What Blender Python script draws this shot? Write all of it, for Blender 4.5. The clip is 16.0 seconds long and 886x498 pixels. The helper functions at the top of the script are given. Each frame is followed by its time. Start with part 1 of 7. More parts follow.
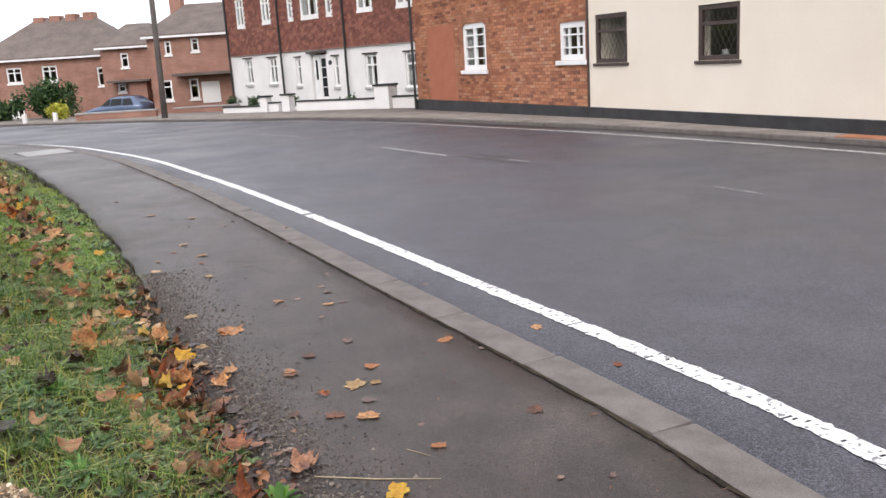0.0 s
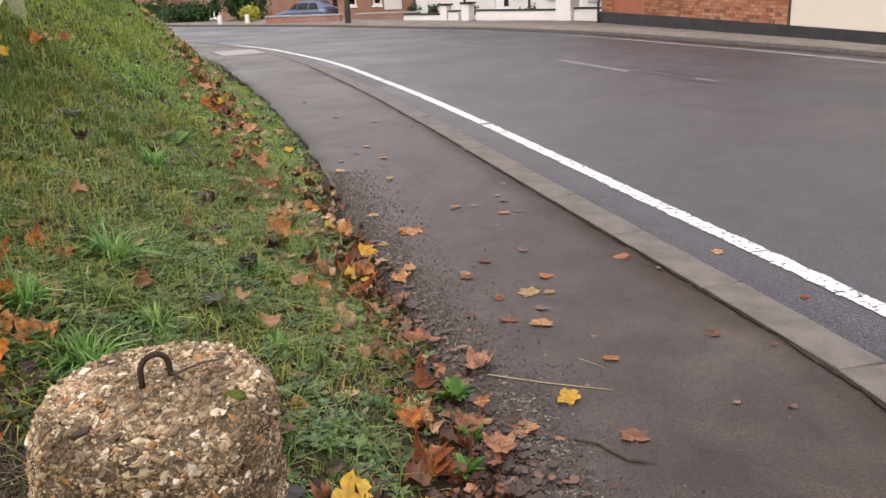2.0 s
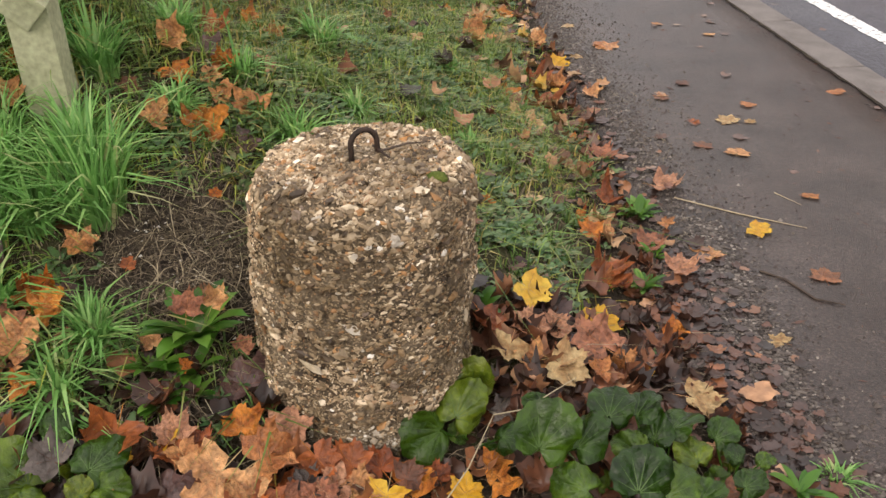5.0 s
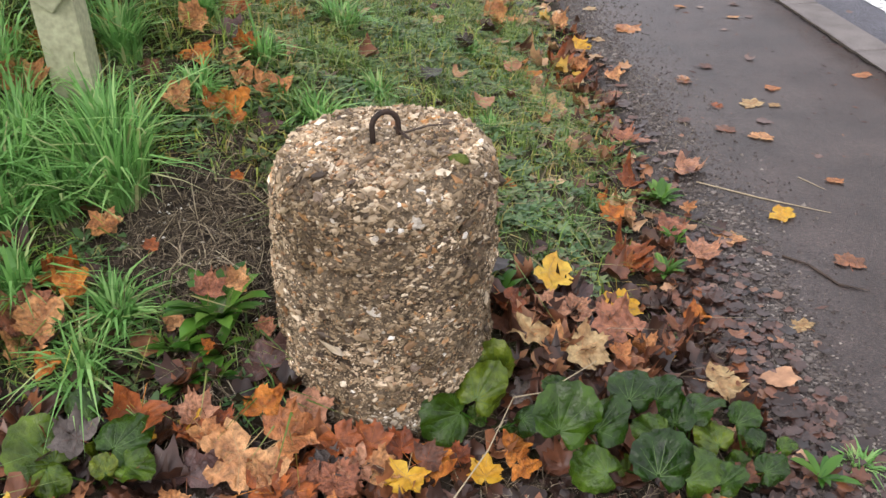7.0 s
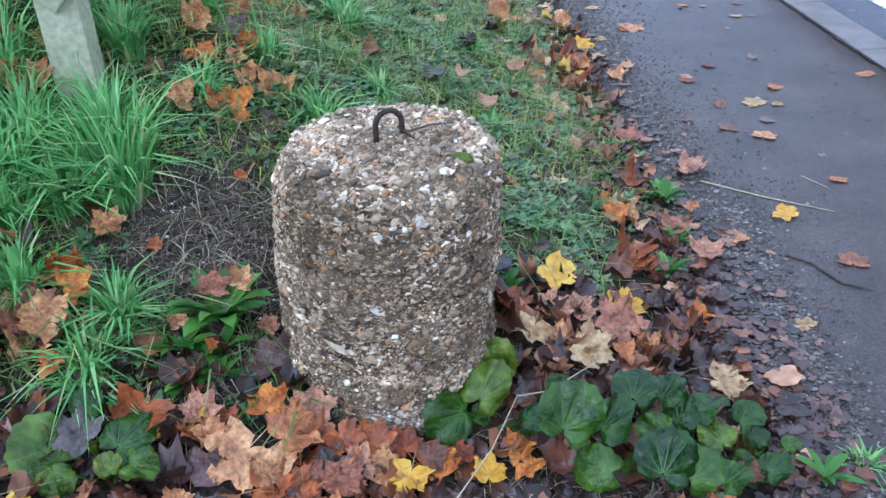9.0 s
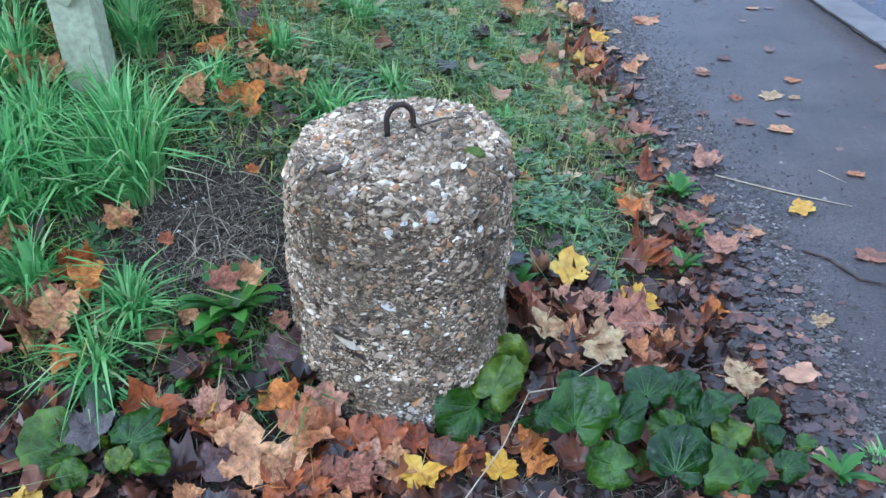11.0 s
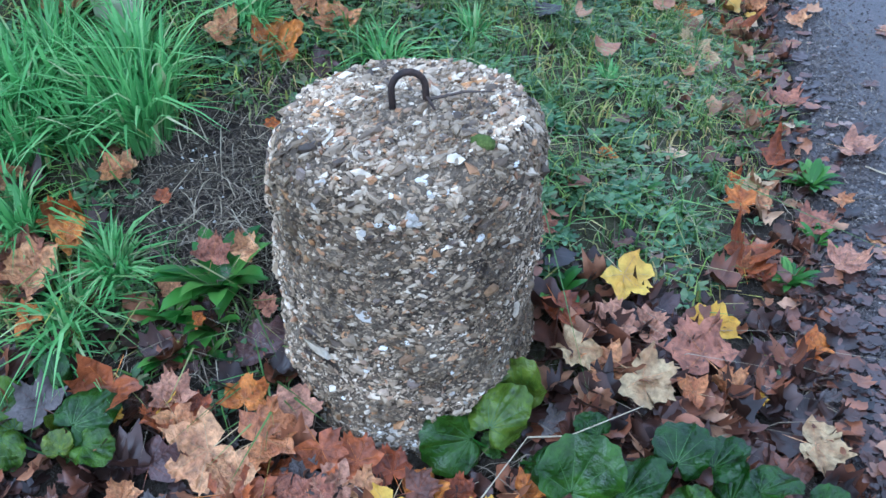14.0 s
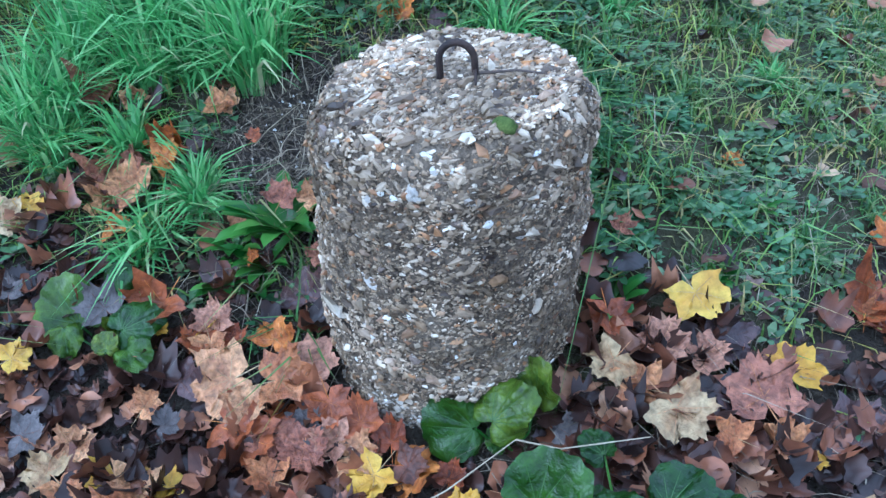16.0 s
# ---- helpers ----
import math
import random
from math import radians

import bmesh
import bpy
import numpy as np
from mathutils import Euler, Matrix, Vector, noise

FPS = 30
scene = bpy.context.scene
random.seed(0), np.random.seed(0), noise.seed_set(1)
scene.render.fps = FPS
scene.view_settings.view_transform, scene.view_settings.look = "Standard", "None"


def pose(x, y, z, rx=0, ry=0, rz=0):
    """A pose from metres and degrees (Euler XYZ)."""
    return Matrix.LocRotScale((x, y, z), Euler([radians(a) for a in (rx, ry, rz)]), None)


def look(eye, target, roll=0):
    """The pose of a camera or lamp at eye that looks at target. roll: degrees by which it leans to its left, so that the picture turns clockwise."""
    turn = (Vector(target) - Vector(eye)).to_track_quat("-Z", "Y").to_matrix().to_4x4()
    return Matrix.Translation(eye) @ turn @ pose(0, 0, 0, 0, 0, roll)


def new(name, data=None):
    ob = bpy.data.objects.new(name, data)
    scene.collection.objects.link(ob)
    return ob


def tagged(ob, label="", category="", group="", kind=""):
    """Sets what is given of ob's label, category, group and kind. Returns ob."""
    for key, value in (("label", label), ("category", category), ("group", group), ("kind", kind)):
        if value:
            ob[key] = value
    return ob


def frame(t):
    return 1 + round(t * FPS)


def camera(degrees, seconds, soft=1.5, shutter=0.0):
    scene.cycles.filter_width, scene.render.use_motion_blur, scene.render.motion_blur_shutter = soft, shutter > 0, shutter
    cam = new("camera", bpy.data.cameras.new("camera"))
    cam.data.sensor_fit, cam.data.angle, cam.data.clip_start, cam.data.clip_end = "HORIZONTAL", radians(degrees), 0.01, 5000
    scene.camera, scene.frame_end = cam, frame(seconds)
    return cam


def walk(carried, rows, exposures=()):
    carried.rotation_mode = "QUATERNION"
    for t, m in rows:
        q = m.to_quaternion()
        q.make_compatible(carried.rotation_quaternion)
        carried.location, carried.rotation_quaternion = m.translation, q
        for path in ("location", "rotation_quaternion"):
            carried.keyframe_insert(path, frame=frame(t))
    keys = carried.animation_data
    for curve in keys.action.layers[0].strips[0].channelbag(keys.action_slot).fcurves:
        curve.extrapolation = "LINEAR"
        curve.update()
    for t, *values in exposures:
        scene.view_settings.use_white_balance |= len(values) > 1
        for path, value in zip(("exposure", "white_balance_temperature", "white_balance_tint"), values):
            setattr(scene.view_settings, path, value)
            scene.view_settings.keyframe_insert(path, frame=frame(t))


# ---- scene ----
cam = camera(54.8, 16.0, soft=1.5)
PATH = [
    (0, (0.638, -1.528, 1.4), (1.055, 0.377, 0.958), -3.6),
    (0.5, (0.62, -1.527, 1.39), (0.954, 0.386, 0.911), -2.8),
    (1, (0.599, -1.548, 1.401), (0.819, 0.372, 0.886), -3.1),
    (1.5, (0.586, -1.549, 1.393), (0.716, 0.368, 0.838), -2.6),
    (2, (0.557, -1.544, 1.378), (0.581, 0.36, 0.766), -2.5),
    (2.5, (0.547, -1.556, 1.37), (0.464, 0.326, 0.697), -2.3),
    (3, (0.527, -1.56, 1.364), (0.359, 0.292, 0.626), -1.5),
    (3.5, (0.514, -1.56, 1.35), (0.283, 0.257, 0.548), -1.6),
    (4, (0.504, -1.568, 1.336), (0.202, 0.199, 0.448), -1.7),
    (4.5, (0.492, -1.563, 1.33), (0.152, 0.165, 0.381), -1.5),
    (7, (0.486, -1.566, 1.323), (0.085, 0.113, 0.314), -1.8),
    (7.5, (0.484, -1.568, 1.323), (0.077, 0.112, 0.318), -2.1),
    (8, (0.483, -1.565, 1.323), (0.076, 0.113, 0.314), -2.0),
    (8.5, (0.482, -1.567, 1.322), (0.077, 0.111, 0.312), -1.9),
    (11, (0.486, -1.554, 1.317), (0.049, 0.109, 0.296), -2.4),
    (11.5, (0.482, -1.532, 1.3), (-0.013, 0.092, 0.242), -3.3),
    (12, (0.477, -1.461, 1.289), (-0.032, 0.122, 0.179), -2.6),
    (12.5, (0.487, -1.369, 1.283), (-0.07, 0.207, 0.185), -2.7),
    (13, (0.519, -1.288, 1.294), (-0.024, 0.256, 0.143), -2.6),
    (13.5, (0.565, -1.202, 1.28), (-0.041, 0.285, 0.088), -3.7),
    (14, (0.666, -1.128, 1.265), (-0.115, 0.303, 0.106), -3.5),
    (14.5, (0.77, -1.075, 1.272), (-0.114, 0.254, 0.067), -3.2),
    (15, (0.844, -1.02, 1.266), (-0.113, 0.272, 0.077), -2.7),
    (15.5, (0.88, -0.97, 1.259), (-0.151, 0.256, 0.061), -3.7),
    (16, (0.931, -0.877, 1.233), (-0.275, 0.189, 0.046), -5.1),
]
walk(cam, [(t, look(eye, target, roll)) for t, eye, target, roll in PATH],
     exposures=[(0, 0.42, 6400, 14), (1.5, 0.36, 6700, 16), (3.0, 0.33, 7150, 16), (4.5, 0.38, 7000, 15), (7.0, 0.57, 6300, 16), (7.5, 0.62, 5750, 14), (8.5, 0.70, 4800, 12), (11.0, 0.71, 4430, 8), (12.0, 0.72, 4480, 10), (13.0, 0.70, 4340, 8), (15.0, 0.74, 4200, 8), (16.0, 0.80, 4120, 7)])

# ---- light ----
SUN_EL, SUN_ROT = radians(38), radians(200)
world = bpy.data.worlds.new("overcast_sky")
scene.world = world
world.use_nodes = True
wn, wl = world.node_tree.nodes, world.node_tree.links
sky = wn.new("ShaderNodeTexSky")
sky.sky_type = "NISHITA"
sky.sun_disc = False
sky.sun_elevation, sky.sun_rotation = SUN_EL, SUN_ROT
sky.air_density, sky.dust_density, sky.ozone_density = 1.0, 6.0, 1.0
cloud = wn.new("ShaderNodeMixRGB")            # a closed cloud layer in front of the blue
cloud.inputs[0].default_value = 0.85
cloud.inputs[2].default_value = (9.2, 9.3, 9.45, 1)
wl.new(sky.outputs[0], cloud.inputs[1])
bg = wn["Background"]
bg.inputs[1].default_value = 0.15
wl.new(cloud.outputs[0], bg.inputs[0])
sun = new("sun", bpy.data.lights.new("sun", "SUN"))
sun.data.energy, sun.data.angle, sun.data.color = 0.7, radians(25), (1.0, 0.97, 0.93)
sun.matrix_world = look((0, 0, 0), (-math.sin(SUN_ROT) * math.cos(SUN_EL), -math.cos(SUN_ROT) * math.cos(SUN_EL), -math.sin(SUN_EL)))


# ---- materials ----
def shader(name, rough=0.8, metal=0.0, spec=0.5):
    m = bpy.data.materials.new(name)
    m.use_nodes = True
    b = m.node_tree.nodes["Principled BSDF"]
    b.inputs["Roughness"].default_value = rough
    b.inputs["Metallic"].default_value = metal
    b.inputs["Specular IOR Level"].default_value = spec
    return m, m.node_tree.nodes, m.node_tree.links, b


def ramp_node(n, stops):
    r = n.new("ShaderNodeValToRGB")
    while len(r.color_ramp.elements) < len(stops):
        r.color_ramp.elements.new(0.5)
    for e, (p, c) in zip(r.color_ramp.elements, stops):
        e.position, e.color = p, (*c, 1)
    return r


def noise_node(n, l, scale, detail=4.0, rough=0.55, coords="Object"):
    tc, t = n.new("ShaderNodeTexCoord"), n.new("ShaderNodeTexNoise")
    t.inputs["Scale"].default_value, t.inputs["Detail"].default_value, t.inputs["Roughness"].default_value = scale, detail, rough
    l.new(tc.outputs[coords], t.inputs["Vector"])
    return t


def mixed(n, l, kind, fac, a, b):
    x = n.new("ShaderNodeMixRGB")
    x.blend_type = kind
    for slot, v in ((0, fac), (1, a), (2, b)):
        if hasattr(v, "is_output"):
            l.new(v, x.inputs[slot])
        else:
            x.inputs[slot].default_value = v if slot == 0 else (*v, 1)
    return x.outputs[0]


def bumped(n, l, b, height, strength, distance):
    k = n.new("ShaderNodeBump")
    k.inputs["Strength"].default_value, k.inputs["Distance"].default_value = strength, distance
    l.new(height, k.inputs["Height"])
    l.new(k.outputs[0], b.inputs["Normal"])


def surface(name, stops, scale=6.0, fine=90.0, rough=0.8, bump=0.3, depth=0.004, spec=0.5, metal=0.0, grain=0.35):
    """Two scales of variation: broad stains by the ramp, fine grain over it, with relief."""
    m, n, l, b = shader(name, rough, metal, spec)
    big, small = noise_node(n, l, scale, 6), noise_node(n, l, fine, 3)
    r = ramp_node(n, stops)
    l.new(big.outputs[0], r.inputs[0])
    g = ramp_node(n, [(0.3, (1 - grain,) * 3), (0.7, (1.0,) * 3)])
    l.new(small.outputs[0], g.inputs[0])
    l.new(mixed(n, l, "MULTIPLY", 1.0, r.outputs[0], g.outputs[0]), b.inputs["Base Color"])
    bumped(n, l, b, small.outputs[0], bump, depth)
    return m


def varied(name, stops, rough=0.6, island=False, fine=25.0, spec=0.4, grain=0.35, through_light=0.0, bump=0.3, depth=0.003, tone=None, streak=None):
    """Each piece takes its own colour from the ramp, with blotches on it."""
    m, n, l, b = shader(name, rough, 0.0, spec)
    if island:
        src = n.new("ShaderNodeNewGeometry").outputs["Random Per Island"]
    else:
        src = n.new("ShaderNodeObjectInfo").outputs["Random"]
    r = ramp_node(n, stops)
    r.color_ramp.interpolation = "LINEAR"
    l.new(src, r.inputs[0])
    t = noise_node(n, l, fine, 4)
    if not island:                            # no two pieces carry the same blotches
        far, add_v = n.new("ShaderNodeMath"), n.new("ShaderNodeVectorMath")
        far.operation, far.inputs[1].default_value = "MULTIPLY", 60.0
        l.new(src, far.inputs[0])
        l.new(t.inputs["Vector"].links[0].from_socket, add_v.inputs[0])
        l.new(far.outputs[0], add_v.inputs[1])
        l.new(add_v.outputs[0], t.inputs["Vector"])
    g = ramp_node(n, [(0.32, (1 - grain,) * 3), (0.62, (1.0,) * 3)])
    l.new(t.outputs[0], g.inputs[0])
    col = mixed(n, l, "MULTIPLY", 1.0, r.outputs[0], g.outputs[0])
    if tone:                                  # broad patches of drier and lusher growth
        tn = ramp_node(n, [(0.36, tone[1]), (0.64, tone[2])])
        l.new(noise_node(n, l, tone[0], 5).outputs[0], tn.inputs[0])
        col = mixed(n, l, "MULTIPLY", 1.0, col, tn.outputs[0])
    if streak:                                # level layers of dirt, as the concrete was poured
        sc, mp = n.new("ShaderNodeTexCoord"), n.new("ShaderNodeMapping")
        mp.inputs["Scale"].default_value = streak[0]
        sn = noise_node(n, l, 1.0, 5, 0.6)
        l.new(sc.outputs["Object"], mp.inputs["Vector"])
        l.new(mp.outputs[0], sn.inputs["Vector"])
        sr = ramp_node(n, [(0.38, streak[1]), (0.60, streak[2])])
        l.new(sn.outputs[0], sr.inputs[0])
        col = mixed(n, l, "MULTIPLY", 1.0, col, sr.outputs[0])
    l.new(col, b.inputs["Base Color"])
    bumped(n, l, b, t.outputs[0], bump, depth)
    if through_light:
        tr, add = n.new("ShaderNodeBsdfTranslucent"), n.new("ShaderNodeMixShader")
        l.new(col, tr.inputs[0])
        add.inputs[0].default_value = through_light
        l.new(b.outputs[0], add.inputs[1])
        l.new(tr.outputs[0], add.inputs[2])
        l.new(add.outputs[0], n["Material Output"].inputs[0])
    return m


def asphalt(name, dark, light, patch, rough, stone=170.0, mid_dark=0.56):
    m, n, l, b = shader(name, rough, 0.0, 0.5)
    tc, v = n.new("ShaderNodeTexCoord"), n.new("ShaderNodeTexVoronoi")
    v.inputs["Scale"].default_value = stone
    l.new(tc.outputs["Object"], v.inputs["Vector"])
    chips = ramp_node(n, [(0.0, dark), (0.6, light), (1.0, tuple(min(1, 2.2 * c) for c in light))])
    hue = n.new("ShaderNodeSeparateColor")
    l.new(v.outputs["Color"], hue.inputs[0])
    l.new(hue.outputs[0], chips.inputs[0])
    big = noise_node(n, l, 0.55, 5)
    w = ramp_node(n, [(0.35, patch), (0.62, (1.0, 1.0, 1.0))])
    l.new(big.outputs[0], w.inputs[0])
    mid = noise_node(n, l, 3.2, 7, 0.62)
    w2 = ramp_node(n, [(0.34, (mid_dark,) * 3), (0.58, (1.0, 1.0, 1.0)), (0.70, (1.5 - mid_dark * 0.4,) * 3)])
    l.new(mid.outputs[0], w2.inputs[0])
    one = mixed(n, l, "MULTIPLY", 1.0, chips.outputs[0], w.outputs[0])
    l.new(mixed(n, l, "MULTIPLY", 1.0, one, w2.outputs[0]), b.inputs["Base Color"])
    wet = n.new("ShaderNodeMapRange")
    wet.inputs[1].default_value, wet.inputs[2].default_value = 0.3, 0.7
    wet.inputs[3].default_value, wet.inputs[4].default_value = rough - 0.12, rough + 0.12
    l.new(big.outputs[0], wet.inputs[0])
    l.new(wet.outputs[0], b.inputs["Roughness"])
    bumped(n, l, b, v.outputs["Distance"], 0.55, 0.004)
    return m


def brickwork(name, c1, c2, mortar, stains):
    m, n, l, b = shader(name, 0.9, 0.0, 0.3)
    tc, sep, com = n.new("ShaderNodeTexCoord"), n.new("ShaderNodeSeparateXYZ"), n.new("ShaderNodeCombineXYZ")
    l.new(tc.outputs["Object"], sep.inputs[0])
    add = n.new("ShaderNodeMath")
    l.new(sep.outputs[0], add.inputs[0])
    l.new(sep.outputs[1], add.inputs[1])
    l.new(add.outputs[0], com.inputs[0])
    l.new(sep.outputs[2], com.inputs[1])
    t = n.new("ShaderNodeTexBrick")
    for k, v in (("Scale", 1.0), ("Mortar Size", 0.006), ("Brick Width", 0.225), ("Row Height", 0.075), ("Bias", -0.1), ("Mortar Smooth", 0.2)):
        t.inputs[k].default_value = v
    t.inputs["Color1"].default_value, t.inputs["Color2"].default_value, t.inputs["Mortar"].default_value = (*c1, 1), (*c2, 1), (*mortar, 1)
    l.new(com.outputs[0], t.inputs["Vector"])
    big = noise_node(n, l, 1.3, 6)
    r = ramp_node(n, [(0.38, stains), (0.6, (1.0, 1.0, 1.0))])
    l.new(big.outputs[0], r.inputs[0])
    l.new(mixed(n, l, "MULTIPLY", 1.0, t.outputs["Color"], r.outputs[0]), b.inputs["Base Color"])
    inv = n.new("ShaderNodeInvert")
    l.new(t.outputs["Fac"], inv.inputs[1])
    bumped(n, l, b, inv.outputs[0], 0.5, 0.008)
    return m


M_ROAD = asphalt("wet_asphalt", (0.015, 0.0145, 0.019), (0.062, 0.061, 0.076), (0.80, 0.79, 0.80), 0.43, 170.0, 0.80)
M_PATH = asphalt("worn_footway_tarmac", (0.029, 0.0225, 0.0205), (0.064, 0.0505, 0.0455), (0.46, 0.39, 0.36), 0.42, 220.0, 0.46)
M_FAR_PATH = surface("far_footway", [(0.3, (0.17, 0.145, 0.125)), (0.7, (0.29, 0.255, 0.225))], 2.0, 40)
M_KERB = surface("kerb_concrete", [(0.3, (0.11, 0.095, 0.087)), (0.7, (0.22, 0.195, 0.18))], 5.0, 120, 0.75, 0.5, 0.003)
M_LINE = surface("road_paint", [(0.37, (0.20, 0.20, 0.21)), (0.44, (0.80, 0.80, 0.79))], 34.0, 160, 0.6, 0.3, 0.002, 0.4, 0.0, 0.25)
M_OLD_LINE = surface("worn_road_paint", [(0.35, (0.20, 0.20, 0.20)), (0.62, (0.58, 0.58, 0.57))], 14.0, 160, 0.6)
M_SOIL = surface("soil_and_thatch", [(0.3, (0.022, 0.017, 0.013)), (0.5, (0.044, 0.034, 0.024)), (0.75, (0.075, 0.060, 0.040))], 12.0, 70, 0.95, 0.9, 0.02, 0.2)
M_TURF = surface("mossy_thatch", [(0.3, (0.040, 0.032, 0.018)), (0.5, (0.062, 0.058, 0.028)), (0.75, (0.105, 0.105, 0.048))], 7.0, 90, 0.95, 0.9, 0.02, 0.2)
M_GRIT = varied("loose_grit", [(0.0, (0.034, 0.027, 0.024)), (0.5, (0.082, 0.066, 0.056)), (0.85, (0.155, 0.130, 0.112)), (1.0, (0.30, 0.265, 0.23))], 0.6, True, 60)
M_GRASS = varied("grass_blades", [(0.0, (0.078, 0.130, 0.030)), (0.35, (0.175, 0.27, 0.062)), (0.66, (0.34, 0.43, 0.105)), (0.80, (0.34, 0.29, 0.115)), (1.0, (0.50, 0.41, 0.22))], 0.5, True, 8, 0.4, 0.15, 0.3, tone=(4.5, (1.25, 1.02, 0.66), (0.86, 1.10, 0.86)))
# bank grass: yellower clump greens, brightened to stand for haze and light there
M_LIT_BANK = varied("lit_bank_grass", [(0.0, (0.145, 0.235, 0.046)), (0.6, (0.30, 0.43, 0.10)), (0.9, (0.45, 0.53, 0.16)), (1.0, (0.50, 0.41, 0.20))], 0.5, True, 8, 0.4, 0.1, 0.35, tone=(1.2, (1.12, 1.0, 0.75), (0.85, 1.02, 0.95)))
M_CLUMP = varied("clump_grass", [(0.0, (0.068, 0.125, 0.030)), (0.6, (0.140, 0.225, 0.060)), (0.9, (0.24, 0.31, 0.10)), (1.0, (0.34, 0.27, 0.15))], 0.5, True, 8, 0.4, 0.1, 0.35, tone=(3.0, (1.15, 1.0, 0.75), (0.75, 1.0, 0.95)))
M_TUFT = varied("lush_grass", [(0.0, (0.10, 0.25, 0.060)), (0.6, (0.24, 0.48, 0.135)), (0.90, (0.40, 0.60, 0.22)), (1.0, (0.55, 0.52, 0.28))], 0.45, True, 10, 0.4, 0.03, 0.45)
M_WEED = varied("low_weed_leaves", [(0.0, (0.050, 0.110, 0.036)), (0.6, (0.120, 0.215, 0.078)), (0.93, (0.21, 0.31, 0.135)), (1.0, (0.30, 0.25, 0.14))], 0.45, True, 30, 0.5, 0.3, 0.2, tone=(5.0, (0.95, 0.80, 0.66), (0.95, 1.08, 1.05)))
M_BROAD = varied("broad_leaf", [(0.0, (0.014, 0.044, 0.004)), (0.4, (0.030, 0.078, 0.006)), (0.8, (0.062, 0.122, 0.010)), (1.0, (0.125, 0.170, 0.016))], 0.28, False, 5, 0.32, 0.5, 0.12, 0.5, 0.02, tone=(2.5, (0.52, 0.58, 0.52), (1.35, 1.20, 1.0)))
M_DOCK = varied("dock_leaf", [(0.0, (0.034, 0.115, 0.012)), (0.6, (0.085, 0.205, 0.024)), (1.0, (0.155, 0.30, 0.044))], 0.36, False, 7, 0.35, 0.35, 0.25, 0.4, 0.01)
M_LEAF = {
    "yellow": varied("yellow_maple_leaf", [(0.0, (0.62, 0.36, 0.02)), (1.0, (0.72, 0.48, 0.06))], 0.5, False, 7, 0.4, 0.35, 0.15, 0.4, 0.02, tone=(2.2, (0.86, 0.70, 0.60), (1.0, 1.0, 1.0))),
    "orange": varied("orange_maple_leaf", [(0.0, (0.54, 0.155, 0.018)), (1.0, (0.68, 0.27, 0.045))], 0.5, False, 9, 0.4, 0.6, 0.15, 0.5, 0.03, tone=(2.8, (0.55, 0.42, 0.38), (1.15, 1.15, 1.1))),
    "rust": varied("rust_maple_leaf", [(0.0, (0.24, 0.060, 0.016)), (1.0, (0.40, 0.120, 0.032))], 0.42, False, 9, 0.4, 0.5, 0.1, 0.4, 0.02, tone=(2.2, (0.50, 0.45, 0.45), (1.15, 1.1, 1.1))),
    "tan": varied("tan_maple_leaf", [(0.0, (0.52, 0.205, 0.068)), (0.5, (0.63, 0.31, 0.12)), (1.0, (0.74, 0.43, 0.20))], 0.45, False, 13, 0.45, 0.6, 0.1, 0.5, 0.03, tone=(2.8, (0.62, 0.48, 0.42), (1.12, 1.10, 1.06))),
    "brown": varied("wet_brown_maple_leaf", [(0.0, (0.058, 0.025, 0.014)), (0.6, (0.155, 0.060, 0.030)), (1.0, (0.28, 0.118, 0.052))], 0.40, False, 9, 0.4, 0.5, 0.05, 0.4, 0.02, tone=(2.0, (0.5, 0.5, 0.55), (1.3, 1.25, 1.2))),
    "pink": varied("dusky_pink_maple_leaf", [(0.0, (0.34, 0.125, 0.066)), (0.5, (0.45, 0.195, 0.105)), (1.0, (0.55, 0.285, 0.165))], 0.45, False, 13, 0.45, 0.6, 0.1, 0.5, 0.03, tone=(2.8, (0.56, 0.47, 0.44), (1.1, 1.08, 1.06))),
    "purple": varied("purple_brown_maple_leaf", [(0.0, (0.050, 0.027, 0.026)), (1.0, (0.110, 0.058, 0.050))], 0.38, False, 9, 0.45, 0.4, 0.03, 0.4, 0.02, tone=(2.0, (0.7, 0.7, 0.72), (1.2, 1.15, 1.1))),
    "grey": varied("leaf_underside", [(0.0, (0.085, 0.068, 0.060)), (1.0, (0.20, 0.165, 0.145))], 0.55, False, 9, 0.35, 0.4, 0.05, 0.4, 0.02, tone=(2.0, (0.7, 0.7, 0.7), (1.1, 1.1, 1.1))),
    "cream": varied("faded_maple_leaf", [(0.0, (0.50, 0.34, 0.15)), (1.0, (0.62, 0.46, 0.23))], 0.5, False, 9, 0.4, 0.5, 0.15, 0.5, 0.03, tone=(2.8, (0.60, 0.46, 0.38), (1.0, 1.0, 1.0))),
}
M_LEAF_RIB = surface("leaf_rib", [(0.3, (0.040, 0.095, 0.010)), (0.7, (0.062, 0.125, 0.014))], 20.0, 90, 0.45)
M_CRUMB = varied("soil_crumbs", [(0.0, (0.030, 0.024, 0.020)), (0.7, (0.085, 0.068, 0.052)), (0.93, (0.20, 0.17, 0.13)), (0.97, (0.6, 0.58, 0.52)), (1.0, (0.7, 0.68, 0.62))], 0.9, True, 60, 0.2)
M_LITTER = varied("leaf_litter", [(0.0, (0.024, 0.013, 0.009)), (0.50, (0.078, 0.036, 0.023)), (0.70, (0.16, 0.062, 0.030)), (0.84, (0.29, 0.115, 0.050)), (0.94, (0.41, 0.20, 0.10)), (1.0, (0.48, 0.29, 0.155))], 0.42, True, 25, 0.4, 0.4, tone=(14.0, (0.55, 0.5, 0.5), (1.15, 1.12, 1.1)))
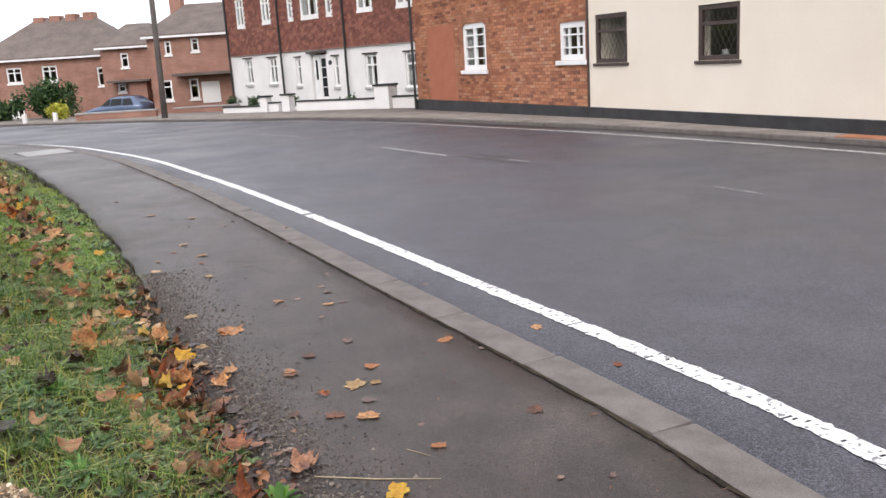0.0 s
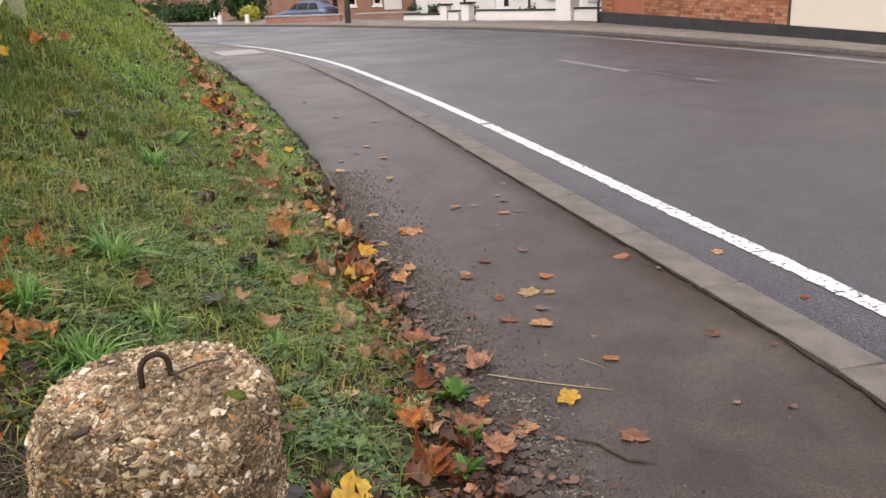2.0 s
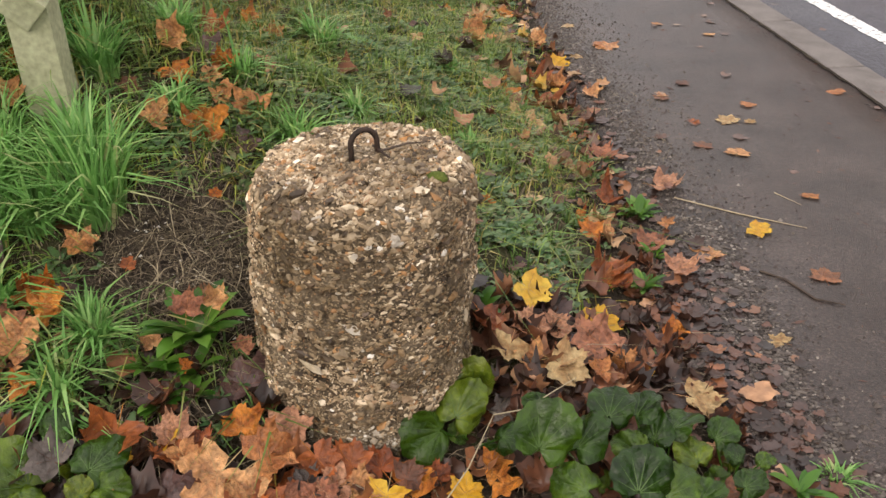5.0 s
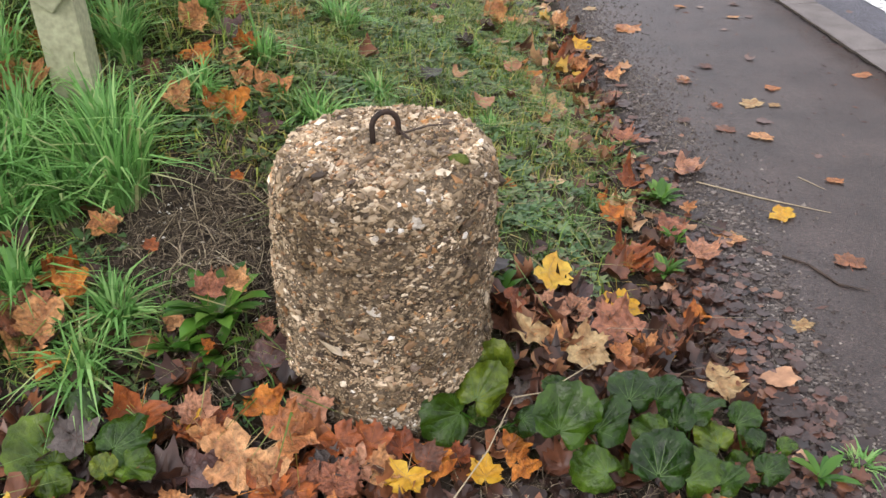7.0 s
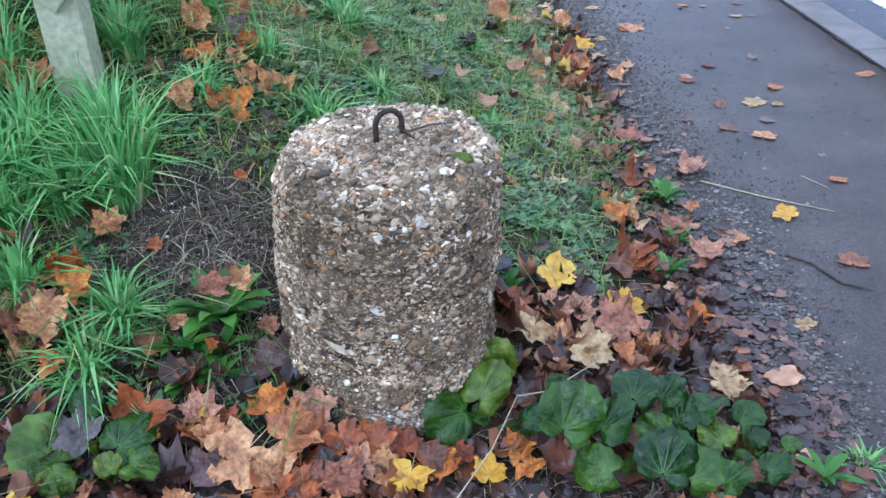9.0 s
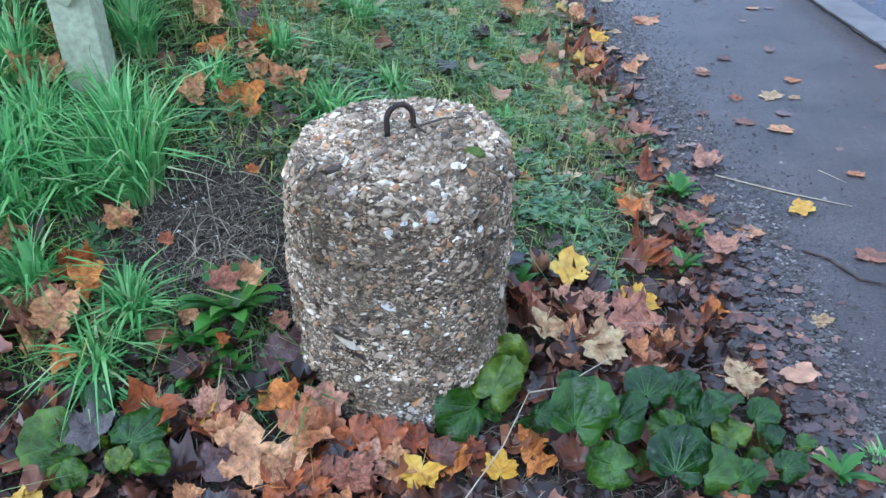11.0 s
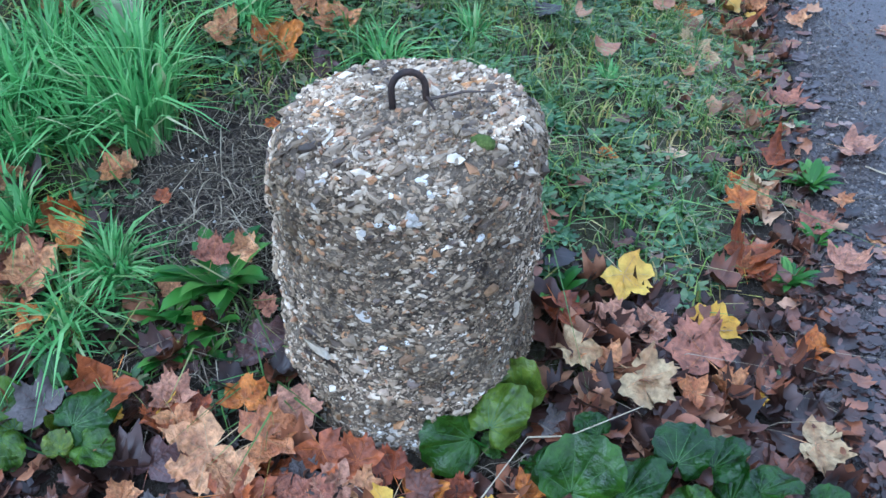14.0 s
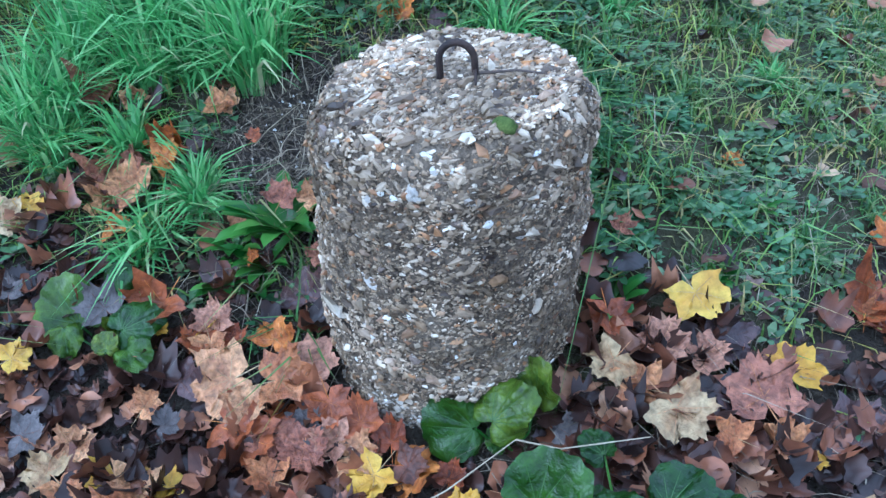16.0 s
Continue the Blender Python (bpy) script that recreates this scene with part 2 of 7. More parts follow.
M_DRY_LITTER = varied("dry_leaf_litter", [(0.0, (0.070, 0.036, 0.022)), (0.35, (0.19, 0.088, 0.042)), (0.6, (0.36, 0.185, 0.085)), (0.8, (0.48, 0.29, 0.15)), (0.93, (0.58, 0.42, 0.24)), (1.0, (0.60, 0.38, 0.05))], 0.5, True, 25, 0.35, 0.4, tone=(14.0, (0.6, 0.55, 0.5), (1.15, 1.12, 1.1)))
M_PATH_LEAF = varied("trodden_leaves", [(0.0, (0.10, 0.062, 0.052)), (0.6, (0.20, 0.122, 0.095)), (1.0, (0.34, 0.235, 0.165))], 0.45, True, 25, 0.4, 0.4)
M_WET_LITTER = varied("sodden_leaf_litter", [(0.0, (0.017, 0.011, 0.009)), (0.55, (0.060, 0.031, 0.024)), (0.85, (0.125, 0.056, 0.036)), (1.0, (0.22, 0.108, 0.060))], 0.38, True, 25, 0.5, 0.4)
M_THATCH = varied("dead_grass", [(0.0, (0.05, 0.037, 0.026)), (0.5, (0.15, 0.115, 0.075)), (0.85, (0.30, 0.24, 0.16)), (1.0, (0.46, 0.39, 0.27))], 0.8, True, 30, 0.2, 0.2)
M_CONC = surface("weathered_concrete", [(0.3, (0.058, 0.042, 0.028)), (0.5, (0.15, 0.112, 0.072)), (0.72, (0.32, 0.25, 0.17))], 9.0, 190, 0.9, 1.0, 0.008, 0.25, 0.0, 0.6)
STREAK = ((3.0, 3.0, 17.0), (0.84, 0.79, 0.72), (1.30, 1.28, 1.26))
M_PEB = varied("flint_pebbles", [(0.0, (0.058, 0.040, 0.027)), (0.20, (0.165, 0.122, 0.078)), (0.46, (0.305, 0.238, 0.158)), (0.60, (0.385, 0.315, 0.225)), (0.66, (0.43, 0.245, 0.105)), (0.71, (0.28, 0.155, 0.08)), (0.76, (0.33, 0.265, 0.19)), (0.88, (0.49, 0.415, 0.315)), (0.96, (0.66, 0.59, 0.48)), (1.0, (0.84, 0.79, 0.70))], 0.55, True, 60, 0.4, 0.4, tone=(7.0, (0.50, 0.45, 0.36), (1.32, 1.28, 1.20)), streak=STREAK)
M_SAND = varied("sandy_mortar_grains", [(0.0, (0.110, 0.082, 0.054)), (0.45, (0.27, 0.21, 0.142)), (0.8, (0.42, 0.345, 0.245)), (1.0, (0.62, 0.54, 0.425))], 0.8, True, 60, 0.3, 0.4, tone=(7.0, (0.50, 0.45, 0.36), (1.32, 1.28, 1.20)), streak=STREAK)
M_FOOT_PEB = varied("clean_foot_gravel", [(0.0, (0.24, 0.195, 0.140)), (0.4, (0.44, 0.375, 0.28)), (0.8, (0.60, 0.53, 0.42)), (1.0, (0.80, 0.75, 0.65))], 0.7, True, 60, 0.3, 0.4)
M_FLINT = varied("large_flints", [(0.0, (0.32, 0.20, 0.10)), (0.25, (0.32, 0.26, 0.185)), (0.6, (0.44, 0.38, 0.30)), (0.9, (0.60, 0.55, 0.46)), (1.0, (0.78, 0.74, 0.67))], 0.5, False, 60, 0.45, 0.45)
M_STONE = {
    "white": varied("white_flint", [(0.0, (0.62, 0.575, 0.49)), (1.0, (0.84, 0.80, 0.72))], 0.45, False, 70, 0.45, 0.25),
    "grey": varied("grey_flint", [(0.0, (0.42, 0.37, 0.30)), (1.0, (0.58, 0.52, 0.43))], 0.5, False, 60, 0.45, 0.4),
    "orange": varied("ochre_flint", [(0.0, (0.38, 0.19, 0.075)), (1.0, (0.48, 0.26, 0.11))], 0.5, False, 60, 0.45, 0.45),
    "brown": varied("brown_flint", [(0.0, (0.20, 0.145, 0.105)), (1.0, (0.32, 0.24, 0.18))], 0.5, False, 60, 0.45, 0.45),
}
M_RUST = surface("rusty_iron", [(0.3, (0.020, 0.016, 0.014)), (0.7, (0.065, 0.040, 0.028))], 30.0, 200, 0.75, 0.6, 0.002, 0.4, 0.3)
M_MOSS = surface("moss", [(0.3, (0.06, 0.09, 0.02)), (0.7, (0.14, 0.17, 0.04))], 40.0, 300, 0.95, 0.9, 0.004, 0.1)
M_WOOD = surface("weathered_softwood", [(0.3, (0.29, 0.30, 0.175)), (0.7, (0.46, 0.465, 0.31))], 3.0, 60, 0.85, 0.4, 0.003, 0.2)
M_TWIG = surface("twig_bark", [(0.3, (0.045, 0.032, 0.025)), (0.7, (0.12, 0.085, 0.06))], 30.0, 200, 0.85)
M_STRAW = surface("dry_stalk", [(0.3, (0.36, 0.29, 0.18)), (0.7, (0.5, 0.42, 0.28))], 30.0, 200, 0.8)
M_BRICK = brickwork("old_red_brick", (0.46, 0.205, 0.115), (0.36, 0.145, 0.085), (0.24, 0.16, 0.115), (0.66, 0.62, 0.60))
M_ONE_BRICK = varied("single_brick", [(0.0, (0.20, 0.10, 0.075)), (0.12, (0.34, 0.14, 0.085)), (0.5, (0.47, 0.205, 0.115)), (0.85, (0.55, 0.26, 0.15)), (1.0, (0.50, 0.29, 0.19))], 0.9, True, 9, 0.3, 0.25, tone=(0.9, (0.70, 0.64, 0.60), (1.1, 1.05, 1.0)))
M_EACH_BRICK = varied("each_brick", [(0.0, (0.20, 0.10, 0.075)), (0.12, (0.34, 0.14, 0.085)), (0.5, (0.47, 0.205, 0.115)), (0.85, (0.55, 0.26, 0.15)), (1.0, (0.50, 0.29, 0.19))], 0.9, False, 9, 0.3, 0.25)
# far red brick, paled and greyed so its colour carries the distance haze
M_FAR_BRICK = brickwork("hazed_red_brick", (0.40, 0.205, 0.155), (0.33, 0.165, 0.125), (0.38, 0.31, 0.26), (0.78, 0.76, 0.75))
M_INFILL = surface("smooth_red_infill", [(0.3, (0.40, 0.135, 0.075)), (0.7, (0.46, 0.165, 0.09))], 3.0, 60, 0.9)
M_CREAM = surface("cream_render", [(0.3, (0.77, 0.69, 0.585)), (0.7, (0.83, 0.755, 0.655))], 0.7, 50, 0.9, 0.2, 0.003, 0.3, 0.0, 0.08)
M_WHITE = surface("white_paint", [(0.3, (0.76, 0.75, 0.74)), (0.7, (0.86, 0.85, 0.84))], 1.0, 50, 0.7, 0.2, 0.003, 0.3, 0.0, 0.08)
M_FRAME = surface("white_window_paint", [(0.3, (0.80, 0.80, 0.80)), (0.7, (0.88, 0.88, 0.87))], 4.0, 80, 0.45, 0.1, 0.001, 0.4, 0.0, 0.05)
M_DARKWOOD = surface("dark_stained_wood", [(0.3, (0.045, 0.030, 0.026)), (0.7, (0.085, 0.058, 0.050))], 6.0, 80, 0.6)
M_PLINTH = surface("black_bitumen_paint", [(0.3, (0.020, 0.020, 0.023)), (0.7, (0.048, 0.048, 0.052))], 3.0, 60, 0.7)
M_TILE = varied("clay_hanging_tiles", [(0.0, (0.19, 0.075, 0.058)), (0.6, (0.27, 0.105, 0.076)), (1.0, (0.35, 0.155, 0.112))], 0.85, True, 5)
M_ROOF = surface("old_roof_tiles", [(0.3, (0.13, 0.105, 0.095)), (0.7, (0.21, 0.17, 0.15))], 1.2, 14, 0.9, 0.6, 0.02)
M_BLACK = surface("black_metal", [(0.3, (0.018, 0.018, 0.02)), (0.7, (0.035, 0.035, 0.038))], 8.0, 90, 0.5)
M_DARK_GLASS, _n, _l, _b = shader("dark_glass", 0.06, 0.0, 0.6)
_b.inputs["Base Color"].default_value = (0.025, 0.028, 0.032, 1)
M_GLASS, _n, _l, _b = shader("window_glass", 0.02, 0.0, 0.5)
_b.inputs["Base Color"].default_value = (0.92, 0.94, 0.94, 1)
_b.inputs["Transmission Weight"].default_value = 1.0
_b.inputs["IOR"].default_value = 1.5
M_NET = surface("net_curtain", [(0.3, (0.45, 0.45, 0.45)), (0.7, (0.62, 0.62, 0.61))], 12.0, 90, 0.9)
M_CAR = surface("blue_grey_car_paint", [(0.3, (0.11, 0.15, 0.24)), (0.7, (0.13, 0.17, 0.27))], 2.0, 90, 0.25, 0.02, 0.001, 0.6, 0.3, 0.05)
M_TYRE = surface("rubber", [(0.3, (0.015, 0.015, 0.015)), (0.7, (0.03, 0.03, 0.03))], 9.0, 90, 0.85)
M_POLE = surface("weathered_pole", [(0.3, (0.10, 0.085, 0.078)), (0.7, (0.17, 0.15, 0.14))], 3.0, 60, 0.85)
M_HEDGE = varied("hedge_leaves", [(0.0, (0.022, 0.055, 0.018)), (1.0, (0.07, 0.13, 0.04))], 0.55, True, 6, 0.3, 0.3, 0.1)
M_SHRUB = varied("yellow_shrub_leaves", [(0.0, (0.35, 0.36, 0.04)), (1.0, (0.62, 0.60, 0.10))], 0.55, True, 6, 0.3, 0.3, 0.1)
M_COVER = surface("pale_cover_slab", [(0.3, (0.34, 0.33, 0.32)), (0.7, (0.46, 0.45, 0.44))], 5.0, 90, 0.7)


# ---- helpers ----
def part(name, bm, material, parent=None, label="", smooth=False):
    me = bpy.data.meshes.new(name)
    bm.to_mesh(me)
    bm.free()
    if smooth:
        me.shade_smooth()
    me.materials.append(material)
    ob = new(name, me)
    if parent:
        ob.parent = parent
    return tagged(ob, label)


def raw(name, verts, faces, material, parent=None, label="", smooth=False):
    me = bpy.data.meshes.new(name)
    me.from_pydata([tuple(v) for v in verts], [], [tuple(f) for f in faces])
    me.materials.append(material)
    if smooth:
        me.shade_smooth()
    me.update()
    ob = new(name, me)
    if parent:
        ob.parent = parent
    return tagged(ob, label)


def box(bm, x0, x1, y0, y1, z0, z1, bevel=0.0):
    m = Matrix.Translation(((x0 + x1) / 2, (y0 + y1) / 2, (z0 + z1) / 2)) @ Matrix.Diagonal((abs(x1 - x0), abs(y1 - y0), abs(z1 - z0), 1))
    vs = bmesh.ops.create_cube(bm, size=1, matrix=m)["verts"]
    if bevel:
        es = list({e for v in vs for e in v.link_edges})
        bmesh.ops.bevel(bm, geom=es, offset=bevel, segments=2, affect="EDGES", profile=0.6)
    return bm


def block(x0, x1, y0, y1, z0, z1, bevel=0.0):
    return box(bmesh.new(), x0, x1, y0, y1, z0, z1, bevel)


def tube(points, radii, sides=8):
    """A round bar through the points."""
    bm, rings = bmesh.new(), []
    pts = [Vector(p) for p in points]
    for i, p in enumerate(pts):
        way = (pts[min(i + 1, len(pts) - 1)] - pts[max(i - 1, 0)]).normalized()
        a = way.orthogonal().normalized() if not rings else (last - way * last.dot(way)).normalized()
        last, b = a, way.cross(a)
        r = radii[i] if hasattr(radii, "__len__") else radii
        rings.append([bm.verts.new(p + r * (math.cos(k * math.tau / sides) * a + math.sin(k * math.tau / sides) * b)) for k in range(sides)])
    for u, v in zip(rings, rings[1:]):
        for k in range(sides):
            bm.faces.new((u[k], u[(k + 1) % sides], v[(k + 1) % sides], v[k]))
    bm.faces.new(rings[0][::-1])
    bm.faces.new(rings[-1])
    return bm


def thing(name, m, label, category, group="", kind=""):
    ob = new(name)
    ob.empty_display_size = 0.1
    ob.matrix_world = m
    return tagged(ob, label, category, group, kind)


def spline(points, step=0.4):
    """A smooth line through the points, in even steps, as an array."""
    p = np.array(points, float)
    p = np.vstack([2 * p[0] - p[1], p, 2 * p[-1] - p[-2]])
    out = []
    for a, b, c, d in zip(p, p[1:], p[2:], p[3:]):
        for t in np.arange(0, 1, min(0.5, step / max(np.linalg.norm(c - b), 0.01))):
            out.append(0.5 * (2 * b + (c - a) * t + (2 * a - 5 * b + 4 * c - d) * t * t + (3 * b - a - 3 * c + d) * t**3))
    return np.array(out + [p[-2]])


def sideways(line, off):
    """The line moved off to its right."""
    g = np.gradient(line, axis=0)
    g /= np.linalg.norm(g, axis=1)[:, None]
    return line + off * np.stack([g[:, 1], -g[:, 0]], 1)


# ---- the lie of the land ----
EDGE = spline([(1.25, -14), (1.05, -6), (0.92, -0.6), (0.80, 0.24), (0.70, 0.75), (0.60, 1.40), (0.45, 2.0), (0.24, 2.85), (0.02, 3.8), (-0.27, 5.15),
               (-0.85, 7.4), (-2.05, 11.3), (-4.1, 17), (-7.4, 23), (-13, 30), (-24, 38), (-44, 46), (-90, 58)], 0.25)
KERB = spline([(2.55, -14), (2.45, -6), (2.25, -0.6), (2.10, 0.6), (1.98, 1.32), (1.87, 1.80), (1.65, 2.66), (1.455, 3.40), (1.21, 4.35), (0.89, 5.6),
               (0.42, 7.4), (-0.61, 11.0), (-2.50, 16.6), (-5.3, 22.2), (-11, 28.6), (-22, 36.5), (-42, 44.5), (-88, 56.5)], 0.3)
FAR = spline([(13.0, -14), (10.9, -4), (9.2, 4.5), (8.62, 7.6), (7.95, 10.1), (7.22, 12.4), (6.15, 15.5), (4.85, 19.6), (3.5, 22.4), (1.9, 25.2), (-0.9, 28.2),
              (-3.6, 31.0), (-9, 35.2), (-19, 43), (-39, 51), (-86, 63)], 0.4)


def smoothstep(a, b, v):
    t = np.clip((v - a) / (b - a), 0, 1)
    return t * t * (3 - 2 * t)


def road_z(y):
    return -0.13 - 0.012 * np.clip(y - 14, 0, 12)


def path_z(y):
    return -0.055 - 0.012 * np.clip(y - 14, 0, 12)


def inland(x, y):
    """How far a place lies to the left of the footway's grass edge."""
    e = np.interp(y, EDGE[:, 1], EDGE[:, 0])
    g = (np.interp(y + 0.4, EDGE[:, 1], EDGE[:, 0]) - np.interp(y - 0.4, EDGE[:, 1], EDGE[:, 0])) / 0.8
    return (e - x) / np.sqrt(1 + g * g)


def ripple(x, y):
    return (np.sin(7.1 * x + 3.3 * y) * np.sin(5.3 * y - 2.9 * x) * 0.010 + np.sin(17 * x - 11 * y) * np.sin(13 * y + 9 * x) * 0.006)


def verge_z(x, y):
    d = inland(x, y)
    toe = np.interp(y, [-1.2, -0.6, -0.3, 0.0, 0.25, 1.2, 8.5], [1.4, 1.05, 0.78, 0.25, 0.17, 0.17, 0.3])
    s = np.interp(y, [-0.6, 0.0, 0.25, 0.6, 1.2, 3.0, 8.5], [0.36, 0.33, 0.45, 0.57, 0.545, 0.60, 1.08])
    over = np.clip(d - toe, 0, None)
    rise = s * (np.sqrt(over * over + 0.0036) - 0.06)
    rise = np.where(rise > 1.9, 1.9 + 0.15 * (rise - 1.9), rise)
    lip = np.clip(d, 0, 0.25) / 0.25
    return path_z(y) - 0.02 + 0.03 * lip + 0.06 * np.clip(d, 0, 0.8) + rise + ripple(x, y) * np.clip(d * 3, 0, 1)


def land_z(x, y):
    """The whole sheet: verge and bank on one side, sunk under the road, low gardens beyond it."""
    x, y = np.asarray(x, float), np.asarray(y, float)
    d = inland(x, y)
    beyond = smoothstep(31, 44, y + 0.25 * x) * 0.75
    return np.where(d > 0, verge_z(x, y), road_z(y) - 0.12 - beyond)


# ---- ground, road and footways ----
def axis(fine_a, fine_b, step, far_a, far_b):
    a = list(np.arange(fine_a, fine_b + 1e-6, step))
    w, lo, hi = step, [], []
    p, q = fine_a, fine_b
    while p > far_a:
        w *= 1.18
        p -= w
        lo.append(max(p, far_a))
    w = step
    while q < far_b:
        w *= 1.18
        q += w
        hi.append(min(q, far_b))
    return np.array(lo[::-1] + a + hi)


def sheet(name, xs, ys, height, material):
    X, Y = np.meshgrid(xs, ys)
    V = np.stack([X, Y, height(X, Y)], -1).reshape(-1, 3)
    c = len(xs)
    i = (np.arange(len(ys) - 1)[:, None] * c + np.arange(c - 1)).ravel()
    return raw(name, V, np.stack([i, i + 1, i + 1 + c, i + c], 1), material, smooth=True)


ground = tagged(sheet("ground", axis(-3.2, 1.3, 0.05, -900, 900), axis(-2.0, 6.0, 0.06, -900, 900), land_z, M_TURF),
                "grassy verge soil rising to a bank beside the footway", "ground", kind="structure")


ground.data.materials.append(M_SOIL)
for poly in ground.data.polygons:          # bare earth round the block and along the footway's edge
    x, y, z = poly.center
    d = float(inland(x, y))
    wob = 0.10 * noise.noise((x * 4, y * 4, 0))
    if -0.3 < d < 0.30 + wob and -3 < y < 6 or math.hypot((x + 0.42) / 0.32, (y - 0.02) / 0.30) < 1 + 2 * wob or math.hypot((x + 0.1) / 1.1, (y + 0.7) / 0.62) < 1 + 2 * wob:
        poly.material_index = 1


def ribbon(name, left, right, zl, zr, material, thick=0.0, cross=1, label="", category="", smooth=True, cracks=None):
    """A strip between two lines of equal length."""
    rows = []
    for k in range(cross + 1):
        f = k / cross
        p = left * (1 - f) + right * f
        z = (zl(p[:, 1]) if callable(zl) else zl) * (1 - f) + (zr(p[:, 1]) if callable(zr) else zr) * f
        rows.append(np.column_stack([p, np.broadcast_to(z, len(p))]))
    V, n = np.vstack(rows), len(left)
    F = [(k * n + i, (k + 1) * n + i, (k + 1) * n + i + 1, k * n + i + 1) for k in range(cross) for i in range(n - 1)]
    if cracks:                                # paint has come away in thin breaks across the strip
        c = random.Random(cracks)
        whole = [c.random() < 0.018 for i in range(n)]
        F = [f for f in F if not (whole[f[0] % n] and c.random() < 0.8) and c.random() > 0.016]
    if thick:
        base = len(V)
        V = np.vstack([V, rows[0] - (0, 0, thick), rows[-1] - (0, 0, thick)])
        F += [(i + 1, base + i + 1, base + i, i) for i in range(n - 1)]
        F += [(cross * n + i, base + n + i, base + n + i + 1, cross * n + i + 1) for i in range(n - 1)]
    ob = raw(name, V, F, material, smooth=smooth)
    return tagged(ob, label, category, kind="structure") if label else ob


def matched(line, other):
    """The points of other nearest along to each point of line, by arc length."""
    s = np.r_[0, np.cumsum(np.linalg.norm(np.diff(other, axis=0), axis=1))]
    idx = []
    for p in line:
        idx.append(s[np.argmin(((other - p) ** 2).sum(1))])
    idx = np.maximum.accumulate(np.array(idx))
    k = np.ones(9) / 9
    idx = np.convolve(np.pad(idx, 4, "edge"), k, "valid")
    return np.column_stack([np.interp(idx, s, other[:, 0]), np.interp(idx, s, other[:, 1])])


kerb_out = sideways(KERB, 0.205)
FAR_KERB = sideways(FAR, 0.25)
far_of = matched(kerb_out, FAR_KERB)
ribbon("road", kerb_out, far_of, road_z, road_z, M_ROAD, 0.1, 10, "damp dark grey asphalt road on a bend", "road")
inner = matched(KERB, EDGE)
rag = np.array([0.05 * noise.noise((p[0] * 2.0, p[1] * 2.0, 3.0)) + 0.025 * noise.noise((p[0] * 9, p[1] * 9, 7.0)) for p in inner])
ribbon("pavement", inner - np.column_stack([0.02 + rag, 0 * rag]), KERB, path_z, path_z, M_PATH, 0.12, 6, "damp worn tarmac footway with leaf litter", "pavement")
far_back = sideways(FAR, 3.4)
ribbon("far_pavement", sideways(FAR, 0.375), far_back, lambda y: road_z(y) + 0.065, lambda y: road_z(y) + 0.09, M_FAR_PATH, 0.15, 2, "narrow tarmac footway along the houses", "pavement")

near_line = sideways(KERB, 0.70)


def painted(name, line, width, material, label, cracks=None):
    """A strip of road paint with a worn, uneven outline."""
    rough = [np.array([0.012 * noise.noise((p[0] * 9, p[1] * 9, s)) + 0.012 * noise.noise((p[0] * 31, p[1] * 31, s)) for p in line]) for s in (1.0, 8.0)]
    a, b = sideways(line, -width / 2), sideways(line, width / 2)
    a, b = a + rough[0][:, None] * (0.97, 0.23), b + rough[1][:, None] * (0.97, 0.23)
    return ribbon(name, a, b, lambda y: road_z(y) + 0.005, lambda y: road_z(y) + 0.005, material, 0.0, 4 if cracks else 1, label, "road marking", False, cracks)


def stretch(line, y0, y1, step=0.025):
    s = np.r_[0, np.cumsum(np.linalg.norm(np.diff(line, axis=0), axis=1))]
    sa, sb = np.interp([y0, y1], line[:, 1], s)
    q = np.arange(sa, sb, step)
    return np.column_stack([np.interp(q, s, line[:, 0]), np.interp(q, s, line[:, 1])])


painted("edge_line", stretch(near_line, -6, 7.30, 0.014), 0.115, M_LINE, "white edge line with fine breaks along the near kerb", 3)
painted("edge_line", stretch(near_line, 7.37, 40, 0.025), 0.115, M_LINE, "white edge line following the bend", 4)
painted("far_edge_line", stretch(sideways(FAR, -0.35), -4, 40, 0.2), 0.12, M_OLD_LINE, "thin worn white edge line by the far kerb")
middle = (kerb_out + far_of) / 2
for a, b, wide, shift in ((-3.2, -1.2, 0.06, 0.38), (5.9, 6.6, 0.03, 0.38), (9.8, 10.3, 0.04, 0.30), (11.4, 13.5, 0.07, -0.02), (17.6, 19.8, 0.07, 0.2), (24, 26, 0.07, 0.3)):
    painted("centre_dash", stretch(middle + (shift, 0), a, b), wide, M_OLD_LINE, "worn white centre dash on the road")
for shift, a, b in ((0.40, 10.4, 11.5), (0.12, 9.7, 11.2)):
    painted("old_patch_joint", stretch(middle + (shift, 0), a, b), 0.04, M_PATH, "dark joint of an old trench in the road")


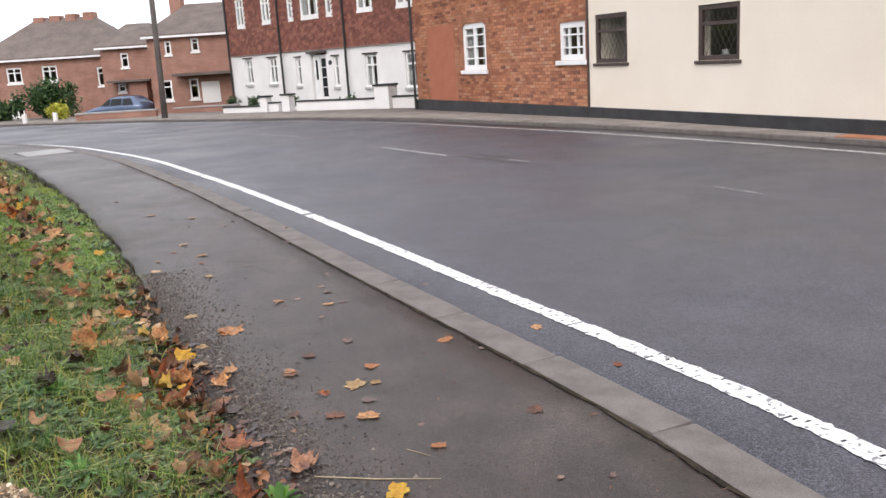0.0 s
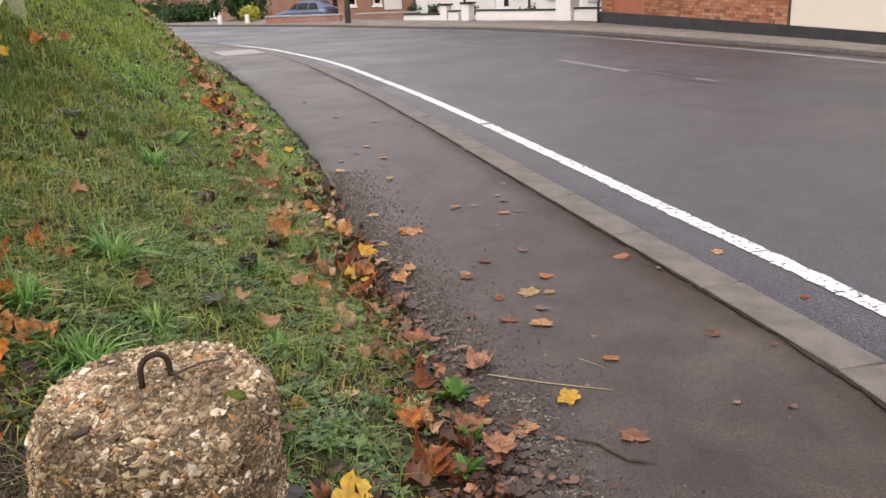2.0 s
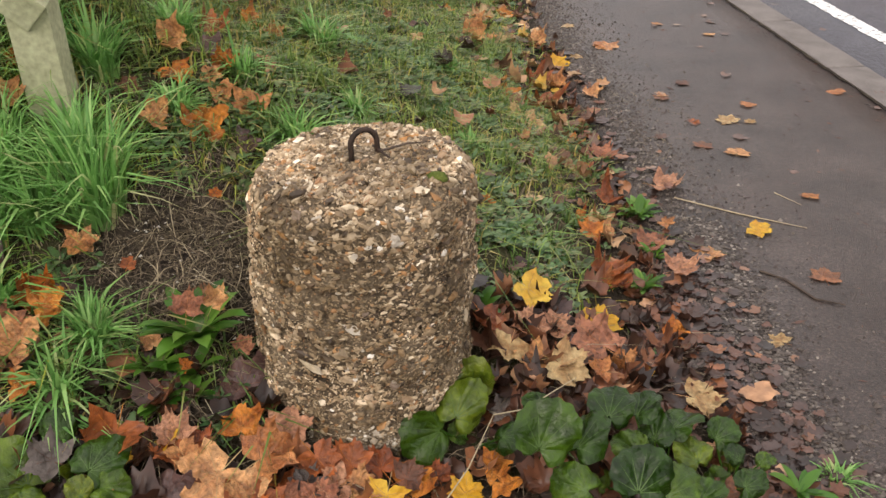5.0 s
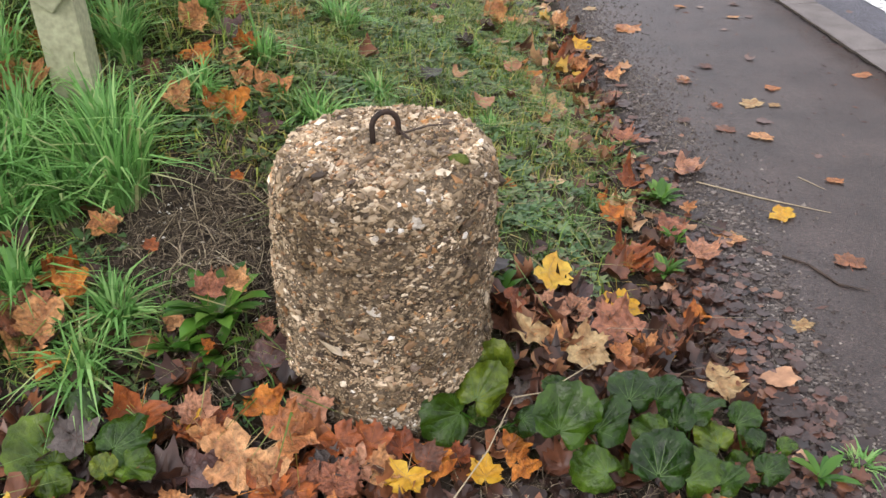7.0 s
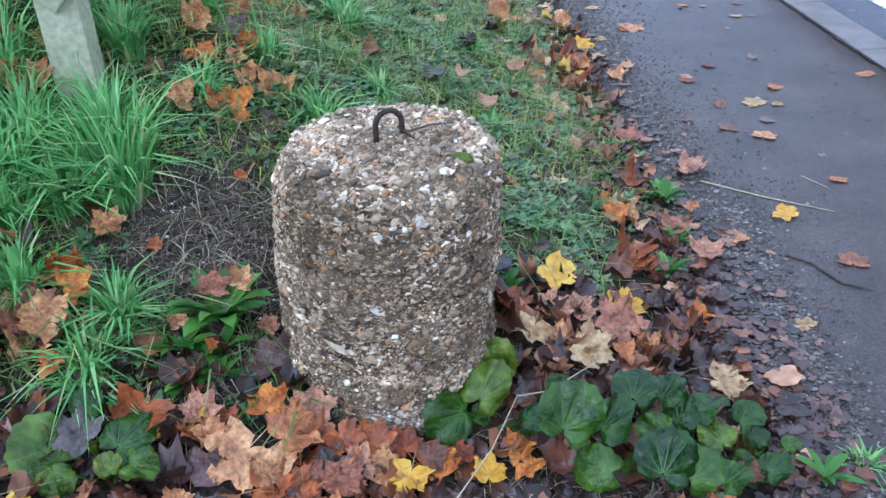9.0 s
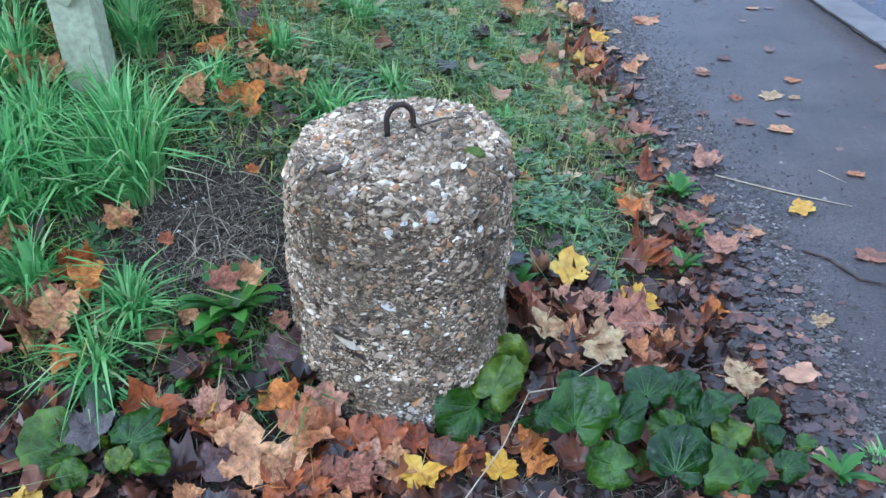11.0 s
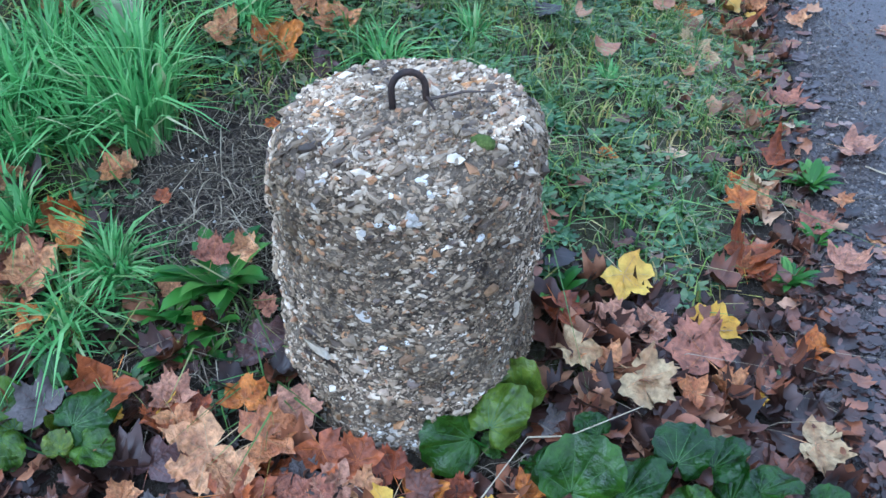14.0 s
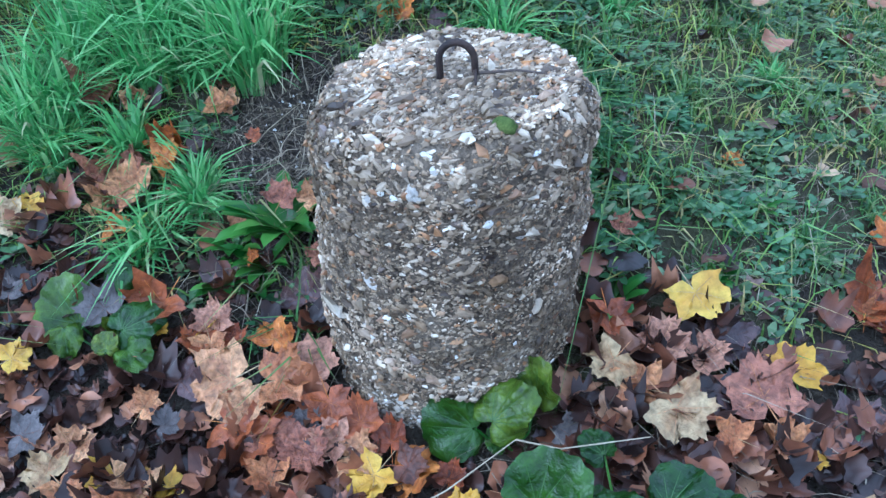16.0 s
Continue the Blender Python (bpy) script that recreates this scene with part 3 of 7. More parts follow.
def kerb_stones(name, line, width, z_top, depth, length, material, label, lean=0.0):
    """A row of kerb stones with open joints; each stone is a piece of its own."""
    root = thing(name, Matrix.Identity(4), label, "kerb", kind="structure")
    s = np.r_[0, np.cumsum(np.linalg.norm(np.diff(line, axis=0), axis=1))]
    meshes = []
    for v in range(4):
        bm = block(-length / 2 + 0.002, length / 2 - 0.002, 0, width, -depth, 0, 0.012)
        bmesh.ops.subdivide_edges(bm, edges=[e for e in bm.edges if e.calc_length() > 0.5], cuts=5)
        for q in bm.verts:
            q.co += Vector((0, noise.noise((q.co.x * 6, q.co.z * 6, v * 9.0)) * 0.008, noise.noise((q.co.x * 7, q.co.y * 9, v * 5.0)) * 0.007))
        me = bpy.data.meshes.new("kerb_stone")
        bm.to_mesh(me)
        bm.free()
        me.materials.append(material)
        meshes.append(me)
    k, at = 0, 2.0
    while at < s[-1] - 1:
        x, y = np.interp(at, s, line[:, 0]), np.interp(at, s, line[:, 1])
        x2, y2 = np.interp(at + 0.1, s, line[:, 0]), np.interp(at + 0.1, s, line[:, 1])
        if -7 < y < 42:
            ob = new("kerb_stone", meshes[k % 4])
            ob.parent = root
            zz = z_top(y) + 0.0015 * math.sin(k * 2.3)
            ob.matrix_world = pose(x, y, zz, lean, 0, math.degrees(math.atan2(y2 - y, x2 - x))) @ Matrix.Diagonal((1, -1, 1, 1))
        at += length
        k += 1
    return root


seam = stretch(KERB, -3, 14, 0.05)
dirt = np.array([0.014 + 0.02 * noise.noise((p[0] * 5, p[1] * 5, 2.0)) + 0.012 * noise.noise((p[0] * 21, p[1] * 21, 2.0)) for p in seam])
ribbon("kerb_joint", seam - dirt[:, None] * (0.97, 0.23), seam + (0.008, 0), lambda y: path_z(y) + 0.004, lambda y: path_z(y) + 0.004, M_SOIL, 0.0, 1, "dirt and moss along the joint behind the kerb", "dirt", False)
kerb_stones("kerb", sideways(KERB, 0.005), 0.205, lambda y: path_z(y) + 0.008, 0.2, 0.915, M_KERB, "worn brownish concrete kerb between footway and road")
kerb_stones("far_kerb", FAR_KERB, 0.125, lambda y: road_z(y) + 0.072, 0.2, 0.915, M_KERB, "pale concrete kerb along the houses")
cover = part("inspection_cover", block(-0.62, 0.62, -0.45, 0.45, -0.05, 0.012, 0.008), M_COVER)
cover.matrix_world = pose(-3.55, 18.0, path_z(18.0) + 0.004, 0, 0, 112)
tagged(cover, "pale rectangular concrete inspection cover set in the footway", "inspection cover")
part("frame", block(-0.68, 0.68, -0.51, 0.51, -0.06, 0.004), M_KERB, cover)


# ---- houses ----
def wall_bm(u0, u1, z0, z1, thick, holes):
    """A wall with openings right through it: u along, y outwards (front at 0)."""
    us = sorted({u0, u1, *[h[0] for h in holes], *[h[1] for h in holes]})
    zs = sorted({z0, z1, *[h[2] for h in holes], *[h[3] for h in holes]})
    bm = bmesh.new()

    def quad(*c):
        bm.faces.new([bm.verts.new(p) for p in c])

    for a, b in zip(us, us[1:]):
        for c, d in zip(zs, zs[1:]):
            if any(h[0] <= a and b <= h[1] and h[2] <= c and d <= h[3] for h in holes):
                continue
            quad((a, 0, c), (a, 0, d), (b, 0, d), (b, 0, c))
            quad((a, -thick, c), (b, -thick, c), (b, -thick, d), (a, -thick, d))
    for a, b, c, d in [(u0, u1, z0, z1)] + list(holes):
        quad((a, 0, c), (b, 0, c), (b, -thick, c), (a, -thick, c))
        quad((a, 0, d), (a, -thick, d), (b, -thick, d), (b, 0, d))
        quad((a, 0, c), (a, -thick, c), (a, -thick, d), (a, 0, d))
        quad((b, 0, c), (b, 0, d), (b, -thick, d), (b, -thick, c))
    return bm


def window(house, u0, u1, z0, z1, frame_mat=None, cols=1, rows=1, bar=0.055, thin=0.022, sill=0.0, inset=0.06, sill_mat=None, curtain=True, transom=0.0, leaded=False, sill_h=0.10):
    """A window in an opening: frame with mullions and glazing bars, panes, sill, and a net curtain behind."""
    fm = frame_mat or M_FRAME
    y0, y1 = -inset - 0.06, -inset
    us = [u0 + bar] + [c for k in range(1, cols) for c in (u0 + (u1 - u0) * k / cols - (bar if cols == 2 else thin) / 2, u0 + (u1 - u0) * k / cols + (bar if cols == 2 else thin) / 2)] + [u1 - bar]
    cuts = [(z0 + (z1 - z0) * k / rows, thin) for k in range(1, rows)] + ([(z0 + (z1 - z0) * transom, 0.06)] if transom else [])
    zs = [z0 + bar] + [c for z, t in sorted(cuts) for c in (z - t / 2, z + t / 2)] + [z1 - bar]
    lights = [(a, b, c, d) for a, b in zip(us[::2], us[1::2]) for c, d in zip(zs[::2], zs[1::2])]
    bm = wall_bm(u0, u1, z0, z1, 0.06, lights)
    bmesh.ops.translate(bm, verts=bm.verts, vec=(0, y1, 0))
    bmesh.ops.remove_doubles(bm, verts=bm.verts, dist=1e-5)
    w = part("window", bm, fm, house)
    for a, b, c, d in lights:
        part("pane", block(a - 0.01, b + 0.01, -inset - 0.042, -inset - 0.036, c - 0.01, d + 0.01), M_GLASS, w).visible_shadow = False
    if leaded:
        bm = bmesh.new()
        h, pitch = z1 - z0, 0.13
        for sgn in (1, -1):
            c = u0 - h
            while c < u1 + h:
                pts = []
                for zz in np.linspace(z0 + bar, z1 - bar, 30):
                    x = c + sgn * (zz - z0) * 0.6
                    if u0 + bar < x < u1 - bar:
                        pts.append((x, -inset - 0.033, zz))
                if len(pts) > 2:
                    a, b = Vector(pts[0]), Vector(pts[-1])
                    n = Vector(((b - a).z, 0, -(b - a).x)).normalized() * 0.004
                    bm.faces.new([bm.verts.new(p) for p in (a - n, a + n, b + n, b - n)])
                c += pitch
        part("lead_lattice", bm, M_BLACK, w)
    if curtain:
        bm = bmesh.new()
        n = 24
        for s0, s1 in ((u0, u0 + (u1 - u0) * 0.30), (u1 - (u1 - u0) * 0.30, u1)):
            row = []
            for k in range(n + 1):
                x = s0 + (s1 - s0) * k / n
                y = -inset - 0.10 + 0.012 * math.sin(k * 1.9)
                row.append((bm.verts.new((x, y, z0)), bm.verts.new((x, y, z1))))
            for a, b in zip(row, row[1:]):
                bm.faces.new((a[0], b[0], b[1], a[1]))
        part("curtain", bm, M_NET, w)
    if sill:
        part("sill", block(u0 - sill, u1 + sill, -inset, 0.07 if sill_h > 0.07 else 0.04, z0 - sill_h, z0 - 0.002, 0.012), sill_mat or fm, w)
    return w


def gable_roof(u0, u1, depth, eaves, ridge, over=0.25, hip=0.0):
    """A pitched roof over a plan u0..u1 by 0..-depth, with thickness."""
    bm = bmesh.new()
    t = 0.12
    c = -depth / 2
    rows = []
    for dz in (0.0, t):
        rows.append([bm.verts.new(p) for p in ((u0 - over, over, eaves + dz), (u1 + over, over, eaves + dz), (u1 + over, -depth - over, eaves + dz), (u0 - over, -depth - over, eaves + dz),
                                               (u0 - over + hip, c, ridge + dz), (u1 + over - hip, c, ridge + dz))])
    for r, flip in ((rows[0], True), (rows[1], False)):
        for f in ((0, 1, 5, 4), (2, 3, 4, 5), (1, 2, 5), (3, 0, 4)):
            if len(f) == 3 and not hip:
                continue
            vs = [r[i] for i in f]
            bm.faces.new(vs[::-1] if flip else vs)
    lo, hi = rows
    ring = (0, 1, 5, 2, 3, 4) if not hip else (0, 1, 2, 3)
    for i, j in zip(ring, ring[1:] + ring[:1]):
        bm.faces.new((lo[i], lo[j], hi[j], hi[i]))
    return bm


def shell(house, u0, u1, depth, z0, eaves, ridge, material, hip=0.0):
    """The other walls, gables and roof of a house."""
    for a in (u0, u1 - 0.3):
        part("side_wall", block(a, a + 0.3, -depth, -0.3, z0, eaves), material, house)
        if not hip:
            bm = bmesh.new()
            lo = [bm.verts.new(p) for p in ((a, 0, eaves), (a, -depth, eaves), (a, -depth / 2, ridge))]
            hi = [bm.verts.new(p) for p in ((a + 0.3, 0, eaves), (a + 0.3, -depth, eaves), (a + 0.3, -depth / 2, ridge))]
            bm.faces.new(lo[::-1])
            bm.faces.new(hi)
            for i in range(3):
                j = (i + 1) % 3
                bm.faces.new((lo[i], lo[j], hi[j], hi[i]))
            part("gable", bm, material, house)
    part("back_wall", block(u0 + 0.3, u1 - 0.3, -depth, -depth + 0.3, z0, eaves), material, house)
    part("floor_slab", block(u0 + 0.3, u1 - 0.3, -depth + 0.3, -0.3, z0 + 0.05, z0 + 0.15), M_FAR_PATH, house)
    return part("roof", gable_roof(u0, u1, depth, eaves + 0.003, ridge, 0.25, hip), M_ROOF, house)


ROW = pose(7.72, 15.53, 0, 0, 0, 102.4)
brick = thing("brick_cottage", ROW, "old red brick cottage with white-painted windows and black plinth", "house")
holes = [(4.45, 5.75, 0.96, 2.15), (0.10, 1.08, 1.12, 1.92), (4.5, 5.7, 3.1, 4.2), (0.3, 1.5, 3.1, 4.2)]
part("wall", wall_bm(0.004, 8.9, 0.147, 5.0, 0.3, holes), M_BRICK, brick)
part("plinth", block(0.004, 8.95, -0.3, 0.05, -0.6, 0.146, 0.012), M_PLINTH, brick, "black painted plinth")
part("blocked_doorway", block(6.25, 7.95, -0.05, 0.004, 0.15, 2.2), M_INFILL, brick, "smooth red blocked-up doorway")
window(brick, 4.45, 5.75, 0.96, 2.15, cols=2, rows=4, bar=0.13, thin=0.035, sill=0.06, inset=0.03)
window(brick, 0.10, 1.08, 1.12, 1.92, cols=3, rows=3, bar=0.12, thin=0.035, sill=0.08, inset=0.03)
window(brick, 4.5, 5.7, 3.1, 4.2, cols=2, rows=3, bar=0.1, sill=0.06)
window(brick, 0.3, 1.5, 3.1, 4.2, cols=2, rows=3, bar=0.1, sill=0.06)
arch = bmesh.new()
for k in range(12):
    a0, a1 = [(q / 12 - 0.5) * 1.2 for q in (k + 0.04, k + 0.96)]
    c, r0, r1 = (5.10, 1.20), 1.13, 1.27
    ring = [(c[0] + r * math.sin(a), y, c[1] + r * math.cos(a) - 0.06) for y in (0.006, -0.02) for r, a in ((r0, a0), (r1, a0), (r1, a1), (r0, a1))]
    vs = [arch.verts.new(p) for p in ring]
    for f in ((0, 1, 2, 3), (7, 6, 5, 4), (0, 4, 5, 1), (1, 5, 6, 2), (2, 6, 7, 3), (3, 7, 4, 0)):
        arch.faces.new([vs[i] for i in f])
part("brick_arch", arch, M_BRICK, brick)
part("downpipe", tube([(8.92, 0.09, -0.3), (8.92, 0.09, 5.0)], 0.04), M_BLACK, brick)
part("verge_strip", block(-0.03, 0.02, 0.0, 0.03, 0.15, 5.0), M_DARKWOOD, brick)
shell(brick, 0.004, 8.9, 6.5, -0.6, 5.0, 8.0, M_BRICK)

cream = thing("cream_cottage", ROW, "cream rendered cottage with dark wooden leaded windows", "house")
holes = [(-1.30, -0.25, 1.04, 2.0), (-4.26, -3.27, 1.03, 1.96), (-1.3, -0.25, 3.1, 4.1), (-4.3, -3.2, 3.1, 4.1)]
part("wall", wall_bm(-13.0, -0.002, 0.147, 5.0, 0.3, holes), M_CREAM, cream)
part("plinth", block(-13.0, -0.002, -0.3, 0.045, -0.6, 0.146, 0.012), M_PLINTH, cream, "black painted plinth")
for h in holes:
    window(cream, *h, frame_mat=M_DARKWOOD, bar=0.085, sill=0.05, inset=0.02, transom=0.66, curtain=False, leaded=True, sill_h=0.06)
shell(cream, -13.0, -0.002, 6.5, -0.6, 5.0, 8.0, M_CREAM)
for u, z in ((-3.72, 1.0), (-1.0, 1.0)):
    pot = thing("window_ornament", ROW @ pose(u, -0.22, z), "small pale ornament on a window sill inside the cottage", "ornament")
    part("body", tube([(0, 0, 0), (0, 0, 0.03), (0, 0, 0.12), (0, 0, 0.17), (0, 0, 0.2)], [0.05, 0.07, 0.09, 0.05, 0.07], 14), M_NET, pot, smooth=True)

bm = bmesh.new()
lip = sideways(FAR, 0.39)
edge_at = [(float(np.interp(y, lip[:, 1], lip[:, 0])), y) for y in (9.0, 7.2)]
lo = [bm.verts.new((x, y, float(road_z(y)) + 0.05)) for x, y in ((8.98, 9.05), edge_at[0], edge_at[1], (9.42, 7.3))]
hi = [bm.verts.new((v.co.x, v.co.y, float(road_z(v.co.y)) + 0.084)) for v in lo]
bm.faces.new(hi)
for i in range(4):
    bm.faces.new((lo[i], lo[(i + 1) % 4], hi[(i + 1) % 4], hi[i]))
bmesh.ops.recalc_face_normals(bm, faces=bm.faces)
tagged(part("brick_paving", bm, M_BRICK), "patch of orange-red brick paving in the far footway", "paving", kind="structure")

WROW = pose(6.45, 27.9, 0, 0, 0, 120.67)
white = thing("tile_hung_house", WROW, "long house, white-painted below and hung with red clay tiles above", "house")
low = [(10.35, 10.9, 0.67, 1.72), (8.45, 9.04, 0.66, 1.70), (6.73, 7.04, 0.55, 1.63), (4.24, 4.55, 0.47, 1.59), (1.95, 2.64, 0.43, 1.58), (-0.3, 0.41, 0.37, 1.56)]
high = [(10.46, 11.06, 3.1, 4.25), (8.46, 9.08, 3.15, 4.25), (6.84, 7.17, 3.15, 4.05), (5.14, 6.28, 3.14, 4.15), (4.27, 4.63, 3.15, 4.05), (1.91, 2.77, 3.15, 4.2), (-0.24, 0.6, 3.14, 4.2)]
door = (5.02, 6.02, -0.2, 1.76)
part("wall", wall_bm(-3.0, 12.0, -0.6, 1.92, 0.3, low + [door]), M_WHITE, white)
part("upper_wall", wall_bm(-3.0, 12.0, 1.92, 4.9, 0.3, high), M_FAR_BRICK, white)
for h in low:
    wide = h[1] - h[0] > 0.5
    window(white, *h, cols=2 if wide else 1, bar=0.075, sill=0.03, inset=0.05, transom=0.68, sill_mat=M_NET)
    part("drip_mould", block(h[0] - 0.08, h[1] + 0.08, 0, 0.05, h[3] + 0.02, h[3] + 0.07), M_DARKWOOD, white)
for h in high:
    window(white, *h, cols=2 if h[1] - h[0] > 0.5 else 1, bar=0.085, sill=0.03, inset=-0.08, transom=0.68)
# hung tiles, course over course, broken by the windows
V, F = [], []
rnd = random.Random(4)
for r in range(30):
    z0 = 1.90 + r * 0.10
    u = -3.0 - (r % 2) * 0.083
    while u < 11.95:
        a, b = u + 0.003, min(u + 0.163, 12.0)
        if not any(h[0] - 0.02 < (a + b) / 2 < h[1] + 0.02 and h[2] - 0.08 < z0 + 0.05 < h[3] for h in high):
            o = 0.095 + rnd.uniform(-0.006, 0.006)
            base = len(V)
            V += [(a, o, z0), (b, o, z0), (b, o - 0.055, z0 + 0.125), (a, o - 0.055, z0 + 0.125), (a, o - 0.03, z0), (b, o - 0.03, z0)]
            F += [(base, base + 1, base + 2, base + 3), (base + 4, base + 5, base + 1, base)]
        u += 0.166
tagged(raw("hung_tiles", V, F, M_TILE, white, "courses of red clay hanging tiles"), kind="stuff")
for u in (-0.45, 3.57, 7.85, 11.9):
    part("downpipe", tube([(u, 0.14, -0.4), (u, 0.14, 4.9)], 0.045), M_BLACK, white)
d = part("front_door", block(5.06, 5.5, -0.16, -0.1, -0.2, 1.70), M_FRAME, white)
part("glazed_panel", block(5.12, 5.44, -0.098, -0.088, 0.1, 1.55), M_DARK_GLASS, d)
for z in (0.45, 0.82, 1.2):
    part("glazing_bar", block(5.12, 5.44, -0.09, -0.078, z, z + 0.03), M_FRAME, d)
part("side_light", block(5.55, 5.98, -0.16, -0.1, -0.2, 1.70), M_FRAME, white)
part("side_light_glass", block(5.70, 5.82, -0.099, -0.09, 0.75, 1.5), M_DARK_GLASS, white)
part("door_hood", block(4.9, 6.14, 0, 0.12, 1.76, 1.84), M_DARKWOOD, white)
part("wall_plaque", tube([(4.72, 0.0, 1.38), (4.72, 0.04, 1.38)], 0.09, 16), M_BLACK, white)
shell(white, -3.0, 12.0, 7.0, -0.6, 4.9, 8.2, M_FAR_BRICK)

# garden wall in front of the white house
gw = thing("garden_wall", pose(5.2, 26.55, -0.3, 0, 0, 138.5), "low white garden wall with dark coping and square piers", "wall")
for a, b, h in ((0.3, 3.62, 0.42), (4.42, 4.86, 0.40), (5.24, 7.0, 0.30), (-1.4, -0.3, 0.46)):
    part("wall_panel", block(a, b, -0.1, 0.1, -0.3, h), M_WHITE, gw)
    part("coping", block(a, b, -0.13, 0.13, h, h + 0.05), M_PLINTH, gw)
for u, w, h in ((0.0, 0.27, 0.84), (4.05, 0.16, 0.66), (5.05, 0.15, 0.62)):
    part("pier", block(u - w, u + w, -w, w, -0.3, h), M_WHITE, gw)
    part("pier_cap", block(u - w - 0.04, u + w + 0.04, -w - 0.04, w + 0.04, h, h + 0.06), M_PLINTH, gw)


# ---- the houses beyond ----
def far_house(m, u0, u1, depth, z0, eaves, ridge, wins, label, hip=0.0, chimneys=()):
    h = thing("house", m, label, "house", "brick houses beyond the bend")
    part("wall", wall_bm(u0, u1, z0, eaves, 0.3, [w for w in wins]), M_FAR_BRICK, h)
    for w in wins:
        window(h, *w, cols=2 if w[1] - w[0] > 0.7 else 1, bar=0.09, sill=0.05, curtain=False, transom=0.66, inset=0.04)
    roof = shell(h, u0, u1, depth, z0, eaves, ridge, M_FAR_BRICK, hip)
    part("fascia", block(u0 - 0.2, u1 + 0.2, 0.26, 0.30, eaves - 0.06, eaves + 0.05), M_FRAME, h)
    for u, zz in chimneys:
        c = part("chimney", block(u - 0.32, u + 0.32, -depth / 2 - 0.4, -depth / 2 + 0.4, ridge - 0.8, ridge + zz, 0.02), M_FAR_BRICK, roof)
        for k in (-0.2, 0.2) if hip < 2 else ():
            part("chimney_pot", tube([(u + k, -depth / 2, ridge + zz), (u + k, -depth / 2, ridge + zz + 0.35)], [0.12, 0.1], 10), M_FAR_BRICK, roof)
    return h


EYE0, AHEAD, RIGHT = np.array((0.64, -1.53)), np.array((0.213, 0.977)), np.array((0.977, -0.213))


def beyond_road(depth, across):
    return EYE0 + depth * AHEAD + across * RIGHT


p = beyond_road(52, -18.5)
far_house(pose(*p, 0, 0, 0, 167.7), 0, 8.3, 7.5, -1.4, 2.6, 5.0,
          [(0.65, 1.27, 0.85, 1.95), (3.6, 4.5, 1.3, 2.2), (5.7, 6.6, 1.3, 2.2), (3.6, 4.5, -0.7, 0.4), (5.9, 6.7, -0.7, 0.4)],
          "red brick house with hipped brown tiled roof and chimneys", 2.6, ((2.6, 0.35), (3.7, 0.3), (4.7, 0.25), (5.7, 0.2)))
p = beyond_road(57, -30.2)
far_house(pose(*p, 0, 0, 0, 167.7), 0, 14, 7.5, -1.4, 2.3, 4.6,
          [(1.0, 1.9, 1.1, 2.0), (1.2, 2.0, -0.8, 0.3), (4.0, 4.9, 1.1, 2.0), (4.2, 5.0, -0.8, 0.3), (7.0, 7.9, 1.1, 2.0), (7.2, 8.0, -0.8, 0.3), (10.4, 11.3, 1.1, 2.0), (10.4, 11.3, -0.8, 0.3)],
          "further red brick house with hipped tiled roof", 2.6, ((4.0, 0.6), (9.0, 0.6)))
p = beyond_road(49.5, -15.8)
h2 = far_house(pose(*p, 0, 0, 0, 167.7), 0.0, 2.7, 6, -1.4, 2.9, 4.2, [(1.15, 1.6, 1.8, 2.6), (1.5, 1.95, 0.45, 0.95)], "small red brick house end with dark tiled roof", 0.9)
part("porch_roof", block(-0.2, 2.2, 0.0, 1.0, 1.0, 1.12, 0.02), M_ROOF, h2)
part("porch_wall", block(0.1, 1.1, 0.0, 0.7, -1.4, 0.99), M_FAR_BRICK, h2)
p = beyond_road(46, -10.76)
h3 = far_house(pose(*p, 0, 0, 0, 167.7), -5.0, 3.95, 7, -1.3, 3.2, 4.9, [(2.7, 3.05, 2.28, 2.98), (1.25, 1.67, 2.37, 3.05), (2.9, 3.4, -0.06, 1.0), (1.5, 2.0, -0.06, 1.0)],
               "red brick house with brown tiled roof and white windows", 1.6, ((3.1, 1.5),))
part("lean_to_roof", block(-0.5, 2.6, 0.0, 0.9, 1.15, 1.3, 0.02), M_ROOF, h3)
part("garage_door", block(0.4, 1.35, 0.0, 0.05, -0.3, 0.8), M_WHITE, h3, "white garage door")

low_wall = thing("low_brick_wall", pose(*beyond_road(33, -10.5), -0.28, 0, 0, 165), "low red brick garden wall with pale coping", "wall")
part("wall_panel", block(0, 3.1, -0.12, 0.12, -0.3, 0.30), M_FAR_BRICK, low_wall)
part("coping", block(-0.03, 3.13, -0.15, 0.15, 0.301, 0.36, 0.01), M_COVER, low_wall)
for u in (0.9, -0.3):
    w = thing("gate_post", pose(*beyond_road(34, -15.1 - u), -0.28, 0, 0, 165), "short white painted gate post", "post", "gate posts")
    part("post", block(-0.07, 0.07, -0.07, 0.07, -0.1, 0.42, 0.01), M_WHITE, w)
low_wall2 = thing("low_brick_wall", pose(*beyond_road(34, -7.6), -0.28, 0, 0, 165), "low brown brick wall topped with a rail", "wall")
part("wall_panel", block(0, 2.6, -0.12, 0.12, -0.3, 0.26), M_FAR_BRICK, low_wall2)
part("coping", block(-0.03, 2.6, -0.15, 0.15, 0.261, 0.31, 0.01), M_COVER, low_wall2)
pole = thing("utility_pole", pose(*beyond_road(31.3, -9.7), -0.27, 0, 1.0, 0), "dark timber utility pole at the roadside", "pole")
part("shaft", tube([(0, 0, -0.2), (0, 0, 3), (0, 0, 8)], [0.11, 0.10, 0.085], 12), M_POLE, pole, smooth=True)


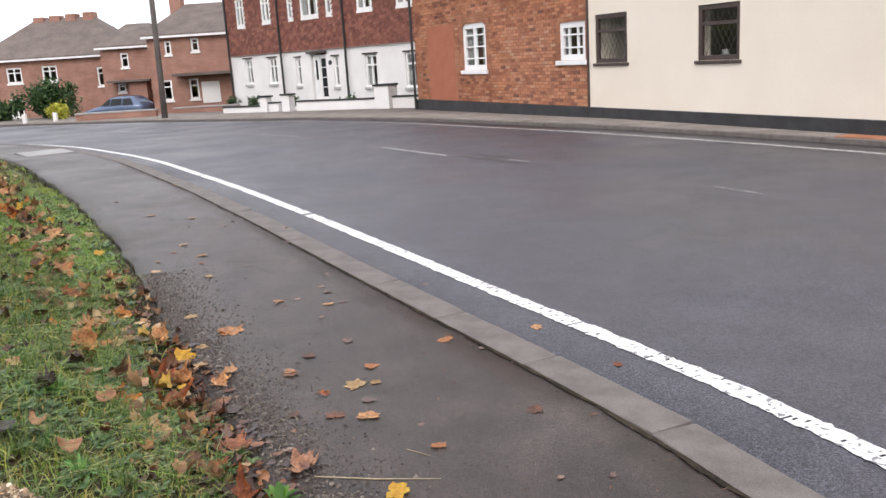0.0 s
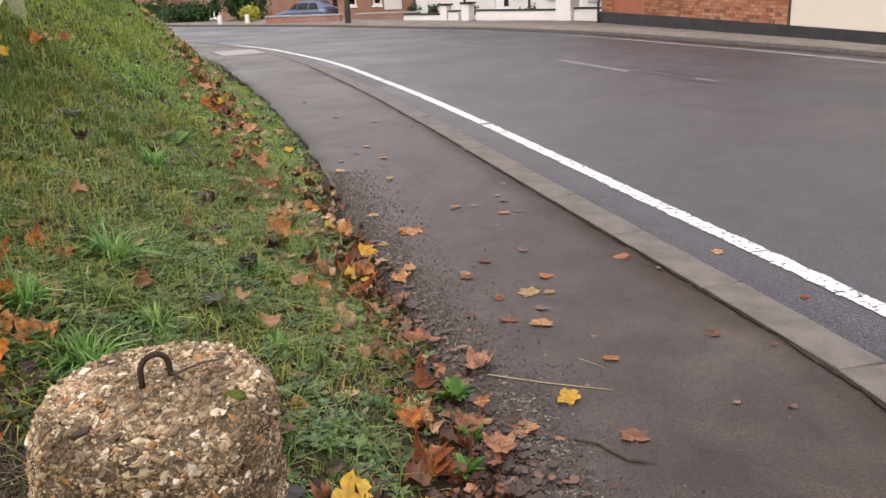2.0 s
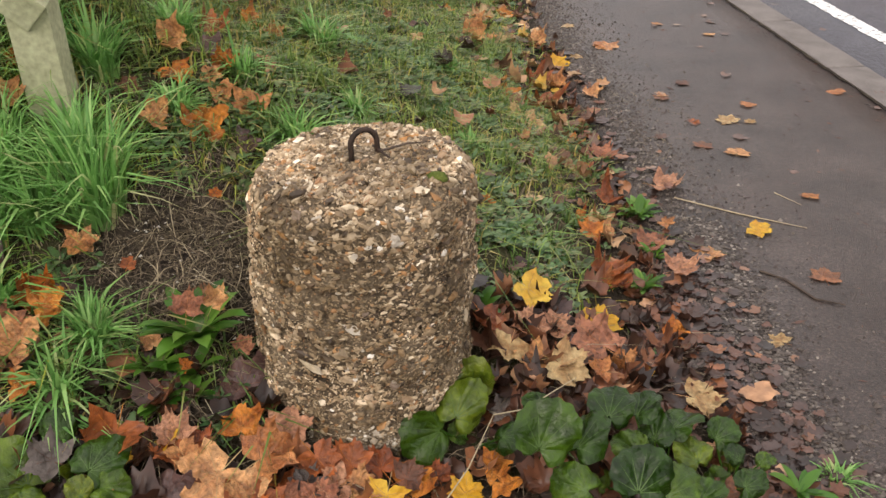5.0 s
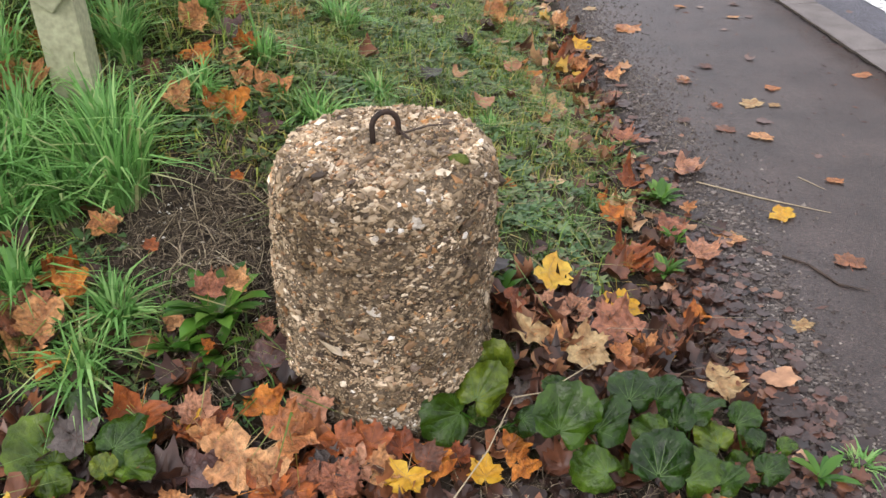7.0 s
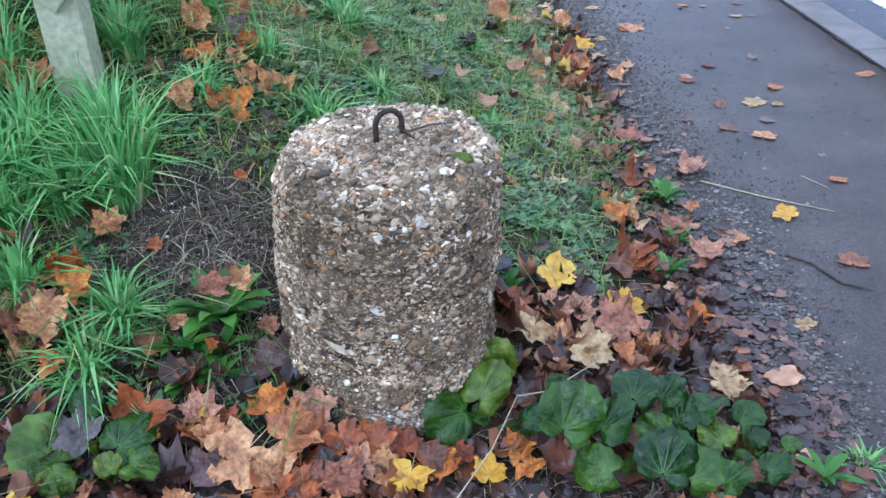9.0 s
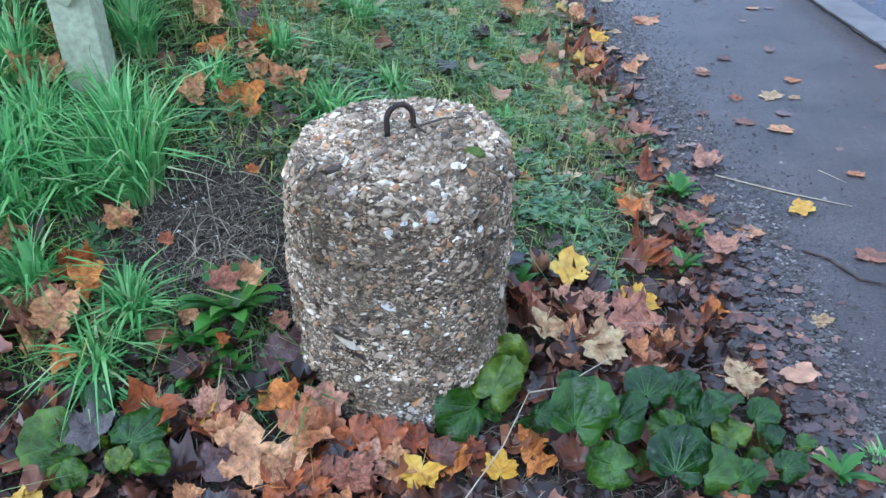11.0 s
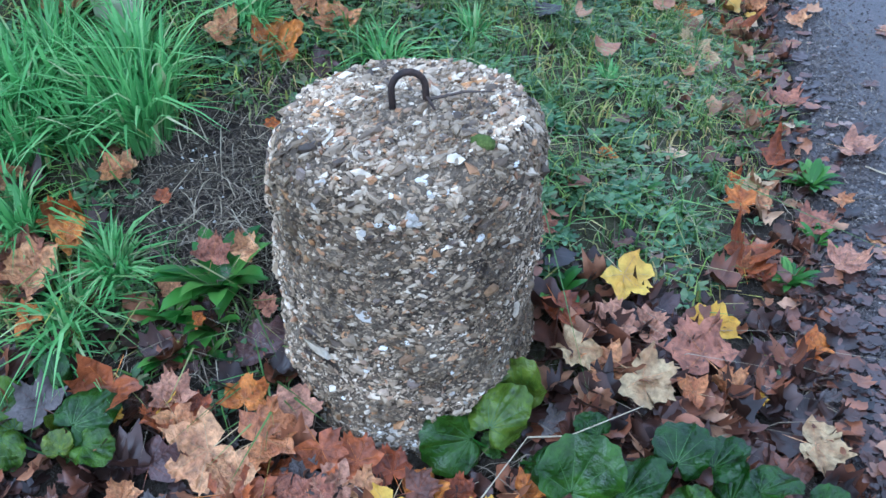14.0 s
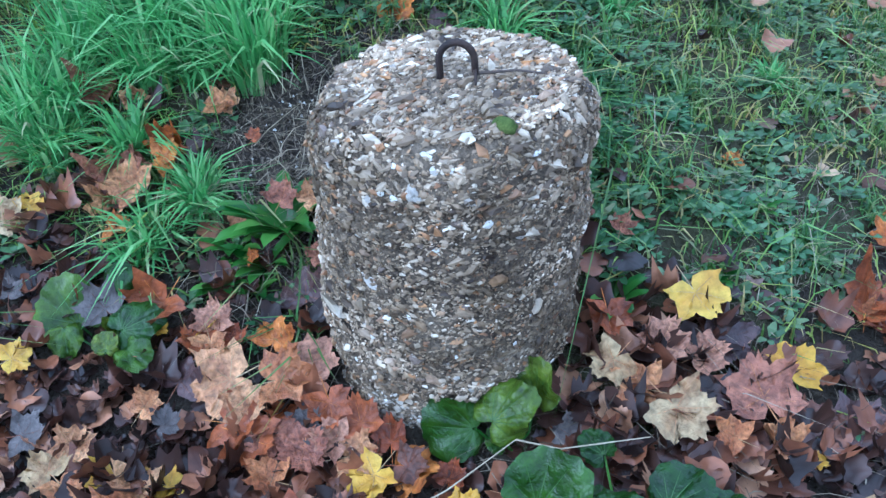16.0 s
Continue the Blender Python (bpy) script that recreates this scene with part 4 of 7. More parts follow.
def car_body():
    """A small hatchback: lofted cross-sections along its length."""
    #        x, half width, sill, shoulder, roof, half roof
    secs = [(-1.80, 0.62, 0.35, 0.62, 0.66, 0.52), (-1.72, 0.76, 0.22, 0.72, 0.78, 0.66), (-1.05, 0.82, 0.18, 0.88, 0.95, 0.70), (-0.72, 0.83, 0.18, 0.92, 1.02, 0.68),
            (-0.15, 0.84, 0.18, 0.95, 1.40, 0.58), (0.45, 0.84, 0.18, 0.97, 1.46, 0.58), (1.10, 0.83, 0.18, 0.98, 1.42, 0.56), (1.55, 0.80, 0.20, 0.98, 1.12, 0.58), (1.78, 0.70, 0.32, 0.90, 0.95, 0.55)]
    bm, rings = bmesh.new(), []
    for x, w, s, sh, r, wr in secs:
        pts = [(w * 0.9, s), (w, s + 0.15), (w, sh - 0.12), (w * 0.97, sh), (wr, r - 0.03), (wr * 0.6, r)]
        rings.append([bm.verts.new((x, y, z)) for y, z in pts] + [bm.verts.new((x, -y, z)) for y, z in pts[::-1]])
    for a, b in zip(rings, rings[1:]):
        for k in range(12):
            bm.faces.new((a[k], a[(k + 1) % 12], b[(k + 1) % 12], b[k]))
    bm.faces.new(rings[0])
    bm.faces.new(rings[-1][::-1])
    bmesh.ops.recalc_face_normals(bm, faces=bm.faces)
    return bm


p = beyond_road(47, -16.9)
car = thing("car", pose(*p, float(land_z(*p)), 0, 0, -25), "blue-grey small hatchback car parked behind a low wall", "car")
part("body", car_body(), M_CAR, car, smooth=True)
for sgn in (1, -1):
    for a, b, ta, tb in ((-0.62, -0.10, -0.22, -0.10), (-0.05, 0.60, -0.05, 0.58), (0.66, 1.32, 0.64, 1.08)):
        bm = bmesh.new()
        vs = [bm.verts.new(q) for q in ((a, sgn * 0.825, 0.98), (b, sgn * 0.825, 1.0), (tb, sgn * 0.635, 1.34), (ta, sgn * 0.635, 1.32))]
        bm.faces.new(vs)
        bmesh.ops.solidify(bm, geom=bm.faces[:], thickness=0.015)
        part("side_window", bm, M_DARK_GLASS, car)
    for x in (-1.12, 1.12):
        w = part("wheel", tube([(x, sgn * 0.64, 0.29), (x, sgn * 0.84, 0.29)], 0.29, 20), M_TYRE, car)
        part("rim", tube([(x, sgn * 0.83, 0.29), (x, sgn * 0.85, 0.29)], 0.18, 14), M_COVER, w)


def leafy(name, m, size, count, leaf, material, label, category, seed, stem=True):
    """A bush: stems and many small leaves gathered in uneven clumps."""
    rnd = np.random.default_rng(seed)
    root = thing(name, m, label, category)
    clumps = rnd.normal(0, 0.42, (26, 3)).clip(-0.95, 0.95) * (1, 1, 0.8)
    V, F = [], []
    for k in range(count):
        c = clumps[rnd.integers(26)] + rnd.normal(0, 0.16, 3)
        c = c * np.array(size) / 2 + (0, 0, size[2] * 0.52)
        c[2] = max(c[2], 0.03)
        a, b = rnd.normal(0, 1, 3), rnd.normal(0, 1, 3)
        a /= np.linalg.norm(a)
        b -= a * (a @ b)
        b /= np.linalg.norm(b)
        s = leaf * rnd.uniform(0.6, 1.3)
        i = len(V)
        V += [c - a * s, c + b * s * 0.45, c + a * s, c - b * s * 0.45]
        F.append((i, i + 1, i + 2, i + 3))
    tagged(raw("crown", V, F, material, root), kind="stuff")
    for k in range(5):
        e = clumps[k] * np.array(size) / 2 + (0, 0, size[2] * 0.5)
        part("stem", tube([(0.04 * k - 0.1, 0, -0.1), tuple(e * 0.5), tuple(e)], [0.04, 0.025, 0.01], 6), M_TWIG, root)
    return root


def on_land(depth, across):
    q = beyond_road(depth, across)
    return pose(*q, float(land_z(*q)))


leafy("bush", on_land(37, -16.3), (2.1, 1.6, 2.5), 5000, 0.09, M_HEDGE, "tall dark evergreen bush in a front garden", "bush", 1)
leafy("yellow_shrub", on_land(35.5, -15.2), (1.0, 0.8, 1.0), 1400, 0.06, M_SHRUB, "yellow-green shrub beside a white gate post", "shrub", 2)
leafy("green_shrub", on_land(41, -17.6), (1.6, 1.2, 1.9), 1500, 0.07, M_HEDGE, "dark shrub behind the low brick wall", "shrub", 3)
for k, (dd, a, w) in enumerate(((37, -18.8, 2.8), (38, -21.6, 3.2), (39, -25.0, 4.0))):
    leafy("hedge", on_land(dd, a), (w, 1.2, 1.5 + 0.2 * k), 4200, 0.08, M_HEDGE, "dark clipped front garden hedge", "hedge", 11 + k)
leafy("ivy_bush", pose(-9.5, 26.0, 0.6), (2.5, 2.0, 2.6), 4000, 0.09, M_HEDGE, "dark bush growing at the top of the bank", "bush", 21)
for u in (2.9, 6.9, 9.6, 11.3):
    leafy("front_shrub", WROW @ pose(u, 0.55, -0.33), (0.7, 0.5, 0.55), 500, 0.05, M_HEDGE, "small grey-green shrub under a window", "shrub", int(u * 10))


# ---- the concrete block ----
TOP, RAD = 0.62, 0.24


def block_axis(z):
    f = np.clip(z / TOP, -0.3, 1)
    return -0.03 + 0.02 * f, -0.042 + 0.052 * f


def block_radius(z):
    return np.interp(z, [-0.2, 0.0, 0.08, 0.16, 0.4, 0.55, 0.59, 0.61, 0.62], [0.20, 0.212, 0.228, 0.236, 0.241, 0.240, 0.232, 0.215, 0.195])


def layered(x, y, z):
    """Worn grooves between the lifts in which the concrete was poured."""
    w = z + 0.018 * noise.noise((x * 7, y * 7, 2.0)) + 0.006 * noise.noise((x * 25, y * 25, 4.0))
    deep = 0.6 + 0.8 * noise.noise((x * 6, y * 6, z * 5 + 9))
    return -1.5 * deep * sum(a * math.exp(-((w - c) / b) ** 2) for c, a, b in ((0.445, 0.008, 0.016), (0.325, 0.010, 0.020), (0.215, 0.009, 0.015), (0.120, 0.011, 0.014)))


def pitted(x, y, z):
    pit = max(0.0, noise.noise((x * 38, y * 38, z * 46)) - 0.22)
    return layered(x, y, z) - 0.030 * min(pit, 0.35) + 0.008 * noise.noise((x * 5, y * 5, z * 11)) + 0.010 * noise.noise((x * 12, y * 12, z * 14)) + 0.006 * noise.noise((x * 26, y * 26, z * 26)) + 0.003 * noise.noise((x * 70, y * 70, z * 70))


blk = thing("concrete_block", Matrix.Identity(4), "weathered round pebbly concrete block with an iron lifting loop", "concrete block")
bm = bmesh.new()
zs = list(np.linspace(-0.2, 0.55, 84)) + [0.565, 0.58, 0.59, 0.598, 0.606, 0.613, 0.618, 0.62]
rings, seg = [], 190
for z in zs:
    cx, cy = block_axis(z)
    r = block_radius(z)
    ring = []
    for k in range(seg):
        a = k * math.tau / seg
        q = r + pitted(math.cos(a) * 0.24, math.sin(a) * 0.24, z)
        ring.append(bm.verts.new((cx + q * math.cos(a), cy + q * math.sin(a), z + (0.004 * noise.noise((math.cos(a) * 4, math.sin(a) * 4, 5)) if z > 0.5 else 0))))
    rings.append(ring)
for f in np.linspace(0.93, 0.06, 16):
    cx, cy = block_axis(TOP)
    ring = []
    for k in range(seg):
        a = k * math.tau / seg
        r = 0.195 * f
        x, y = r * math.cos(a), r * math.sin(a)
        ring.append(bm.verts.new((cx + x, cy + y, TOP + 0.006 * (1 - f) + pitted(x, y, 3.0) * 0.8)))
    rings.append(ring)
for a, b in zip(rings, rings[1:]):
    for k in range(seg):
        bm.faces.new((a[k], a[(k + 1) % seg], b[(k + 1) % seg], b[k]))
bm.faces.new(rings[-1])
part("body", bm, M_CONC, blk, smooth=True)

ico = bmesh.new()
bmesh.ops.create_icosphere(ico, subdivisions=1, radius=1)
ICO_V = np.array([v.co[:] for v in ico.verts])
ICO_F = np.array([[v.index for v in f.verts] for f in ico.faces])
ico.free()


def on_block(rnd):
    """A spot on the block's skin, and the way out of it."""
    if rnd.random() < 0.20:
        r, a = 0.205 * math.sqrt(rnd.random()), rnd.random() * math.tau
        cx, cy = block_axis(TOP)
        return np.array([cx + r * math.cos(a), cy + r * math.sin(a), TOP + 0.003]), np.array([0, 0, 1.0])
    z, a = rnd.uniform(-0.06, 0.615), rnd.random() * math.tau
    cx, cy = block_axis(z)
    r = block_radius(z)
    return np.array([cx + r * math.cos(a), cy + r * math.sin(a), z]), np.array([math.cos(a), math.sin(a), 0.0 if z < 0.57 else 0.8])


def turned(rnd, out, a, b, c):
    """Axes of a pebble that lies flat against the skin."""
    out = out / np.linalg.norm(out) + rnd.normal(0, 0.18, 3)
    out /= np.linalg.norm(out)
    t = np.cross(out, (0, 0, 1.0) if abs(out[2]) < 0.8 else (1.0, 0, 0))
    t /= np.linalg.norm(t)
    s = np.cross(out, t)
    w = rnd.normal(0, 0.6)
    return np.array([(math.cos(w) * t + math.sin(w) * s) * a, (-math.sin(w) * t + math.cos(w) * s) * b, out * c])


def skin_of(p, out):
    """How far the pitted skin stands out at a spot."""
    cx, cy = block_axis(p[2])
    th = math.atan2(p[1] - cy, p[0] - cx)
    return pitted(math.cos(th) * 0.24, math.sin(th) * 0.24, p[2]) if abs(out[2]) < 0.9 else pitted(p[0] - cx, p[1] - cy, 3.0) * 0.8


rnd = np.random.default_rng(7)
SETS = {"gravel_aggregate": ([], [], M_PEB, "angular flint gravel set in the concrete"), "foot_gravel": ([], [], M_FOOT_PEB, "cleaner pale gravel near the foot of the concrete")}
for k in range(36000):
    p, out = on_block(rnd)
    coarse = 0.86 if p[2] > 0.52 else 0.68 if p[2] > 0.15 else 0.62
    a = min(0.0040 * coarse * math.exp(rnd.normal(0, 0.50)), 0.013)
    ax = turned(rnd, out, a * rnd.uniform(1.0, 2.0), a * rnd.uniform(0.55, 0.95), a * rnd.uniform(0.45, 0.85))
    jag = ICO_V * (1 + rnd.normal(0, 0.27, (len(ICO_V), 1)))
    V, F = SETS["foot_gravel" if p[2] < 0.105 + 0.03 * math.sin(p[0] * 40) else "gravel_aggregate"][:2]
    F.append(ICO_F + len(V) * len(ICO_V))
    V.append(jag @ ax + p + out / np.linalg.norm(out) * (skin_of(p, out) + rnd.uniform(-1.0, 0.35) * a * 0.6))
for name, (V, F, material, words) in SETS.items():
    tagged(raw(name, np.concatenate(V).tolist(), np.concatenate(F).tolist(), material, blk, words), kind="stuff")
grain = np.array([(1, 0, 0), (-1, 0, 0), (0, 1, 0), (0, -1, 0), (0, 0, 1), (0, 0, -1)], float)
grain_f = np.array([(0, 2, 4), (2, 1, 4), (1, 3, 4), (3, 0, 4)])
GV, GF = [], []
for k in range(42000):                       # sand and fine gravel between the pebbles
    p, out = on_block(rnd)
    a = 0.0019 * math.exp(rnd.normal(0, 0.38))
    ax = turned(rnd, out, a * rnd.uniform(0.8, 2.4), a * 0.8, a)
    GF.append(grain_f + 6 * k)
    GV.append(grain * rnd.uniform(0.7, 1.3, (6, 1)) @ ax + p + out / np.linalg.norm(out) * skin_of(p, out))
tagged(raw("fine_gravel", np.concatenate(GV).tolist(), np.concatenate(GF).tolist(), M_SAND, blk, "sand and fine gravel set in the concrete"), kind="stuff")


def stone_mesh(k, material):
    me = bpy.data.meshes.new("pebble")
    bmp = bmesh.new()
    bmesh.ops.create_icosphere(bmp, subdivisions=2, radius=1)
    for v in bmp.verts:
        v.co *= 1 + 0.55 * noise.noise(v.co * 1.3 + Vector((k * 7.0, 0, 0))) + 0.22 * noise.noise(v.co * 3.1 + Vector((0, k * 5.0, 0)))
    bmp.to_mesh(me)
    bmp.free()
    me.materials.append(material)
    return me


def set_stone(me, p, out, a, b, sink=0.0):
    ob = new("pebble", me)
    ob.parent = blk
    ob.matrix_world = Matrix.Translation(p - sink * out) @ Matrix(turned(rnd, out, a, b, b * 0.55).T.tolist()).to_4x4()


stones = [stone_mesh(k, M_FLINT) for k in range(7)]
coloured = {(c, k): stone_mesh(20 + k, m) for c, m in M_STONE.items() for k in range(4)}
TOP_STONES = [(0.079, -0.160, 0.620, 0.0167, 0.0145, 'white'), (0.112, -0.172, 0.605, 0.0121, 0.0086, 'white'), (0.107, -0.202, 0.556, 0.0174, 0.0172, 'grey'), (0.134, -0.190, 0.491, 0.0188, 0.0118, 'orange'), (0.088, -0.218, 0.491, 0.0143, 0.0088, 'orange'), (0.042, -0.202, 0.607, 0.0130, 0.0105, 'orange'), (-0.066, -0.154, 0.620, 0.0184, 0.0110, 'orange'), (0.137, 0.049, 0.620, 0.0127, 0.0103, 'white'), (0.034, 0.042, 0.620, 0.0080, 0.0090, 'white'), (-0.033, -0.217, 0.597, 0.0133, 0.0097, 'grey'), (0.002, -0.164, 0.620, 0.0134, 0.0134, 'brown'), (-0.076, -0.210, 0.595, 0.0162, 0.0199, 'brown'), (0.078, -0.205, 0.592, 0.0060, 0.0076, 'white'), (0.083, -0.217, 0.544, 0.0070, 0.0072, 'white'), (0.062, -0.224, 0.547, 0.0114, 0.0067, 'white')]
SIDE_STONES = [(0.036, -0.232, 0.529, 0.0106, 0.0097, 'grey'), (-0.178, 0.104, 0.620, 0.0184, 0.0098, 'white'), (0.130, -0.135, 0.616, 0.0088, 0.0106, 'white'), (0.151, -0.158, 0.588, 0.0061, 0.0067, 'white'), (0.130, -0.176, 0.589, 0.0061, 0.0067, 'white'), (-0.103, -0.049, 0.620, 0.0108, 0.0074, 'white'), (-0.025, -0.105, 0.620, 0.0140, 0.0112, 'grey'), (-0.158, -0.119, 0.619, 0.0097, 0.0145, 'grey'), (-0.100, -0.229, 0.458, 0.0114, 0.0094, 'orange'), (0.023, -0.247, 0.373, 0.0259, 0.0155, 'grey'), (-0.009, -0.254, 0.325, 0.0135, 0.0106, 'orange'), (0.053, -0.238, 0.406, 0.0092, 0.0071, 'brown'), (0.114, -0.206, 0.458, 0.0072, 0.0070, 'brown'), (0.134, -0.192, 0.455, 0.0100, 0.0080, 'white'), (0.011, -0.254, 0.280, 0.0128, 0.0097, 'grey')]
LOW_STONES = [(0.024, -0.254, 0.257, 0.0079, 0.0076, 'white'), (0.058, -0.242, 0.310, 0.0106, 0.0074, 'white'), (0.094, -0.225, 0.322, 0.0067, 0.0063, 'white'), (0.101, -0.225, 0.231, 0.0169, 0.0142, 'brown'), (0.156, -0.179, 0.233, 0.0070, 0.0088, 'white'), (0.167, -0.164, 0.344, 0.0096, 0.0095, 'brown'), (-0.033, -0.263, 0.174, 0.0114, 0.0046, 'white'), (0.002, -0.226, 0.583, 0.0114, 0.0067, 'grey'), (0.152, -0.042, 0.620, 0.0092, 0.0083, 'brown'), (0.036, -0.072, 0.620, 0.0121, 0.0098, 'grey'), (-0.022, -0.056, 0.620, 0.0115, 0.0086, 'brown'), (0.098, -0.055, 0.620, 0.0093, 0.0083, 'white')]
for k, (x, y, z, a, b, c) in enumerate(TOP_STONES + SIDE_STONES + LOW_STONES):
    cx, cy = block_axis(z)
    out = np.array([0, 0, 1.0]) if z > 0.612 else np.array([x - cx, y - cy, 0.05])
    out /= np.linalg.norm(out)
    p = np.array([x, y, z])
    set_stone(coloured[c, k % 4], p + out * skin_of(p, out), out, a * 0.78, b * 0.72, 0.001)
for k in range(190):
    p, out = on_block(rnd)
    out = out / np.linalg.norm(out)
    a = rnd.uniform(0.004, 0.0105 if p[2] > 0.45 else 0.0085)
    hue = ("white", "grey", "brown", "grey", "orange", "brown", "grey")[k % 7]
    set_stone(stones[k % 7] if k % 2 else coloured[hue, k % 4], p + out * skin_of(p, out), out, a, a * rnd.uniform(0.5, 0.8), 0.001)
LOOP = [(-0.030, 0.000), (0.016, 0.036)]
a, b = (np.array(q) for q in LOOP)
pts = [(*a, 0.58), (*a, 0.655)] + [(*((a + b) / 2 - (b - a) / 2 * math.cos(t)), 0.655 + 0.030 * math.sin(t)) for t in np.linspace(0.25, math.pi - 0.25, 9)] + [(*b, 0.655), (*(b + (0.001, -0.001)), 0.60)]
part("lifting_loop", tube(pts, 0.0062, 10), M_RUST, blk, "rusty bent iron lifting loop", True)
part("wire_end", tube([(*(b + (-0.012, 0.010)), 0.640), (*(b + (0.010, -0.010)), 0.637), (*(b + (0.034, -0.034)), 0.634)], [0.0028, 0.0030, 0.0022], 8), M_RUST, blk, "short rusty wire end beside the loop", True)
bm = bmesh.new()
bmesh.ops.create_uvsphere(bm, u_segments=18, v_segments=10, radius=1)
for v in bm.verts:
    v.co = Vector((v.co.x * 0.021, v.co.y * 0.016, v.co.z * 0.013)) * (1 + 0.25 * noise.noise(v.co * 3))
moss = part("moss_cushion", bm, M_MOSS, blk, "small green moss cushion", True)
moss.location = (0.163, -0.055, 0.622)
twig = part("twig", tube([(0.025, 0.035, 0.634), (0.07, 0.075, 0.637), (0.115, 0.10, 0.634)], [0.003, 0.0025, 0.0015], 6), M_TWIG)
tagged(twig, "short dark twig lying on top of the concrete block", "twig")


# ---- knee-rail fence ----
POSTS = [(-0.865, 0.235), (-1.28, 1.62), (-1.72, 3.03), (-2.14, 4.45)]
fence = thing("fence", Matrix.Identity(4), "weathered timber knee-rail fence on the bank", "fence")
tops = []
for k, (x, y) in enumerate(POSTS):
    z = float(verge_z(x, y))
    turn = math.degrees(math.atan2(1.327, -0.440))
    w, h = 0.048, 0.30
    bm = bmesh.new()
    prof = [(-w, -0.2), (w, -0.2), (w, h), (0.012, h - w + 0.01), (-0.012, h - w + 0.01), (-w, h)]
    a = [bm.verts.new((-w, s, t)) for s, t in prof]
    b = [bm.verts.new((w, s, t)) for s, t in prof]
    for f in ((0, 1, 3, 4), (1, 2, 3), (0, 4, 5)):
        bm.faces.new([a[i] for i in f][::-1])
        bm.faces.new([b[i] for i in f])
    for i in range(6):
        j = (i + 1) % 6
        bm.faces.new((a[i], a[j], b[j], b[i]))
    bmesh.ops.recalc_face_normals(bm, faces=bm.faces)
    post = part("post", bm, M_WOOD, fence)
    post.matrix_world = pose(x, y, z, 0, 0, turn)
    tops.append((x, y, z + h - 0.040))
for p, q in zip(tops, tops[1:]):
    p, q = Vector(p), Vector(q)
    L = (q - p).length
    rail = part("rail", block(-0.07, L, -0.040, 0.040, -0.040, 0.040, 0.004), M_WOOD, fence)
    d = (q - p).normalized()
    side = d.cross(Vector((0, 0, 1))).normalized()
    up = side.cross(d)
    rail.matrix_world = Matrix.Translation(p) @ Matrix((d, -side, up)).transposed().to_4x4() @ Matrix.Rotation(math.pi / 4, 4, "X")


# ---- turf ----
def rest_z(x, y):
    """The height of the verge, the footway or the road."""
    if inland(x, y) > 0:
        return float(verge_z(x, y))
    return float(road_z(y)) if x > np.interp(y, KERB[:, 1], KERB[:, 0]) + 0.2 else float(path_z(y))


def sprung(points, height, width, lean, seed, curve=0.6, jitter=0.35):
    """Blades of grass from the points: each two bent segments and a tip."""
    g = np.random.default_rng(seed)
    n = len(points)
    a = g.uniform(0, math.tau, n)
    h = height * np.exp(g.normal(0, jitter, n))
    w = width * g.uniform(0.6, 1.3, n)
    tip = np.abs(g.normal(0, lean, n)) + 0.12
    side = np.stack([-np.sin(a), np.cos(a), 0 * a], 1) * w[:, None]
    out = np.stack([np.cos(a), np.sin(a), 0 * a], 1)
    up = np.array([0, 0, 1.0])
    mid = points + out * (h * tip * 0.35)[:, None] + up * (h * 0.62)[:, None]
    end = points + out * (h * (tip + curve * tip))[:, None] + up * (h * (1 - 0.35 * np.minimum(tip, 1.6)))[:, None]
    V = np.stack([points - side, points + side, mid + side * 0.75, mid - side * 0.75, end], 1).reshape(-1, 3)
    i = np.arange(n) * 5
    return V, np.concatenate([np.stack([i, i + 1, i + 2, i + 3], 1)]), np.stack([i + 3, i + 2, i + 4], 1)


def turf(name, points, height, width, lean, seed, material, label):
    V, Q, T = sprung(points, height, width, lean, seed)
    return tagged(raw(name, V.tolist(), Q.tolist() + T.tolist(), material), label, "grass", kind="stuff")


def scatter(n, x0, x1, y0, y1, seed, chance):
    g = np.random.default_rng(seed)
    x, y = g.uniform(x0, x1, n), g.uniform(y0, y1, n)
    ok = g.random(n) < chance(x, y)
    x, y = x[ok], y[ok]
    return np.stack([x, y, verge_z(x, y) - 0.004], 1)


def patchy(x, y, f):
    return 0.5 + 0.5 * np.sin(f * x + 1.7 * np.sin(f * 0.63 * y)) * np.sin(f * 0.8 * y + 1.3 * np.sin(f * 0.5 * x))


def off_block(x, y):
    return np.hypot(x + 0.02, y + 0.03) > 0.25


def cover_near(x, y):
    """How much grass grows: little at the trodden edge, on the bare soil beside the block and under the leaves before it."""
    d = inland(x, y)
    c = smoothstep(0.05, 0.45, d + 0.08 * np.sin(9 * y) * np.sin(5.1 * y))
    bare = np.exp(-(((x + 0.44) / 0.22) ** 2 + ((y - 0.01) / 0.20) ** 2) ** 2) + np.exp(-(((x + 0.45) / 0.5) ** 2 + ((y + 0.65) / 0.38) ** 2)) + np.exp(-(((x - 0.35) / 0.6) ** 2 + ((y + 0.30) / 0.55) ** 2)) + np.exp(-(((x - 0.42) / 0.26) ** 2 + ((y - 0.14) / 0.22) ** 2))
    worn = 1 - 0.45 * smoothstep(-0.45, -0.1, x) * smoothstep(1.9, 1.2, y)
    return worn * np.clip(c * (1 - 1.15 * bare), 0, 1) * (0.35 + 0.65 * patchy(x, y, 6.0)) * off_block(x, y)


